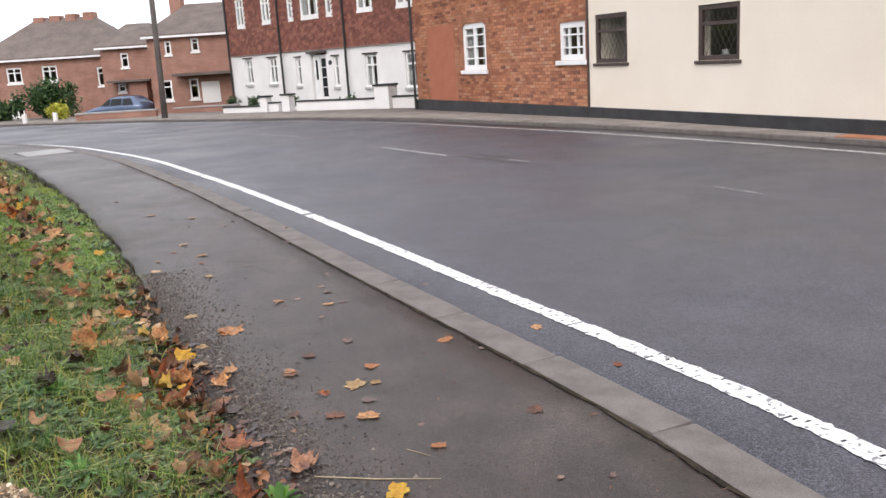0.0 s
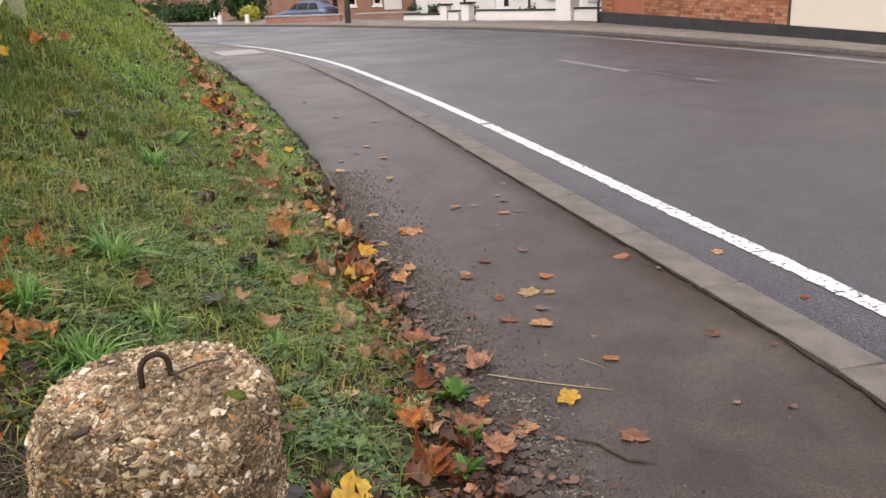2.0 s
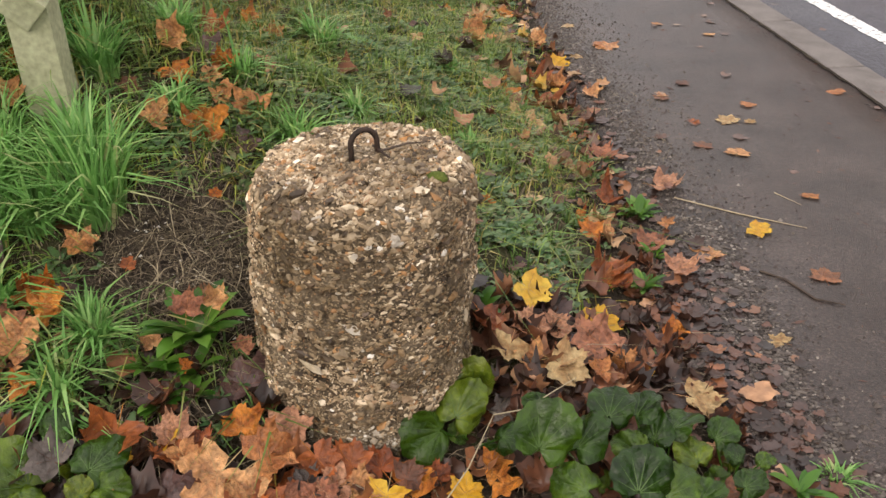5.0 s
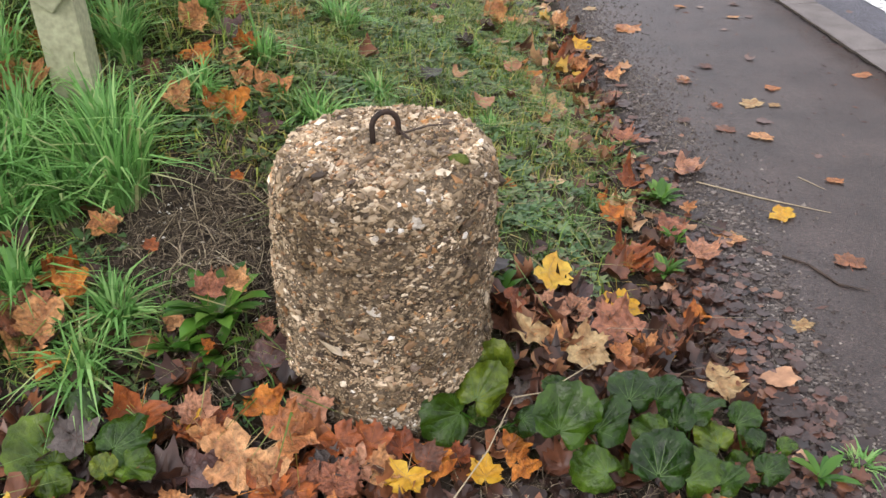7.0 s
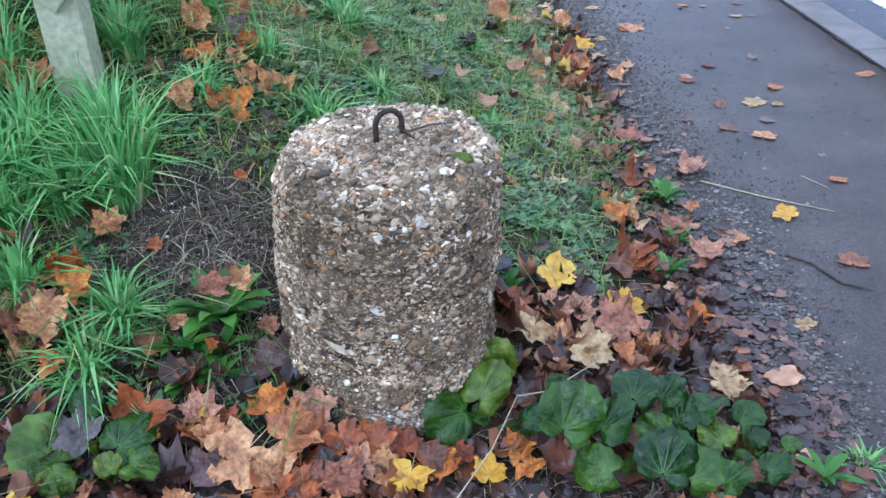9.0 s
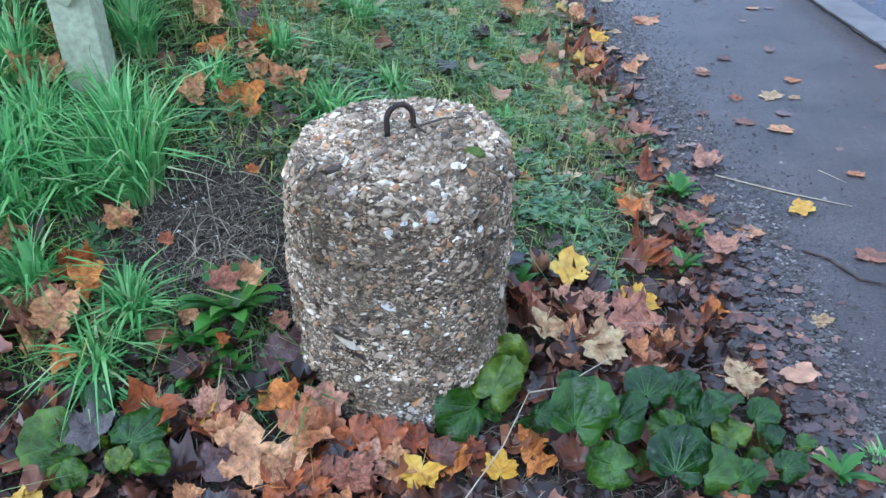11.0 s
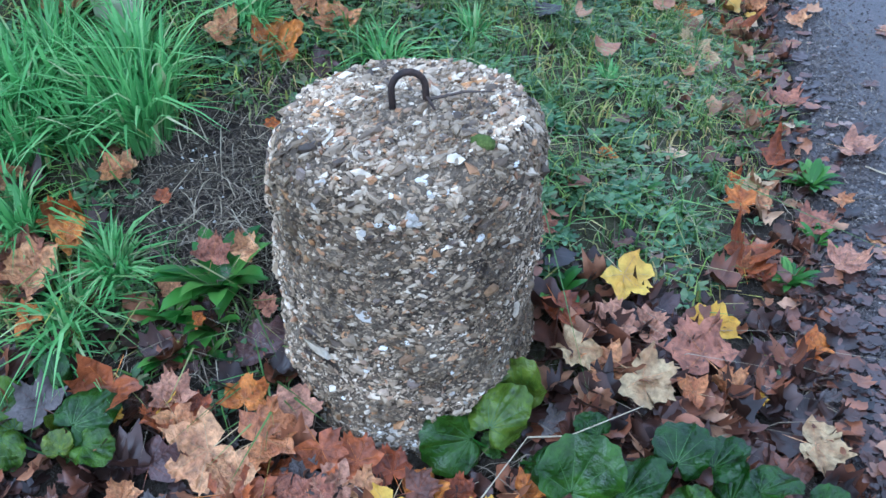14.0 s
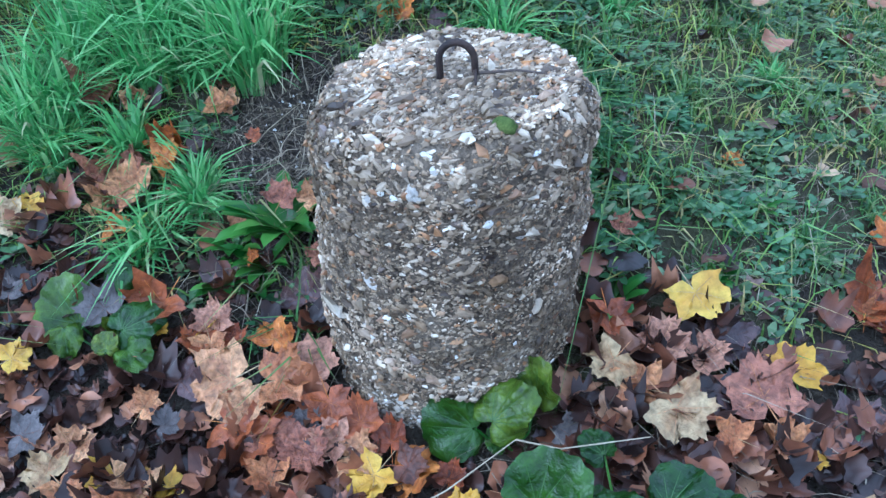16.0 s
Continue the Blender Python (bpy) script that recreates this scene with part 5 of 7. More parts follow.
turf("short_grass", scatter(150000, -3.0, 0.9, -1.4, 4.2, 31, cover_near), 0.042, 0.0026, 1.0, 32, M_GRASS, "short damp verge grass")
turf("bank_grass", scatter(130000, -5.5, 0.3, 4.0, 11.0, 33, lambda x, y: smoothstep(0.02, 0.3, inland(x, y)) * (inland(x, y) < 3.6)), 0.034, 0.0036, 1.1, 34, M_LIT_BANK, "grass on the roadside bank")
turf("far_bank_grass", scatter(90000, -16, -1.0, 10.8, 32, 35, lambda x, y: smoothstep(0.02, 0.4, inland(x, y)) * (inland(x, y) < 4.5)), 0.05, 0.009, 1.0, 36, M_LIT_BANK, "grass on the distant roadside bank")


def clustered(centres, count, radius, seed):
    """Points gathered in small tussocks."""
    g = np.random.default_rng(seed)
    p = np.repeat(centres, count, 0)
    x, y = p[:, 0] + g.normal(0, radius, len(p)), p[:, 1] + g.normal(0, radius, len(p))
    return np.stack([x, y, verge_z(x, y) - 0.004], 1)


turf("outer_grass", scatter(70000, -6.0, 1.2, -5.5, 9.0, 29, lambda x, y: smoothstep(0.05, 0.5, inland(x, y)) * ((x < -2.9) | (y < -1.2))), 0.055, 0.0045, 0.9, 30, M_GRASS, "verge grass away from the block")
turf("grass_clumps", clustered(scatter(1500, -2.6, 0.8, -0.9, 4.2, 37, lambda x, y: cover_near(x, y) * smoothstep(0.05, 0.5, inland(x, y))), 34, 0.022, 38), 0.062, 0.0028, 0.9, 39, M_CLUMP, "small greener clumps in the short verge grass")
turf("bank_clumps", clustered(scatter(900, -5.0, 0.2, 4.2, 11.0, 47, lambda x, y: smoothstep(0.05, 0.3, inland(x, y)) * (inland(x, y) < 3.0)), 26, 0.05, 48), 0.055, 0.0040, 1.0, 49, M_LIT_BANK, "small greener clumps on the bank")


def weeds(points, size, seed):
    """Low rosettes of small oval leaves."""
    g = np.random.default_rng(seed)
    V, F = [], []
    for p in points:
        s = size * g.uniform(0.6, 1.5)
        a0 = g.uniform(0, math.tau)
        for k in range(g.integers(4, 8)):
            a = a0 + k * 1.1 + g.normal(0, 0.2)
            o, q = np.array([math.cos(a), math.sin(a), g.uniform(0.15, 0.8)]), np.array([-math.sin(a), math.cos(a), 0])
            i = len(V)
            w = s * g.uniform(0.22, 0.38)
            V += [p + o * s * 0.1, p + o * s * 0.5 + q * w + (0, 0, 0.004), p + o * s * 1.0 + q * w * 0.5, p + o * s * 1.15 - (0, 0, s * 0.1), p + o * s * 1.0 - q * w * 0.5, p + o * s * 0.5 - q * w + (0, 0, 0.004)]
            F.append((i, i + 1, i + 2, i + 3, i + 4, i + 5))
    return V, F


def weedy(x, y):
    return np.minimum(1, cover_near(x, y) * 2.4) * (0.12 + 0.88 * smoothstep(0.35, 0.7, patchy(x + 3, y, 4.5) * 0.6 + 0.4 * patchy(x, y + 2, 17.0))) * smoothstep(-1.6, 0.1, x)


V, F = weeds(scatter(24000, -2.2, 0.9, -0.9, 4.2, 41, weedy) + (0, 0, 0.014), 0.024, 42)
tagged(raw("low_weeds", np.array(V).tolist(), F, M_WEED), "low clover-like weeds among the grass", "weeds", kind="stuff")
V, F = weeds(scatter(2200, -4.5, 0.2, 4.0, 10.0, 43, lambda x, y: (inland(x, y) > 0.1) * (patchy(x, y, 3.0) > 0.35) * (inland(x, y) < 3)) + (0, 0, 0.025), 0.034, 44)
tagged(raw("bank_weeds", np.array(V).tolist(), F, M_WEED), "low weeds on the bank", "weeds", kind="stuff")


def tuft(x, y, size, count, seed, droop=1.0, spread=0.075):
    """A tussock of long arching blades, in bunches."""
    g = np.random.default_rng(seed)
    root = thing("grass_tuft", pose(x, y, rest_z(x, y)), "tussock of long bright green grass on the verge", "grass tuft", "grass tufts")
    for bunch in range(6):
        n = int(count * 0.8) // 6
        r, a = spread * size * np.sqrt(g.random(n)), g.uniform(0, math.tau / 6, n) + bunch * math.tau / 6
        base = np.stack([r * np.cos(a), r * np.sin(a), 0 * a], 1)
        base[:, 2] = verge_z(base[:, 0] + x, base[:, 1] + y) - 0.005 - rest_z(x, y)
        h = 0.225 * size * np.exp(g.normal(0, 0.25, n))
        lean = g.uniform(0.1, droop * 1.5, n)
        a2 = a + g.normal(0, 0.7, n)
        out = np.stack([np.cos(a2), np.sin(a2), 0 * a], 1)
        side = np.stack([-np.sin(a2), np.cos(a2), 0 * a], 1) * (0.0050 * g.uniform(0.6, 1.4, n))[:, None]
        rows = []
        for f in (0.0, 0.35, 0.65, 0.88, 1.0):
            bend = lean * f**1.8
            c = base + out * (h * (0.12 * f + 0.75 * bend * f))[:, None] + np.array([0, 0, 1.0]) * (h * (f - 0.42 * bend * f))[:, None]
            rows.append((c, side * (1 - f**2.2)))
        V = np.stack([q for c, s in rows[:-1] for q in (c - s, c + s)] + [rows[-1][0]], 1).reshape(-1, 3)
        i = np.arange(n) * 9
        F = [np.stack([i + 2 * k, i + 2 * k + 1, i + 2 * k + 3, i + 2 * k + 2], 1).tolist() for k in range(3)]
        raw("blade_fan", V.tolist(), [f for q in F for f in q] + np.stack([i + 6, i + 7, i + 8], 1).tolist(), M_TUFT, root)["kind"] = "stuff"
    return root


TUFTS = [(-0.91, -0.385, 0.62, 260, 1.0), (-0.57, -0.40, 0.36, 140, 1.5), (-1.01, -0.38, 0.7, 240, 0.9), (-0.78, -0.25, 0.5, 220, 1.1), (-0.682, 0.043, 0.923, 330, 0.9), (-0.883, -0.117, 0.757, 240, 0.8), (-0.961, -0.068, 0.781, 200, 1.0), (-0.565, -0.23, 0.399, 300, 1.0), (-0.585, -0.338, 0.513, 90, 1.5), (-0.832, 0.401, 0.603, 240, 0.8), (-0.612, 0.373, 0.348, 190, 1.0), (-0.531, 0.603, 0.387, 130, 1.2), (-0.731, 0.66, 0.471, 200, 0.9), (-0.926, 0.08, 0.586, 200, 1.1), (-1.029, 0.178, 0.575, 200, 1.0), (-0.503, 1.201, 0.538, 220, 1.2), (-0.282, 0.844, 0.363, 110, 1.0), (-0.333, 0.484, 0.468, 150, 1.3), (-0.965, 0.402, 0.519, 180, 1.0), (-1.279, -0.122, 0.694, 170, 1.1), (-1.41, -0.358, 0.764, 150, 1.1), (-1.085, -0.35, 0.576, 110, 1.2), (-0.858, 2.839, 0.483, 120, 1.0), (-1.005, -0.285, 0.714, 220, 1.0), (-1.075, -0.189, 0.732, 220, 0.9), (-0.916, 0.001, 0.748, 230, 1.0), (-0.795, -0.04, 0.634, 220, 1.1), (-0.76, 0.139, 0.613, 200, 1.0), (1.04, -0.03, 0.24, 170, 1.0), (0.031, 1.078, 0.272, 90, 1.1), (-0.171, 1.805, 0.306, 90, 1.1)]
for k, (x, y, s, n, d) in enumerate(TUFTS):
    tuft(x, y, s, n, 60 + k, d)


# ---- fallen leaves ----
LOBES = [(0, 1.0), (5, 0.90), (9, 0.87), (13, 0.91), (19, 0.79), (25, 0.73), (31, 0.69), (38, 0.76), (43, 0.83), (47, 0.89), (51, 1.0), (57, 0.88), (62, 0.92), (69, 0.79), (77, 0.75), (86, 0.69), (95, 0.76), (102, 0.82), (109, 0.94), (116, 0.79), (123, 0.73), (138, 0.60), (160, 0.47), (173, 0.26)]
OUTLINE = [(a, r) for a, r in LOBES] + [(180, 0.10)] + [(360 - a, r) for a, r in LOBES[:0:-1]]


def maple(seed, curl, coarse=False):
    """Vertices and faces of one lobed leaf a unit long, curled, creased along its veins and crumpled."""
    g = np.random.default_rng(seed)
    line = OUTLINE[::2] if coarse else OUTLINE
    ring = np.array([(math.sin(math.radians(a)) * r * g.uniform(0.88, 1.08), math.cos(math.radians(a)) * r * g.uniform(0.90, 1.05)) for a, r in line]) * 0.5
    ring[:, 0] *= g.uniform(0.85, 1.1)
    if coarse:                                # trodden leaves have lost their points
        far = np.hypot(ring[:, 0], ring[:, 1])[:, None]
        ring = ring / far * 0.5 * (far * 2) ** 0.5 * g.uniform(0.72, 1.0, far.shape)
    ph, k2, fold = g.uniform(0, math.tau), g.uniform(0.5, 1.2), g.uniform(-0.5, 1.0) * curl
    off = Vector((seed * 3.1, 0, 0))
    bent = [(math.radians(a), g.normal(0, 0.25 if coarse else 0.9)) for a in (0, 51, -51, 109, -109)]
    folded = g.uniform(-1, 1)

    def lift(p):
        r = np.hypot(p[:, 0], p[:, 1])
        t = np.arctan2(p[:, 0], p[:, 1])
        rough = np.array([noise.noise(Vector((q[0] * 4.5, q[1] * 4.5, 0)) + off) + 0.5 * noise.noise(Vector((q[0] * 11, q[1] * 11, 3)) + off) for q in p])
        droop = np.maximum(0, r - 0.30) * np.sin(3 * t + ph) * 1.3
        for a, k in bent:                     # each lobe curls its own way
            droop = droop + k * np.maximum(0, r - 0.16) * np.exp(-(((t - a + math.pi) % math.tau - math.pi) / 0.38) ** 2)
        droop = droop + 0.5 * np.abs(p[:, 0] * math.cos(folded) + p[:, 1] * math.sin(folded))
        return curl * (1.3 * r * r * (1 + 0.9 * np.sin(2 * t + ph)) * k2 + 0.13 * r * np.abs(np.sin(2.5 * t)) + droop) + fold * np.abs(p[:, 0]) + (0.045 + 0.15 * curl) * rough * np.minimum(1, 3 * r)

    n = len(ring)
    steps = (0.45, 0.8, 1.0) if coarse else (0.3, 0.6, 0.82, 1.0)
    P = np.vstack([[(0, 0)]] + [ring * f for f in steps])
    F = [(0, 1 + (i + 1) % n, 1 + i) for i in range(n)]
    for s in range(len(steps) - 1):
        o = 1 + s * n
        F += [(o + i, o + (i + 1) % n, o + n + (i + 1) % n, o + n + i) for i in range(n)]
    V = np.column_stack([P, lift(P)])
    if not coarse:
        s = len(V)
        V = np.vstack([V, [(-0.007, -0.05, 0.004), (0.007, -0.05, 0.004), (0.06, -0.45, 0.05), (0.05, -0.45, 0.05)]])
        F.append((s, s + 1, s + 2, s + 3))
        for ang in (0, 50, -50, 109, -109):            # the five main veins, slightly proud
            t = math.radians(ang)
            c = np.array([(math.sin(t) * q, math.cos(t) * q) for q in (0.02, 0.20, 0.40 if abs(ang) < 90 else 0.32)])
            w = np.array([math.cos(t), -math.sin(t)]) * 0.0045
            s = len(V)
            P = np.vstack([c - w * np.array([[1], [0.8], [0.25]]), c + w * np.array([[1], [0.8], [0.25]])])
            V = np.vstack([V, np.column_stack([P, lift(P) + 0.006])])
            F += [(s, s + 1, s + 4, s + 3), (s + 1, s + 2, s + 5, s + 4)]
    return V, F


VEIN_OF = {"yellow": "cream", "orange": "tan", "rust": "orange", "tan": "cream", "brown": "rust", "cream": "tan", "pink": "tan", "purple": "brown", "grey": "brown"}
LEAF_MESH = {}
for colour, material in M_LEAF.items():
    for k in range(6):
        V, F = maple(100 + k * 7 + len(colour), (0.08, 0.18, 0.28, 0.40, 0.55, 0.8)[k])
        me = bpy.data.meshes.new("maple_leaf")
        me.from_pydata(V.tolist(), [], F)
        me.materials.append(material)
        me.materials.append(M_LEAF[VEIN_OF[colour]])
        for poly in me.polygons[-11:]:
            poly.material_index = 1
        me.shade_smooth()
        LEAF_MESH[colour, k] = me
LEAF_WORDS = {"yellow": "bright yellow", "orange": "orange-brown", "rust": "rust-red curled", "tan": "pale tan", "brown": "wet dark brown", "cream": "faded cream-yellow", "pink": "dusky pink", "purple": "wet purple-brown", "grey": "grey upturned"}
leaf_rnd = random.Random(5)


def leaf(x, y, colour, size, up=0.012, tilt=14, flat=False):
    k = leaf_rnd.choice((0, 0, 1) if flat else (1, 1, 2) if colour in ("yellow", "cream") else (1, 2, 2, 3, 3, 4, 5))
    ob = new("maple_leaf", LEAF_MESH[colour, k])
    q = leaf_rnd.gauss
    ob.matrix_world = pose(x, y, rest_z(x, y) + up, q(0, tilt), q(0, tilt), leaf_rnd.uniform(0, 360)) @ Matrix.Diagonal((size * 1.08, size * 1.08, size * (0.35 if flat else 1.0), 1))
    place = "the tarmac footway" if inland(x, y) <= 0 else "the verge"
    return tagged(ob, f"fallen {LEAF_WORDS[colour]} maple leaf lying on {place}", "leaf", "fallen leaves")


PAVED = [(1.0, 1.14, 'yellow', 0.11), (0.82, 0.95, 'tan', 0.13), (0.99, 0.48, 'cream', 0.075), (1.0, 2.17, 'cream', 0.12), (0.83, 2.67, 'brown', 0.09), (1.11, 2.39, 'tan', 0.09), (1.22, 1.43, 'tan', 0.07), (1.17, 0.85, 'brown', 0.11), (1.53, 2.64, 'tan', 0.09), (1.01, 3.58, 'tan', 0.08), (0.42, 3.29, 'tan', 0.14), (0.71, 1.94, 'brown', 0.08), (0.87, 1.86, 'brown', 0.1), (0.72, 2.44, 'brown', 0.09), (0.73, 0.82, 'brown', 0.1), (0.64, 0.98, 'brown', 0.1), (0.43, 3.27, 'tan', 0.16), (0.72, 3.78, 'tan', 0.08), (0.18, 5.44, 'tan', 0.1), (0.0, 5.97, 'tan', 0.1), (1.68, 1.62, 'brown', 0.09), (2.10, 2.85, 'tan', 0.08), (2.28, 2.14, 'rust', 0.06)]
BESIDE_BLOCK = [
    (0.316, 0.296, 0.164, -30, 6, -113, 0.140, 1, 'yellow'), (0.387, 0.292, 0.089, -5, 29, -27, 0.149, 2, 'purple'), (0.330, 0.167, 0.130, 15, 18, 18, 0.119, 3, 'pink'),
    (0.386, 0.212, 0.104, 1, 28, -28, 0.114, 3, 'pink'), (0.505, 0.243, 0.052, 20, 2, 55, 0.192, 1, 'pink'), (0.502, 0.368, 0.028, 10, 20, 5, 0.120, 1, 'yellow'),
    (0.422, 0.083, 0.094, -25, 16, -103, 0.147, 1, 'cream'), (0.299, 0.063, 0.147, -22, -23, 174, 0.108, 4, 'cream'), (0.516, 0.125, 0.054, 15, -17, 94, 0.091, 3, 'tan'),
    (0.231, 0.136, 0.169, -28, -4, -130, 0.113, 3, 'rust'), (0.352, 0.077, 0.100, 12, -26, 110, 0.127, 3, 'tan'), (0.459, 0.207, 0.048, -18, 12, -67, 0.120, 2, 'purple')]
BELOW_WEEDS = [
    (0.132, 0.309, 0.227, 26, 23, 25, 0.064, 2, 'pink'), (0.704, 0.469, -0.041, -10, 8, -102, 0.103, 3, 'orange'), (0.748, 0.151, -0.018, -8, 8, -91, 0.139, 2, 'cream'),
    (0.628, 0.221, -0.004, -12, 8, -82, 0.040, 1, 'yellow'), (0.487, 0.973, -0.016, -11, 12, -75, 0.118, 2, 'tan'), (0.425, 1.023, 0.003, 27, 1, 74, 0.072, 3, 'orange'),
    (0.522, 0.654, -0.012, 14, 14, 14, 0.106, 4, 'rust'), (0.648, 0.988, -0.055, 10, -4, -58, 0.124, 2, 'brown'), (0.637, 0.361, -0.031, -6, 9, -51, 0.162, 2, 'purple'),
    (0.587, 0.309, -0.011, 16, 6, 67, 0.111, 2, 'brown'), (0.765, 0.320, -0.042, 8, -9, 1, 0.048, 3, 'grey'), (0.387, -0.033, 0.049, 5, 32, -49, 0.122, 2, 'brown'),
    (0.307, -0.062, 0.057, 10, -31, 97, 0.089, 1, 'grey')]
TAN_PILE = [
    (-0.222, -0.418, 0.112, -10, -29, 153, 0.174, 1, 'tan'), (-0.144, -0.359, 0.119, 6, 28, -39, 0.160, 2, 'tan'), (-0.124, -0.296, 0.133, 28, 17, 5, 0.130, 1, 'pink'),
    (-0.210, -0.316, 0.150, 30, 8, 27, 0.098, 3, 'orange'), (-0.327, -0.373, 0.163, 31, -1, 47, 0.097, 2, 'pink'), (-0.300, -0.403, 0.144, -32, 6, -125, 0.096, 2, 'tan'),
    (-0.152, -0.434, 0.095, 25, -8, 54, 0.114, 2, 'tan'), (-0.092, -0.429, 0.074, -26, 2, -134, 0.124, 1, 'pink'), (-0.163, -0.463, 0.072, -4, 24, -62, 0.124, 2, 'rust'),
    (-0.423, -0.423, 0.191, -28, -22, -168, 0.138, 4, 'rust'), (-0.396, -0.455, 0.163, 16, 27, -14, 0.047, 2, 'yellow'), (-0.307, -0.480, 0.099, 25, 15, 19, 0.115, 3, 'purple'),
    (-0.512, -0.506, 0.183, 32, -17, 82, 0.114, 2, 'grey')]
BLOCK_FOOT = [
    (0.075, -0.285, 0.055, 22, -14, 40, 0.10, 3, 'rust'), (0.135, -0.300, 0.050, 12, 20, -60, 0.095, 3, 'brown'),
    (-0.049, -0.320, 0.094, -32, 7, -125, 0.113, 3, 'rust'), (0.014, -0.302, 0.072, 31, -9, 53, 0.113, 3, 'rust'), (-0.057, -0.378, 0.073, 18, 23, -3, 0.084, 2, 'grey'),
    (0.003, -0.355, 0.060, 8, -27, 119, 0.101, 3, 'pink'), (0.043, -0.350, 0.046, 3, 22, -43, 0.117, 2, 'tan'), (-0.024, -0.403, 0.061, -25, -5, -141, 0.104, 2, 'pink'),
    (0.104, -0.351, 0.047, -12, -9, 176, 0.120, 2, 'yellow'), (0.137, -0.299, 0.036, 2, 17, -45, 0.118, 3, 'orange'), (0.257, -0.293, 0.020, 10, 6, 8, 0.100, 2, 'yellow'),
    (0.302, -0.211, 0.026, 1, 13, -71, 0.092, 3, 'orange'), (0.191, -0.255, 0.020, 18, 7, 26, 0.076, 3, 'rust'), (0.435, -0.155, 0.040, 1, 18, -71, 0.043, 2, 'orange'),
    (0.330, -0.255, 0.022, -5, 10, -104, 0.085, 4, 'orange')]
BY_THE_DOCK = [
    (-0.393, -0.133, 0.303, 38, 14, 18, 0.087, 2, 'pink'), (-0.342, -0.101, 0.305, 31, 27, 1, 0.081, 3, 'tan'), (-0.259, -0.162, 0.237, 27, 32, -10, 0.063, 3, 'pink'),
    (-0.441, -0.213, 0.262, 40, -5, 42, 0.069, 3, 'tan'), (-0.351, -0.251, 0.241, 4, 37, -48, 0.039, 3, 'orange'), (-0.662, -0.238, 0.351, 12, 40, -33, 0.103, 4, 'orange'),
    (-0.683, -0.313, 0.306, 26, -26, 88, 0.146, 2, 'tan'), (-0.640, -0.397, 0.261, -13, 27, -61, 0.076, 3, 'orange'), (-0.661, -0.077, 0.414, -35, -20, -171, 0.090, 3, 'tan'),
    (-0.551, -0.079, 0.366, 32, 22, 12, 0.048, 3, 'rust'), (-0.438, 0.163, 0.437, 35, 17, 22, 0.038, 1, 'orange'), (-0.371, -0.281, 0.187, -7, 31, -72, 0.112, 2, 'brown'),
    (-0.241, -0.212, 0.175, 35, -5, 42, 0.125, 3, 'purple')]
FRONT_LEFT = [
    (-0.239, -0.660, 0.047, -24, -14, -138, 0.111, 1, 'yellow'), (-0.151, -0.610, 0.040, -9, 12, -71, 0.073, 3, 'yellow'), (-0.331, -0.694, 0.072, 23, 13, 40, 0.107, 2, 'tan'),
    (-0.327, -0.748, 0.061, 23, -8, 91, 0.100, 2, 'cream'), (-0.419, -0.746, 0.087, -7, 27, -37, 0.098, 2, 'grey'), (-0.299, -0.562, 0.096, 19, 21, 19, 0.088, 2, 'tan'),
    (-0.254, -0.552, 0.076, 5, 27, -15, 0.077, 2, 'grey'), (-0.115, -0.460, 0.068, -15, 20, -75, 0.129, 2, 'rust'), (-0.542, -0.690, 0.160, 0, 33, -13, 0.090, 2, 'yellow'),
    (-0.683, -0.623, 0.203, 30, 11, 55, 0.072, 2, 'grey'), (-0.283, -0.745, 0.050, -24, 3, -97, 0.094, 2, 'tan'), (-0.029, -0.412, 0.056, 15, 22, 6, 0.116, 3, 'pink'),
    (-0.024, -0.479, 0.044, 11, -8, 111, 0.104, 3, 'tan')]
LEFT_GRASS = [
    (-0.962, -0.430, 0.351, 34, -24, 102, 0.125, 4, 'cream'), (-0.811, -0.493, 0.293, 24, 28, 26, 0.073, 3, 'yellow'), (-0.825, -0.549, 0.280, 18, 28, 11, 0.118, 4, 'cream'),
    (-0.668, -0.063, 0.405, -8, 40, -61, 0.089, 3, 'tan'), (-0.743, -0.310, 0.305, 39, -13, 73, 0.142, 4, 'pink'), (-0.706, -0.215, 0.346, 38, 17, 30, 0.095, 5, 'rust'),
    (-0.944, -0.224, 0.402, 38, 4, 46, 0.129, 4, 'pink'), (-0.709, -0.360, 0.267, -9, -34, 168, 0.107, 5, 'tan'), (0.525, 0.646, -0.024, 5, 20, -19, 0.072, 4, 'tan'),
    (0.615, 0.220, -0.021, 5, 15, 13, 0.083, 3, 'grey'), (0.627, 0.238, -0.019, -11, 10, -70, 0.044, 3, 'yellow'), (0.134, 0.718, 0.193, 33, 13, 57, 0.042, 3, 'orange'),
    (0.567, 0.202, 0.003, 20, -6, 93, 0.100, 4, 'tan')]
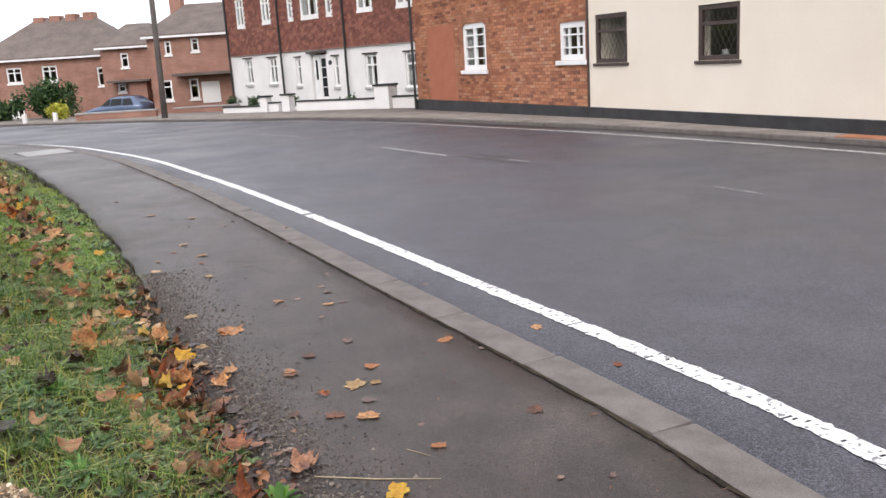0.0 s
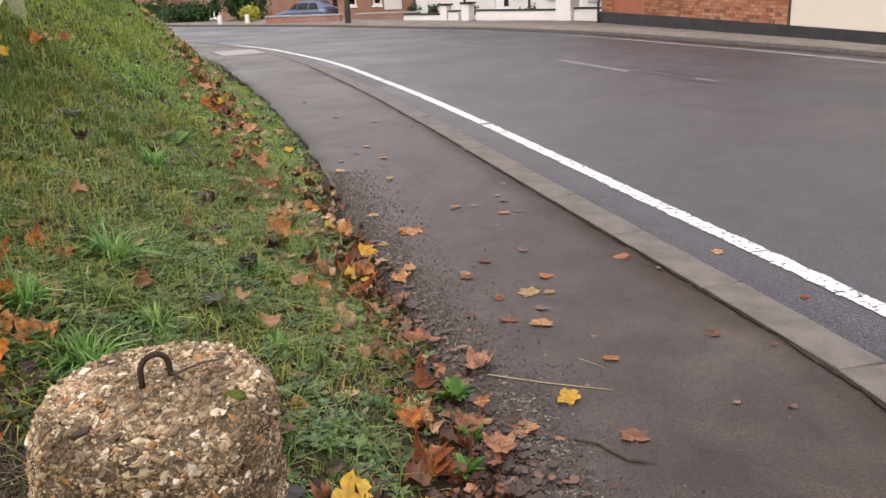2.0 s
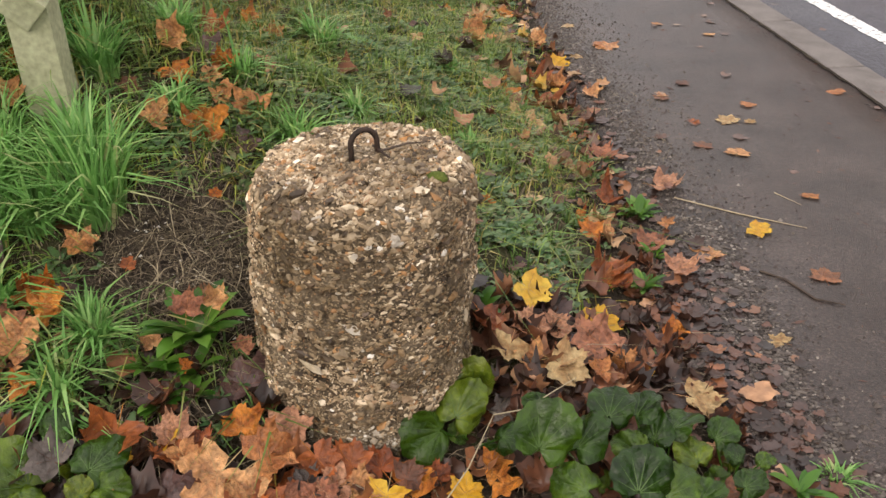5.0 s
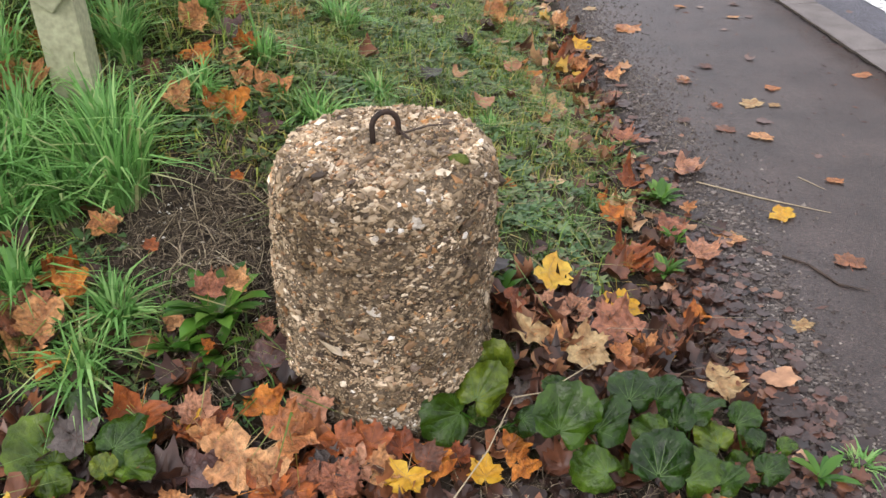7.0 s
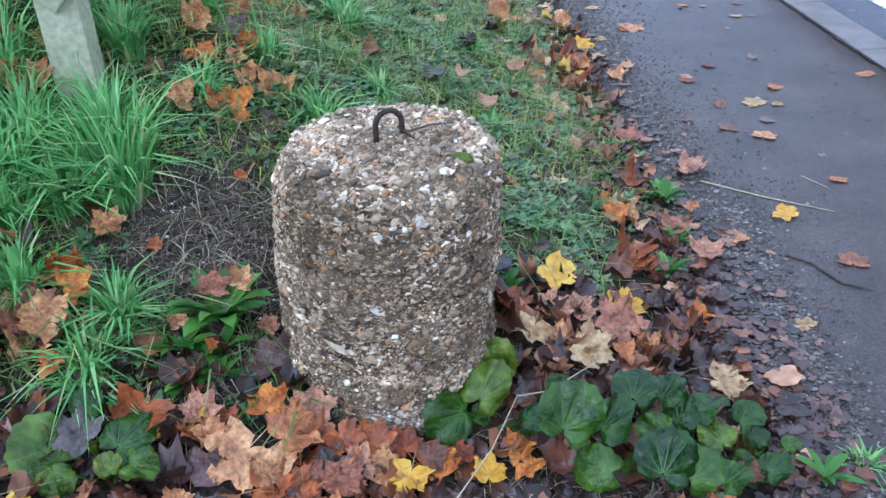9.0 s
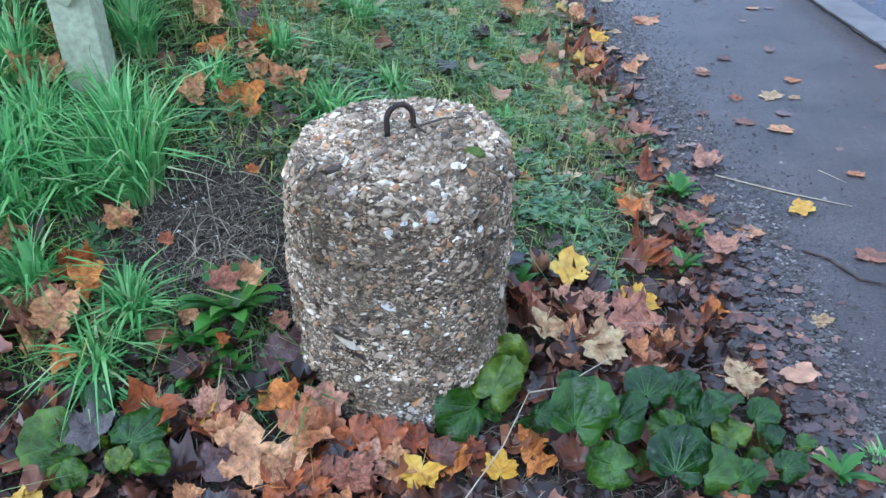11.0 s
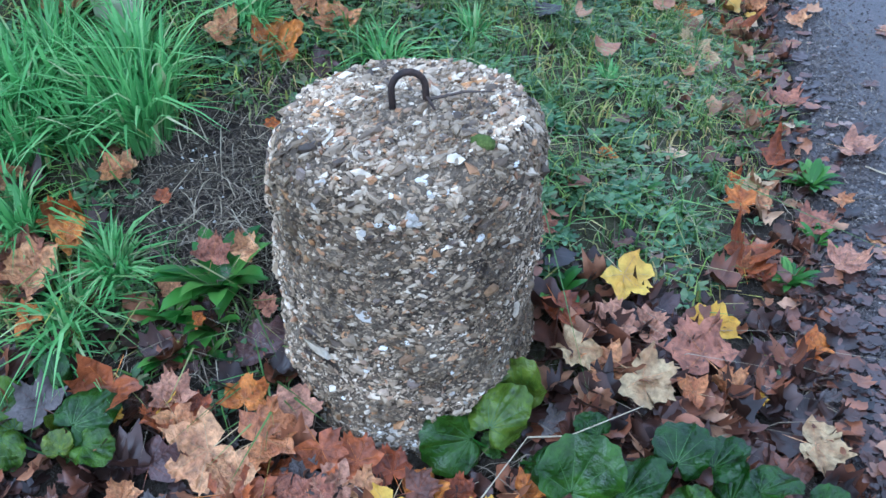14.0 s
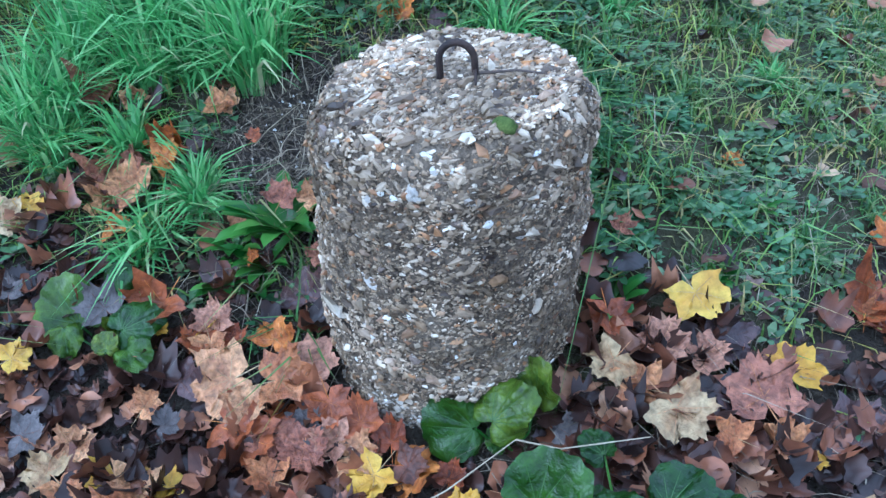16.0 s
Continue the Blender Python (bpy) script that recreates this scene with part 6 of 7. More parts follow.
BEHIND_BLOCK = [
    (-0.551, 0.343, 0.533, 7, 44, -36, 0.161, 4, 'orange'), (-0.634, 0.297, 0.562, 13, -38, 113, 0.111, 4, 'tan'), (-0.672, 0.486, 0.633, -44, 10, -132, 0.109, 3, 'orange'),
    (-0.722, 0.566, 0.686, -1, 42, -53, 0.111, 4, 'tan'), (-0.597, 0.524, 0.612, -30, 36, -90, 0.085, 3, 'tan'), (-0.574, 0.581, 0.620, 44, -13, 59, 0.086, 5, 'orange'),
    (-0.701, 0.790, 0.666, 25, 22, 31, 0.111, 5, 'rust'), (-0.635, 0.604, 0.659, 29, 16, 40, 0.095, 3, 'purple'), (-0.527, 0.718, 0.578, 16, 32, 4, 0.100, 3, 'pink'),
    (-0.685, 1.075, 0.612, 27, -26, 102, 0.113, 3, 'orange'), (-0.624, 1.060, 0.578, 4, 39, -24, 0.092, 3, 'tan'), (-0.466, 0.498, 0.530, 33, -22, 74, 0.144, 3, 'tan'),
    (-0.445, 0.373, 0.488, -12, 36, -67, 0.098, 3, 'purple')]
BY_THE_POST = [
    (-0.985, 0.291, 0.709, 44, 14, 34, 0.095, 4, 'orange'), (-0.968, 0.179, 0.641, 46, -10, 48, 0.138, 4, 'tan'), (-0.904, 0.228, 0.648, 14, 45, -36, 0.093, 4, 'tan'),
    (-0.950, 0.044, 0.538, -3, 44, -66, 0.096, 4, 'orange'), (-0.732, -0.298, 0.289, 32, -23, 73, 0.167, 3, 'pink'), (-0.693, -0.207, 0.328, 35, 21, 6, 0.123, 5, 'orange'),
    (-0.853, -0.188, 0.381, 23, 30, -18, 0.097, 4, 'tan'), (-0.555, 0.490, 0.574, -41, 12, -121, 0.084, 4, 'tan'), (-1.046, 0.246, 0.724, 46, 13, 32, 0.078, 4, 'tan'),
    (-0.751, 0.376, 0.620, 22, 28, -2, 0.073, 4, 'brown')]
EDGE_DRIFT = [
    (0.133, 1.743, 0.075, 28, -11, 72, 0.152, 4, 'cream'), (0.184, 1.701, 0.063, -22, 12, -92, 0.113, 3, 'cream'), (0.296, 1.919, -0.027, -9, 14, -78, 0.058, 3, 'cream'),
    (0.181, 2.891, -0.051, -8, 21, -87, 0.164, 2, 'yellow'), (0.013, 2.024, 0.100, -36, 13, -101, 0.141, 4, 'orange'), (0.117, 2.432, -0.010, 21, 4, 52, 0.164, 5, 'rust'),
    (0.178, 2.143, -0.012, -23, -1, -119, 0.168, 4, 'rust'), (0.202, 2.464, -0.034, -8, 14, -78, 0.126, 4, 'tan'), (0.379, 2.419, -0.045, 0, 10, -91, 0.148, 3, 'tan'),
    (0.342, 1.758, -0.027, -14, 5, -114, 0.107, 4, 'orange'), (0.330, 1.439, 0.012, -26, 13, -85, 0.098, 3, 'pink'), (0.030, 3.183, -0.027, -12, 11, -100, 0.145, 4, 'tan'),
    (-0.221, 2.513, 0.181, -14, 34, -57, 0.166, 4, 'tan')]
EDGE_LEAVES = [
    (0.459, 0.922, 0.007, 23, -12, 80, 0.138, 2, 'orange'), (0.506, 1.213, -0.019, 8, 13, -24, 0.125, 4, 'rust'), (0.413, 1.281, -0.013, -17, 10, -71, 0.128, 2, 'brown'),
    (0.511, 0.689, 0.001, 17, 12, 10, 0.142, 4, 'rust'), (0.695, 1.420, -0.042, 0, 4, -96, 0.164, 2, 'pink'), (0.632, 0.961, -0.047, -8, 8, -84, 0.135, 2, 'pink'),
    (0.732, 0.802, -0.038, 2, 3, -60, 0.137, 2, 'pink'), (0.696, 1.088, -0.028, -6, 12, -120, 0.080, 3, 'tan'), (0.688, 0.433, -0.037, -10, 9, -107, 0.097, 3, 'orange'),
    (0.555, 0.677, -0.018, -3, 12, -56, 0.106, 3, 'brown'), (0.460, 1.672, -0.043, -1, 12, -24, 0.142, 2, 'pink'), (0.424, 1.494, -0.029, -6, 9, -71, 0.113, 3, 'rust'),
    (0.157, 0.712, 0.197, 28, 18, 43, 0.044, 2, 'orange')]
BANK_FOOT = [
    (-0.614, 4.132, 0.216, -35, 15, -85, 0.236, 2, 'tan'), (-0.736, 4.216, 0.309, -20, 33, -61, 0.108, 2, 'cream'), (-0.460, 3.596, 0.182, 26, 22, 46, 0.157, 3, 'rust'),
    (-0.639, 5.673, 0.007, -11, 11, -96, 0.125, 1, 'yellow'), (-0.929, 5.370, 0.264, -42, 1, -97, 0.252, 3, 'tan'), (-1.051, 6.105, 0.241, 54, 13, 38, 0.081, 3, 'yellow'),
    (-1.148, 5.338, 0.451, -22, 40, -56, 0.163, 3, 'rust'), (-1.174, 5.225, 0.495, 47, 15, 43, 0.115, 3, 'orange'), (-1.064, 5.337, 0.384, -39, 9, -91, 0.190, 2, 'pink'),
    (-0.222, 3.742, -0.004, -22, 3, -108, 0.166, 2, 'orange'), (-0.375, 2.798, 0.245, 29, 15, 44, 0.077, 2, 'orange'), (-0.352, 4.005, 0.044, -34, 18, -85, 0.090, 2, 'tan')]
BANK_SIDE = [
    (-0.208, 2.578, 0.168, -21, 25, -67, 0.074, 3, 'tan'), (-0.323, 1.860, 0.364, -42, -4, -146, 0.066, 4, 'cream'), (-0.236, 2.324, 0.217, -28, 20, -77, 0.080, 2, 'tan'),
    (-0.871, 6.618, 0.007, -11, 9, -95, 0.141, 2, 'cream'), (-1.437, 8.526, 0.022, -10, 11, -75, 0.172, 2, 'cream'), (0.050, 3.125, -0.031, -13, 10, -101, 0.103, 2, 'tan'),
    (-0.228, 4.328, -0.020, -14, 11, -96, 0.088, 1, 'cream'), (-1.897, 3.501, 1.133, 37, 44, 1, 0.110, 3, 'yellow'), (-1.786, 3.373, 1.067, 55, 14, 39, 0.082, 3, 'yellow'),
    (-1.876, 4.012, 1.108, -18, 48, -65, 0.114, 3, 'orange'), (-1.845, 4.146, 1.091, 49, -1, 57, 0.102, 3, 'cream'), (-1.853, 4.394, 1.082, -12, 49, -46, 0.122, 3, 'rust')]
for row in PAVED:
    leaf(*row, up=0.006, tilt=4, flat=True)
for rows in (BESIDE_BLOCK, BELOW_WEEDS, TAN_PILE, BLOCK_FOOT, BY_THE_DOCK, FRONT_LEFT, LEFT_GRASS, BEHIND_BLOCK, BY_THE_POST, EDGE_DRIFT, EDGE_LEAVES, BANK_FOOT, BANK_SIDE):
    for x, y, z, rx, ry, rz, size, k, colour in rows:
        ob = new("maple_leaf", LEAF_MESH[colour, k])
        ob.matrix_world = pose(x, y, z, rx, ry, rz) @ Matrix.Diagonal((size, size, size, 1))
        place = "beside the concrete block" if math.hypot(x, y) < 0.55 else "in the verge grass"
        tagged(ob, f"fallen {LEAF_WORDS[colour]} maple leaf lying {place}", "leaf", "fallen leaves")
kinds = ["brown"] * 4 + ["rust"] * 3 + ["tan"] * 7 + ["orange"] * 4 + ["yellow"] + ["cream"]
dull = ["brown"] * 7 + ["rust"] * 3 + ["tan"] * 2 + ["yellow"]
pale = ["tan"] * 6 + ["orange"] * 3 + ["yellow"] * 2 + ["cream"] * 3 + ["rust"]
for k in range(110):
    zone = (0, 2, 1, 2, 0, 2, 0, 3, 2)[k % 9]
    if zone == 0:
        x, y = leaf_rnd.gauss(-0.05, 0.36), leaf_rnd.gauss(-0.62, 0.17)
    elif zone == 1:
        y = leaf_rnd.uniform(-0.4, 2.8)
        x = float(np.interp(y, EDGE[:, 1], EDGE[:, 0])) - abs(leaf_rnd.gauss(0.06, 0.16))
    else:
        y = leaf_rnd.uniform(2.6, 9.0)
        x = float(np.interp(y, EDGE[:, 1], EDGE[:, 0])) - leaf_rnd.gauss(0.24 + 0.085 * y, 0.12)
    if zone == 3:                             # flat wet leaves on the footway
        y = leaf_rnd.uniform(1.6, 9.0)
        x = float(np.interp(y, EDGE[:, 1], EDGE[:, 0])) + abs(leaf_rnd.gauss(0.15, 0.45)) + 0.08
        leaf(x, y, leaf_rnd.choice(("tan", "tan", "rust", "cream")), leaf_rnd.uniform(0.06, 0.11), up=0.006, tilt=3, flat=True)
    elif off_block(x, y):
        leaf(x, y, leaf_rnd.choice(pale if zone == 2 else dull if zone == 1 or x < -0.33 or x > 0.5 or y < -0.58 else kinds), leaf_rnd.uniform(0.065, 0.125), up=(0.05 if zone == 2 else 0.02) + 0.03 * leaf_rnd.random(), tilt=14)


def litter(name, points, size, seed, lift, label, tilt=0.28, material=None):
    """Wet trodden leaves, too many to count."""
    g = np.random.default_rng(seed)
    forms = [maple(300 + k, c, True) for k, c in enumerate((0.10, 0.25, 0.5, 0.15, 0.8, 0.35))]
    V, F, at = [], [], 0
    for p in points:
        v, f = forms[g.integers(6)]
        k = tilt if inland(p[0], p[1]) > 0 else 0.06
        m = Euler((g.normal(0, k), g.normal(0, k), g.uniform(0, math.tau))).to_matrix()
        s = size * g.uniform(0.5, 1.25)
        low = 1.0 if inland(p[0], p[1]) > 0 else 0.3          # trodden flat on the tarmac
        V.append((v * (s, s, s * low)) @ np.array(m).T + p + (0, 0, lift * g.uniform(0.3, 1.5)))
        F += [tuple(i + at for i in q) for q in f]
        at += len(v)
    return tagged(raw(name, np.concatenate(V).tolist(), F, material or M_LITTER, smooth=True), label, "leaf litter", kind="stuff")


def near_edge(n, y0, y1, mean, dev, seed):
    g = np.random.default_rng(seed)
    y = g.uniform(y0, y1, n)
    x = np.interp(y, EDGE[:, 1], EDGE[:, 0]) - g.normal(mean, dev, n)
    z = np.where(inland(x, y) > 0, verge_z(x, y), path_z(y))
    ok = off_block(x, y)
    return np.stack([x, y, z], 1)[ok]


def drift(n, y0, y1, seed):
    """Leaves blown together along the foot of the bank, further from the footway as the verge widens."""
    g = np.random.default_rng(seed)
    y = g.uniform(y0, y1, n)
    x = np.interp(y, EDGE[:, 1], EDGE[:, 0]) - g.normal(0.24 + 0.085 * np.minimum(y, 9), 0.10 + 0.012 * y, n)
    return np.stack([x, y, np.where(inland(x, y) > 0, verge_z(x, y), path_z(y))], 1)


def heap(n, cx, cy, dx, dy, seed):
    g = np.random.default_rng(seed)
    x, y = g.normal(cx, dx, n), g.normal(cy, dy, n)
    z = np.where(inland(x, y) > 0, verge_z(x, y), path_z(y))
    ok = off_block(x, y)
    return np.stack([x, y, z], 1)[ok]


litter("edge_litter", np.vstack([near_edge(260, -1.0, 0.8, 0.06, 0.10, 71), near_edge(170, 0.8, 3.2, 0.07, 0.08, 70)]), 0.075, 72, 0.014, "sodden brown leaf litter along the footway edge")
litter("bank_foot_litter", drift(520, 2.2, 17, 73), 0.115, 74, 0.03, "drift of dry fallen leaves along the foot of the bank", 0.28, M_DRY_LITTER)
litter("heaped_litter", np.vstack([heap(480, -0.05, -0.66, 0.36, 0.20, 75), heap(300, 0.44, 0.08, 0.19, 0.19, 76), heap(45, -0.70, -0.48, 0.16, 0.12, 77)]), 0.095, 78, 0.022, "heap of wet brown leaves round the concrete block")
litter("path_side_leaves", near_edge(170, 0.8, 5.0, 0.20, 0.12, 91), 0.095, 92, 0.022, "dry yellow and tan leaves lying in the grass beside the footway", 0.14, M_DRY_LITTER)
litter("verge_litter", near_edge(150, 0.9, 9.0, 0.75, 0.38, 81), 0.085, 82, 0.045, "dead leaves caught in the verge grass")
litter("sodden_litter", np.vstack([near_edge(900, -0.7, 1.0, -0.05, 0.075, 83), near_edge(70, 1.1, 3.0, -0.02, 0.05, 84), heap(260, -0.56, -0.60, 0.18, 0.15, 85), heap(600, -0.15, -0.72, 0.45, 0.22, 88), heap(200, 0.55, -0.25, 0.22, 0.16, 86)]), 0.046, 87, 0.008, "blackened sodden leaf litter at the footway edge", 0.2, M_WET_LITTER)
litter("scattered_litter", heap(60, 0.7, 5.0, 0.6, 2.6, 79), 0.07, 80, 0.004, "scattered dead leaves trodden into the footway", 0.05, M_PATH_LEAF)

# grit worn out of the footway's edge
g = np.random.default_rng(90)
y = g.uniform(-1.2, 5.0, 24000)
x = np.interp(y, EDGE[:, 1], EDGE[:, 0]) + g.gamma(2.0, 0.080, 24000) - 0.06
V, F = [], []
for k in range(24000):
    s = 0.0038 * math.exp(g.normal(0, 0.45))
    zz = float(path_z(y[k])) if inland(x[k], y[k]) <= 0 else float(verge_z(x[k], y[k]))
    a = g.uniform(0, math.tau)
    q = np.array([(1, 0, 0), (-0.4, 0.9, 0), (-0.6, -0.8, 0), (0.1, 0.1, 0.9)]) * s
    c, d = math.cos(a), math.sin(a)
    V.append(q @ np.array([[c, d, 0], [-d, c, 0], [0, 0, 1]]) + (x[k], y[k], zz))
    F += [(4 * k, 4 * k + 1, 4 * k + 3), (4 * k + 1, 4 * k + 2, 4 * k + 3), (4 * k + 2, 4 * k, 4 * k + 3)]
tagged(raw("grit", np.concatenate(V).tolist(), F, M_GRIT), "loose grey grit along the worn footway edge", "grit", kind="stuff")


# rounded stones washed out along the footway's edge
V, F = [], []
for k in range(6500):
    y = g.uniform(-0.6, 1.2) if k < 5000 else g.uniform(1.2, 3.4)
    x = float(np.interp(y, EDGE[:, 1], EDGE[:, 0])) + (g.normal(0.18, 0.045) if k < 5000 else g.normal(0.11, 0.05))
    s = 0.0040 * math.exp(g.normal(0, 0.35))
    z = float(path_z(y)) if inland(x, y) <= 0 else rest_z(x, y)
    F += (ICO_F + len(V)).tolist()
    V += (ICO_V * g.uniform(0.75, 1.2, (len(ICO_V), 1)) * (s * g.uniform(0.8, 1.5), s * g.uniform(0.7, 1.1), s * 0.6) + (x, y, z + 0.001)).tolist()
tagged(raw("washed_gravel", V, F, M_GRIT), "band of small grey stones along the footway edge", "gravel", kind="stuff")

# dark crumbs and scraps trodden over the footway, thicker along the kerb
V, F = [], []
for k in range(2600):
    y = g.uniform(-1.5, 7.0)
    e, c = (float(np.interp(y, q[:, 1], q[:, 0])) for q in (EDGE, KERB))
    x = g.uniform(e + 0.1, c) if k % 3 else c - abs(g.normal(0, 0.05)) - 0.005
    s, a = 0.0032 * math.exp(g.normal(0, 0.5)), g.uniform(0, math.tau)
    u = np.array([math.cos(a), math.sin(a), 0]) * s * g.uniform(1.0, 2.6)
    w = np.array([-math.sin(a), math.cos(a), 0]) * s * 0.6
    o, i = np.array([x, y, float(path_z(y)) + 0.001]), len(V)
    V += [tuple(o - u), tuple(o + w), tuple(o + u), tuple(o - w), tuple(o + (0, 0, s * 0.4))]
    F += [(i + 1, i, i + 4), (i + 2, i + 1, i + 4), (i + 3, i + 2, i + 4), (i, i + 3, i + 4)]
tagged(raw("footway_crumbs", V, F, M_WET_LITTER), "dark crumbs of soil and leaf trodden over the footway", "debris", kind="stuff")

# crumbs of soil and chalk on the bare patch beside the block
V, F = [], []
for k in range(2600):
    x, y = g.normal(-0.44, 0.12), g.normal(0.0, 0.13)
    s = min(0.006, 0.0032 * math.exp(g.normal(0, 0.45)))
    if not off_block(x, y):
        continue
    i = len(V)
    V += (np.array([(1, 0, 0), (-0.4, 0.9, 0), (-0.6, -0.8, 0), (0.1, 0.1, 0.9)]) * s * g.uniform(0.7, 1.3, (4, 1)) + (x, y, rest_z(x, y))).tolist()
    F += [(i, i + 1, i + 3), (i + 1, i + 2, i + 3), (i + 2, i, i + 3)]
tagged(raw("soil_crumbs", V, F, M_CRUMB), "crumbs of dark soil and pale chalk beside the block", "soil", kind="stuff")


# ---- broad-leaved plants ----
def round_leaf(seed, n=72):
    """A rounded, notched leaf: scalloped rim, sunken ribs and swollen panels between them, cupped or folded."""
    g = np.random.default_rng(seed)
    fold, wave, ph = g.uniform(-0.05, 0.55), g.uniform(0.03, 0.09), g.uniform(0, math.tau)
    long, cup, ribs = g.uniform(0.95, 1.18), g.uniform(-0.75, 0.25), (0, 0.62, -0.62, 1.22, -1.22, 1.85, -1.85)

    def at(a, f):
        w = (a + math.pi) % math.tau - math.pi
        notch = 1 - 0.55 * math.exp(-((abs(w) - math.pi) / 0.30) ** 2)
        r = 0.5 * f * notch * (1 + (0.030 * math.cos(14 * a) * (1 + 0.5 * math.sin(5 * a + ph)) if f > 0.98 else 0) + 0.05 * math.sin(3 * a + ph))
        x, y = r * math.sin(a) * 0.92, (r * math.cos(a)) * long - 0.26 * (1 - f)
        near = min(abs(w - q) for q in ribs)
        puff = 0.011 * (1 - math.exp(-(near / 0.16) ** 2)) * math.sin(min(1.0, f * 1.05) * math.pi * 0.75)
        return x, y, fold * abs(x) + cup * f * f * 0.3 + 0.09 * f * f * math.sin(2 * a + ph) + wave * f * f * math.cos(5 * a + ph) + puff - 0.25 * max(0.0, f - 0.8) * (1 + math.sin(4 * a + ph))

    V, F = [(0, -0.26, 0.0)], []
    steps = (0.2, 0.4, 0.6, 0.78, 0.91, 1.0)
    for f in steps:
        V += [at(k * math.tau / n, f) for k in range(n)]
    F += [(0, 1 + (k + 1) % n, 1 + k) for k in range(n)]
    for s in range(len(steps) - 1):
        o = 1 + s * n
        F += [(o + k, o + (k + 1) % n, o + n + (k + 1) % n, o + n + k) for k in range(n)]
    body = len(F)
    for ang in ribs:
        a = ang % math.tau
        row = [np.array(at(a, f)) for f in (0.05, 0.35, 0.6, 0.80)]
        for q, w in zip(row, (0.009, 0.006, 0.004, 0.0015)):
            side = np.array([math.cos(a), -math.sin(a), 0]) * w
            V += [tuple(q - side + (0, 0, 0.006)), tuple(q + side + (0, 0, 0.006))]
        o = len(V) - 8
        F += [(o + 2 * k, o + 2 * k + 1, o + 2 * k + 3, o + 2 * k + 2) for k in range(3)]
    me = bpy.data.meshes.new("leaf")
    me.from_pydata(V, [], F)
    me.materials.append(M_BROAD)
    me.materials.append(M_LEAF_RIB)
    for poly in me.polygons[body:]:
        poly.material_index = 1
    me.shade_smooth()
    return me


ROUND = [round_leaf(k) for k in range(9)]


def broad_plant(x, y, leaves, label):
    z = rest_z(x, y)
    root = thing("broad_leaved_plant", pose(x, y, z), label, "plant", "broad-leaved plants")
    for k, (lx, ly, up, size, rx, ry, rz) in enumerate(leaves):
        ob = new("leaf", ROUND[k % 9])
        ob.parent = root
        ob.matrix_world = pose(lx, ly, rest_z(lx, ly) + up, rx, ry, rz) @ Matrix.Diagonal((size, size, size, 1))
        tip = ob.matrix_world @ Vector((0, -0.26, -0.01)) - Vector((x, y, z))
        part("stalk", tube([(0.01 * (k % 7) - 0.03, 0, -0.02), (tip.x * 0.5, tip.y * 0.5, tip.z * 0.35), tuple(tip)], 0.0024, 5), M_DOCK, root)
    return root


def clump(x, y, placed, extra, spread, label, seed, low=0.01):
    """The named leaves, and smaller ones that fill the clump under them."""
    g = random.Random(seed)
    rows = [(lx, ly, z - rest_z(lx, ly), size * 0.87, rx + g.gauss(9, 10), ry + g.gauss(0, 16), rz) for lx, ly, z, rx, ry, rz, size in placed]
    for k in range(extra):
        a, r = g.uniform(0, math.tau), spread * math.sqrt(g.random())
        rows.append((x + r * math.cos(a), y + r * math.sin(a) * 0.75, g.uniform(0.01, 0.045), g.uniform(0.05, 0.085), g.uniform(20, 80), g.gauss(0, 20), g.uniform(-90, 90)))
    return broad_plant(x, y, rows, label)


ROUND_BY_FOOT = [(0.236, -0.072, 0.150, 43, 10, 7, 0.125), (0.226, -0.148, 0.130, 36, 24, -9, 0.128), (0.160, -0.204, 0.085, -7, -40, 126, 0.152), (0.337, -0.185, 0.100, 7, 25, -69, 0.096)]
ROUND_MIDDLE = [(0.411, -0.243, 0.170, 37, -1, 7, 0.169), (0.489, -0.211, 0.140, 25, 18, -32, 0.120), (0.539, -0.091, 0.130, 30, 1, -7, 0.127), (0.477, -0.302, 0.090, 7, -19, 76, 0.117), (0.607, -0.250, 0.090, 33, 2, -7, 0.152), (0.584, -0.183, 0.100, 15, -21, 50, 0.093), (0.377, -0.083, 0.100, 22, -32, 67, 0.075)]
ROUND_RIGHT = [(0.605, -0.076, 0.120, 25, 17, -33, 0.109), (0.630, -0.121, 0.100, 26, 9, -13, 0.101), (0.688, -0.083, 0.100, 11, 23, -51, 0.114), (0.673, -0.259, 0.080, 17, 16, -33, 0.117), (0.740, -0.249, 0.060, 8, 17, -54, 0.089), (0.712, -0.143, 0.070, 19, -8, 35, 0.100)]
ROUND_EDGE = [(0.782, -0.039, 0.045, 22, 12, -24, 0.093), (0.833, -0.169, 0.030, 17, 16, -44, 0.081), (0.869, -0.095, 0.030, 20, 10, -57, 0.054), (0.813, -0.089, 0.030, 18, -9, 33, 0.060)]
ROUND_LEFT = [(-0.564, -0.554, 0.185, 37, -21, 75, 0.164), (-0.418, -0.491, 0.185, 20, 33, -15, 0.116), (-0.431, -0.550, 0.165, 38, -1, 46, 0.065), (-0.511, -0.466, 0.225, 41, 6, 40, 0.084), (-0.386, -0.521, 0.145, -20, 27, -88, 0.094), (-0.512, -0.595, 0.165, -35, 1, -121, 0.086)]
clump(0.25, -0.13, ROUND_BY_FOOT, 2, 0.06, "few round green leaves against the block's foot", 2)
clump(0.50, -0.15, ROUND_MIDDLE, 4, 0.11, "clump of glossy round dark green leaves in front of the block", 1)
clump(0.66, -0.15, ROUND_RIGHT, 4, 0.10, "clump of upright scalloped round green leaves", 5)
clump(0.81, -0.08, ROUND_EDGE, 4, 0.08, "low round-leaved plant at the footway edge", 3)
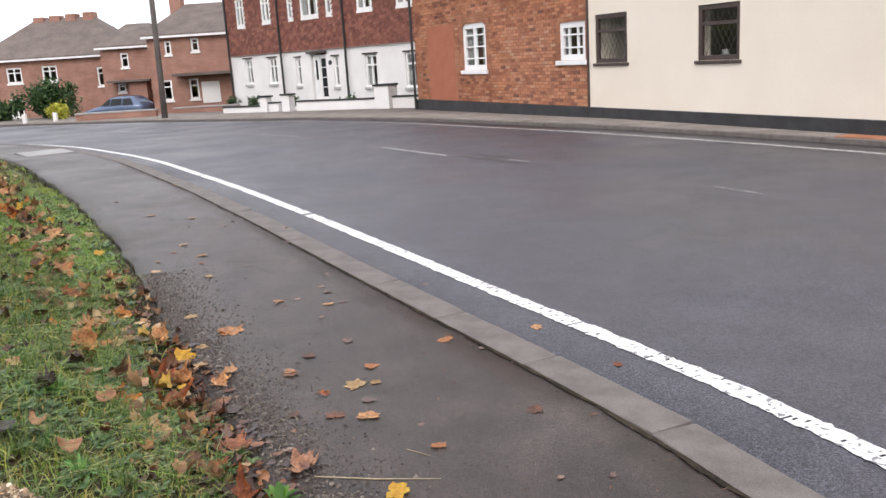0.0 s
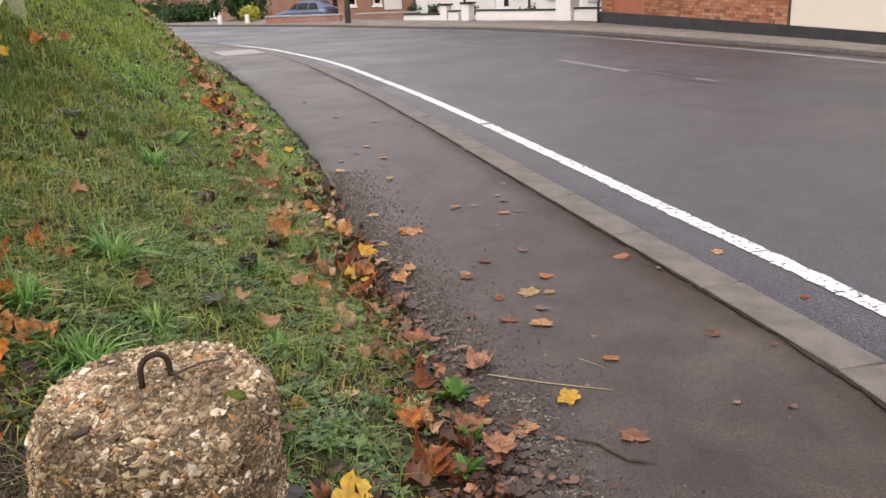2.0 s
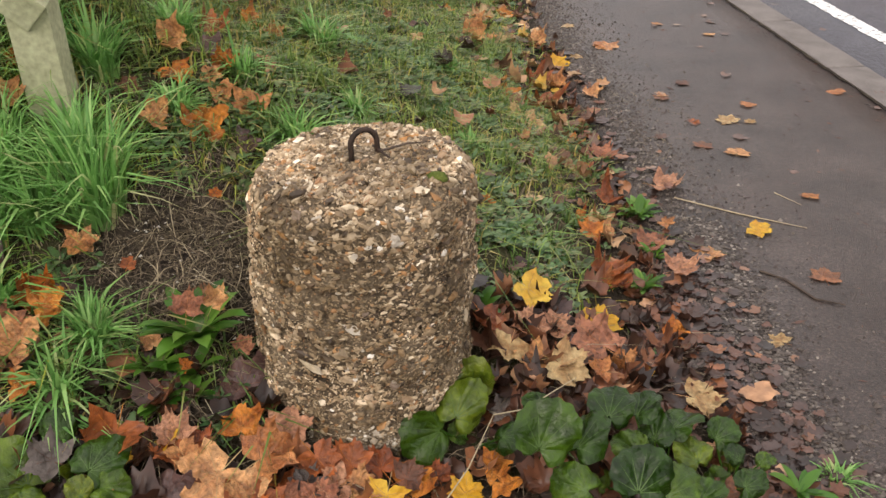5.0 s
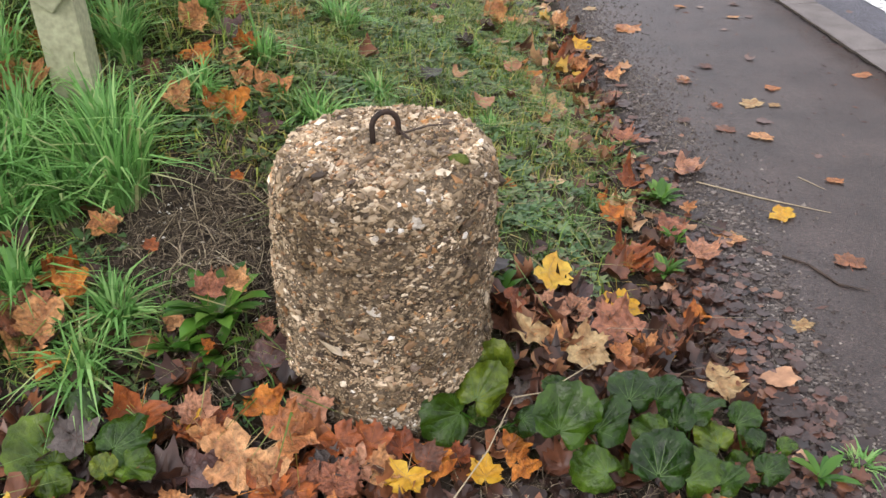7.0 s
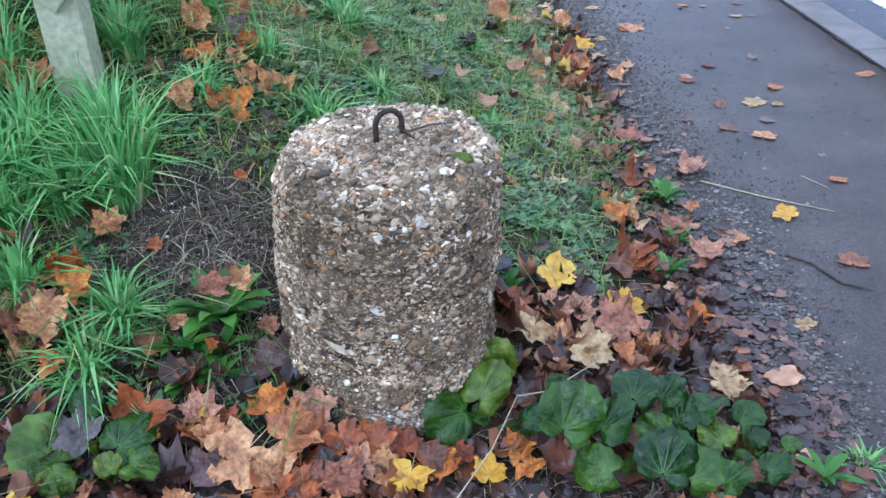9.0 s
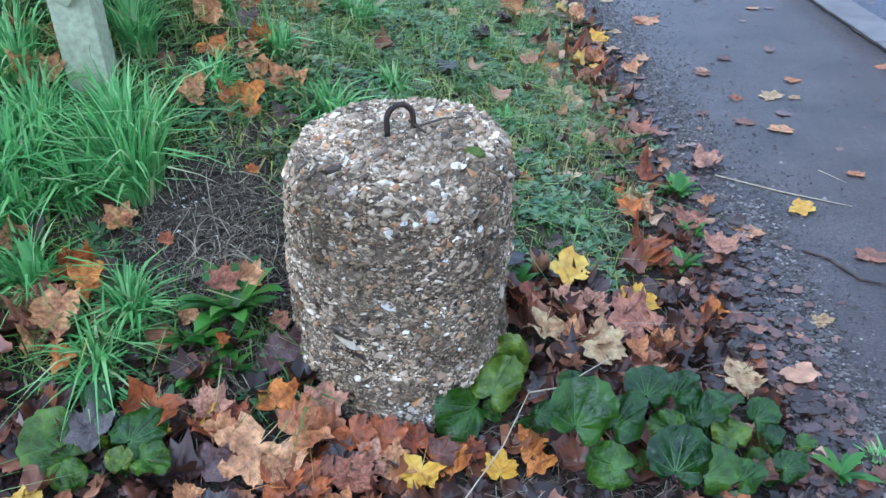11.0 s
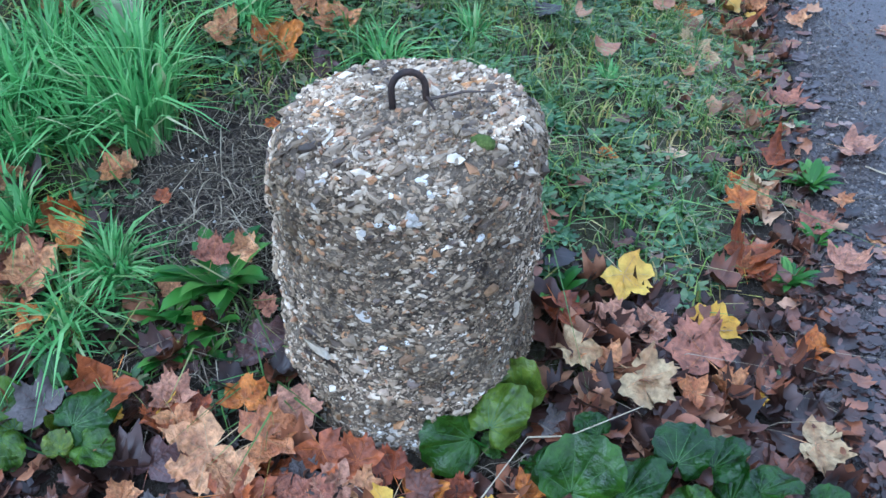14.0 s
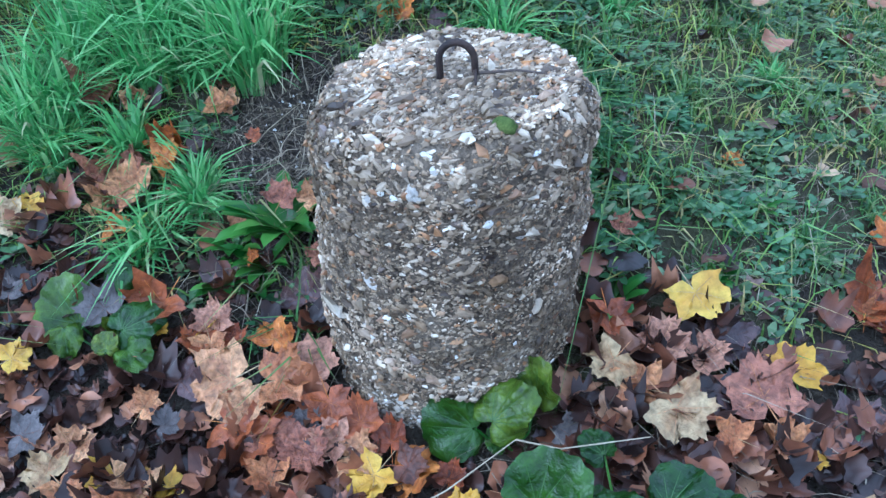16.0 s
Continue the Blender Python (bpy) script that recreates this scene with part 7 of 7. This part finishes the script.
clump(-0.46, -0.53, ROUND_LEFT, 2, 0.06, "small plant with rounded scalloped green leaves among dead leaves", 4)


def strap_plant(x, y, count, length, seed, label):
    """A rosette of long pointed leaves, such as dock or dandelion."""
    g = np.random.default_rng(seed)
    z = rest_z(x, y)
    root = thing("leafy_weed", pose(x, y, z), label, "weed", "leafy weeds")
    for k in range(count):
        a, L, rise = k * 2.4 + g.normal(0, 0.3), length * g.uniform(0.6, 1.15), g.uniform(0.5, 1.4)
        bm, rows = bmesh.new(), []
        for f in (0.0, 0.25, 0.5, 0.75, 0.92, 1.0):
            w = L * 0.135 * math.sin(min(1.0, 0.12 + f * 0.95) * math.pi) ** 0.7 * (1 + 0.12 * math.sin(f * 21 + k))
            r, h = L * f * (1 - 0.12 * rise * f), L * (rise * f - 0.55 * rise * f * f) + 0.01
            rows.append([bm.verts.new((r, s * w, h + abs(s) * w * 0.35)) for s in (-1, 0, 1)])
        for u, v in zip(rows, rows[1:]):
            bm.faces.new((u[0], u[1], v[1], v[0]))
            bm.faces.new((u[1], u[2], v[2], v[1]))
        ob = part("leaf", bm, M_DOCK, root, smooth=True)
        ob.rotation_euler = (0, 0, a)
    return root


for k, (x, y, c, L) in enumerate(((-0.365, -0.155, 22, 0.165), (-0.43, -0.244, 14, 0.095), (-0.351, -0.227, 12, 0.095), (0.208, 0.197, 13, 0.080), (-0.395, -0.300, 16, 0.090), (-0.33, -0.27, 9, 0.065), (0.30, 0.42, 7, 0.06), (0.61, 1.185, 30, 0.095), (0.625, 0.68, 22, 0.075), (0.248, 0.669, 9, 0.065), (-0.201, 1.164, 10, 0.07), (0.95, -0.099, 8, 0.08), (0.66, 0.902, 7, 0.07))):
    strap_plant(x, y, c, L, 130 + k, "dock-like weed with pointed green leaves" if L > 0.1 else "small green weed rosette in the verge")

strap_plant(-0.925, 3.536, 18, 0.15, 150, "pale green leafy weed on the bank")
bm = bmesh.new()
bmesh.ops.create_icosphere(bm, subdivisions=3, radius=1)
for v in bm.verts:
    v.co = Vector((v.co.x * 0.075, v.co.y * 0.045, v.co.z * 0.025)) * (1 + 0.5 * noise.noise(v.co * 2.2))
scrap = part("plastic_scrap", bm, M_BLACK)
scrap.location = (-1.321, 2.940, 0.770)
tagged(scrap, "crumpled black plastic scrap lying in the grass", "litter")

# ---- twigs and stalks ----
for pts, r, m, label in (([(0.74, 1.35), (0.95, 1.255), (1.17, 1.18)], 0.0028, M_STRAW, "long pale dry stalk across the footway edge"), ([(1.10, 1.45), (1.18, 1.36)], 0.002, M_STRAW, "thin dry stalk on the footway"),
                         ([(0.98, 0.86), (1.05, 0.82), (1.12, 0.72), (1.20, 0.70)], 0.004, M_TWIG, "dark crooked twig on the footway")):
    ob = part("twig", tube([(x, y, rest_z(x, y) + r) for x, y in pts], [r] * (len(pts) - 1) + [r * 0.4], 6), m)
    tagged(ob, label, "twig", "twigs")
for pts, label in (([(0.20, -0.50, 0.09), (0.27, -0.33, 0.13), (0.30, -0.20, 0.16)], "pale dry stalk leaning over the leaves"), ([(0.30, -0.20, 0.16), (0.36, -0.16, 0.15), (0.46, -0.06, 0.17)], "thin curved pale stalk over the round leaves")):
    ob = part("stalk", tube(pts, [0.0017, 0.0014, 0.0009], 6), M_STRAW)
    tagged(ob, label, "stalk", "dry stalks")
g = np.random.default_rng(140)
for k in range(90):
    x, y, a, L = g.normal(-0.42, 0.13), g.normal(0.02, 0.14), g.uniform(0, math.pi), g.uniform(0.05, 0.13)
    if off_block(x, y):
        bow, pts = g.normal(0, 0.25), []
        for f in (0.0, 0.3, 0.65, 1.0):
            px, py = x + L * f * math.cos(a + bow * f * 2), y + L * f * math.sin(a + bow * f * 2)
            pts.append((px, py, rest_z(px, py) + 0.006 + 0.018 * math.sin(f * math.pi) * g.uniform(0.3, 1.3)))
        ob = part("dry_stem", tube(pts, [0.0013, 0.0012, 0.001, 0.0006], 5), M_STRAW if k % 2 == 0 else M_TWIG)
        tagged(ob, "dry dead stem on the bare soil", "stem", "dead stems")
x, y = g.normal(-0.43, 0.15, 4200), g.normal(0.02, 0.16, 4200)
ok = off_block(x, y)
thatch_at = np.stack([x[ok], y[ok], verge_z(x[ok], y[ok])], 1)
low_thatch = scatter(16000, -1.2, 0.75, -0.4, 2.6, 142, lambda x, y: (patchy(x + 1, y, 9.0) > 0.4) * off_block(x, y))
turf("verge_thatch", low_thatch + (0, 0, 0.008), 0.022, 0.0013, 2.0, 143, M_THATCH, "dead brown grass between the weeds of the verge")
turf("dead_thatch", thatch_at, 0.016, 0.0011, 2.6, 141, M_THATCH, "grey-brown dead grass thatch on the bare soil")


# ---- bricks of the old wall ----
gaps = [(4.30, 5.90, 0.86, 2.34), (0.0, 1.20, 1.00, 1.93), (6.22, 7.98, 0.1, 2.22), (4.5, 5.7, 3.0, 4.2), (0.3, 1.5, 3.0, 4.2)]
one = block(-0.105, 0.105, -0.02, 0.010, -0.0315, 0.0315)
brick_mesh = bpy.data.meshes.new("brick")
one.to_mesh(brick_mesh)
one.free()
brick_mesh.materials.append(M_EACH_BRICK)
rnd = random.Random(12)
V, F, singles = [], [], 0
for r in range(64):
    z = 0.187 + r * 0.075
    u = 0.11 + (r % 2) * 0.112
    while u < 8.78:
        clear = not any(g[0] - 0.1 < u < g[1] + 0.1 and g[2] - 0.03 < z < g[3] + 0.03 for g in gaps)
        if clear and u < 3.4 and z < 2.35 and singles < 300:
            ob = new("brick", brick_mesh)
            ob.parent = brick
            ob.location = (u, rnd.uniform(-0.003, 0.003), z)
            singles += 1
        elif clear:
            o = 0.010 + rnd.uniform(-0.003, 0.003)
            i = len(V)
            V += [(u - 0.105, o, z - 0.0315), (u + 0.105, o, z - 0.0315), (u + 0.105, o, z + 0.0315), (u - 0.105, o, z + 0.0315),
                  (u - 0.105, -0.01, z - 0.0315), (u + 0.105, -0.01, z - 0.0315), (u + 0.105, -0.01, z + 0.0315), (u - 0.105, -0.01, z + 0.0315)]
            F += [(i + 3, i + 2, i + 1, i), (i, i + 1, i + 5, i + 4), (i + 1, i + 2, i + 6, i + 5), (i + 2, i + 3, i + 7, i + 6), (i + 3, i, i + 4, i + 7)]
        u += 0.225
tagged(raw("brickwork", V, F, M_ONE_BRICK, brick), kind="stuff")
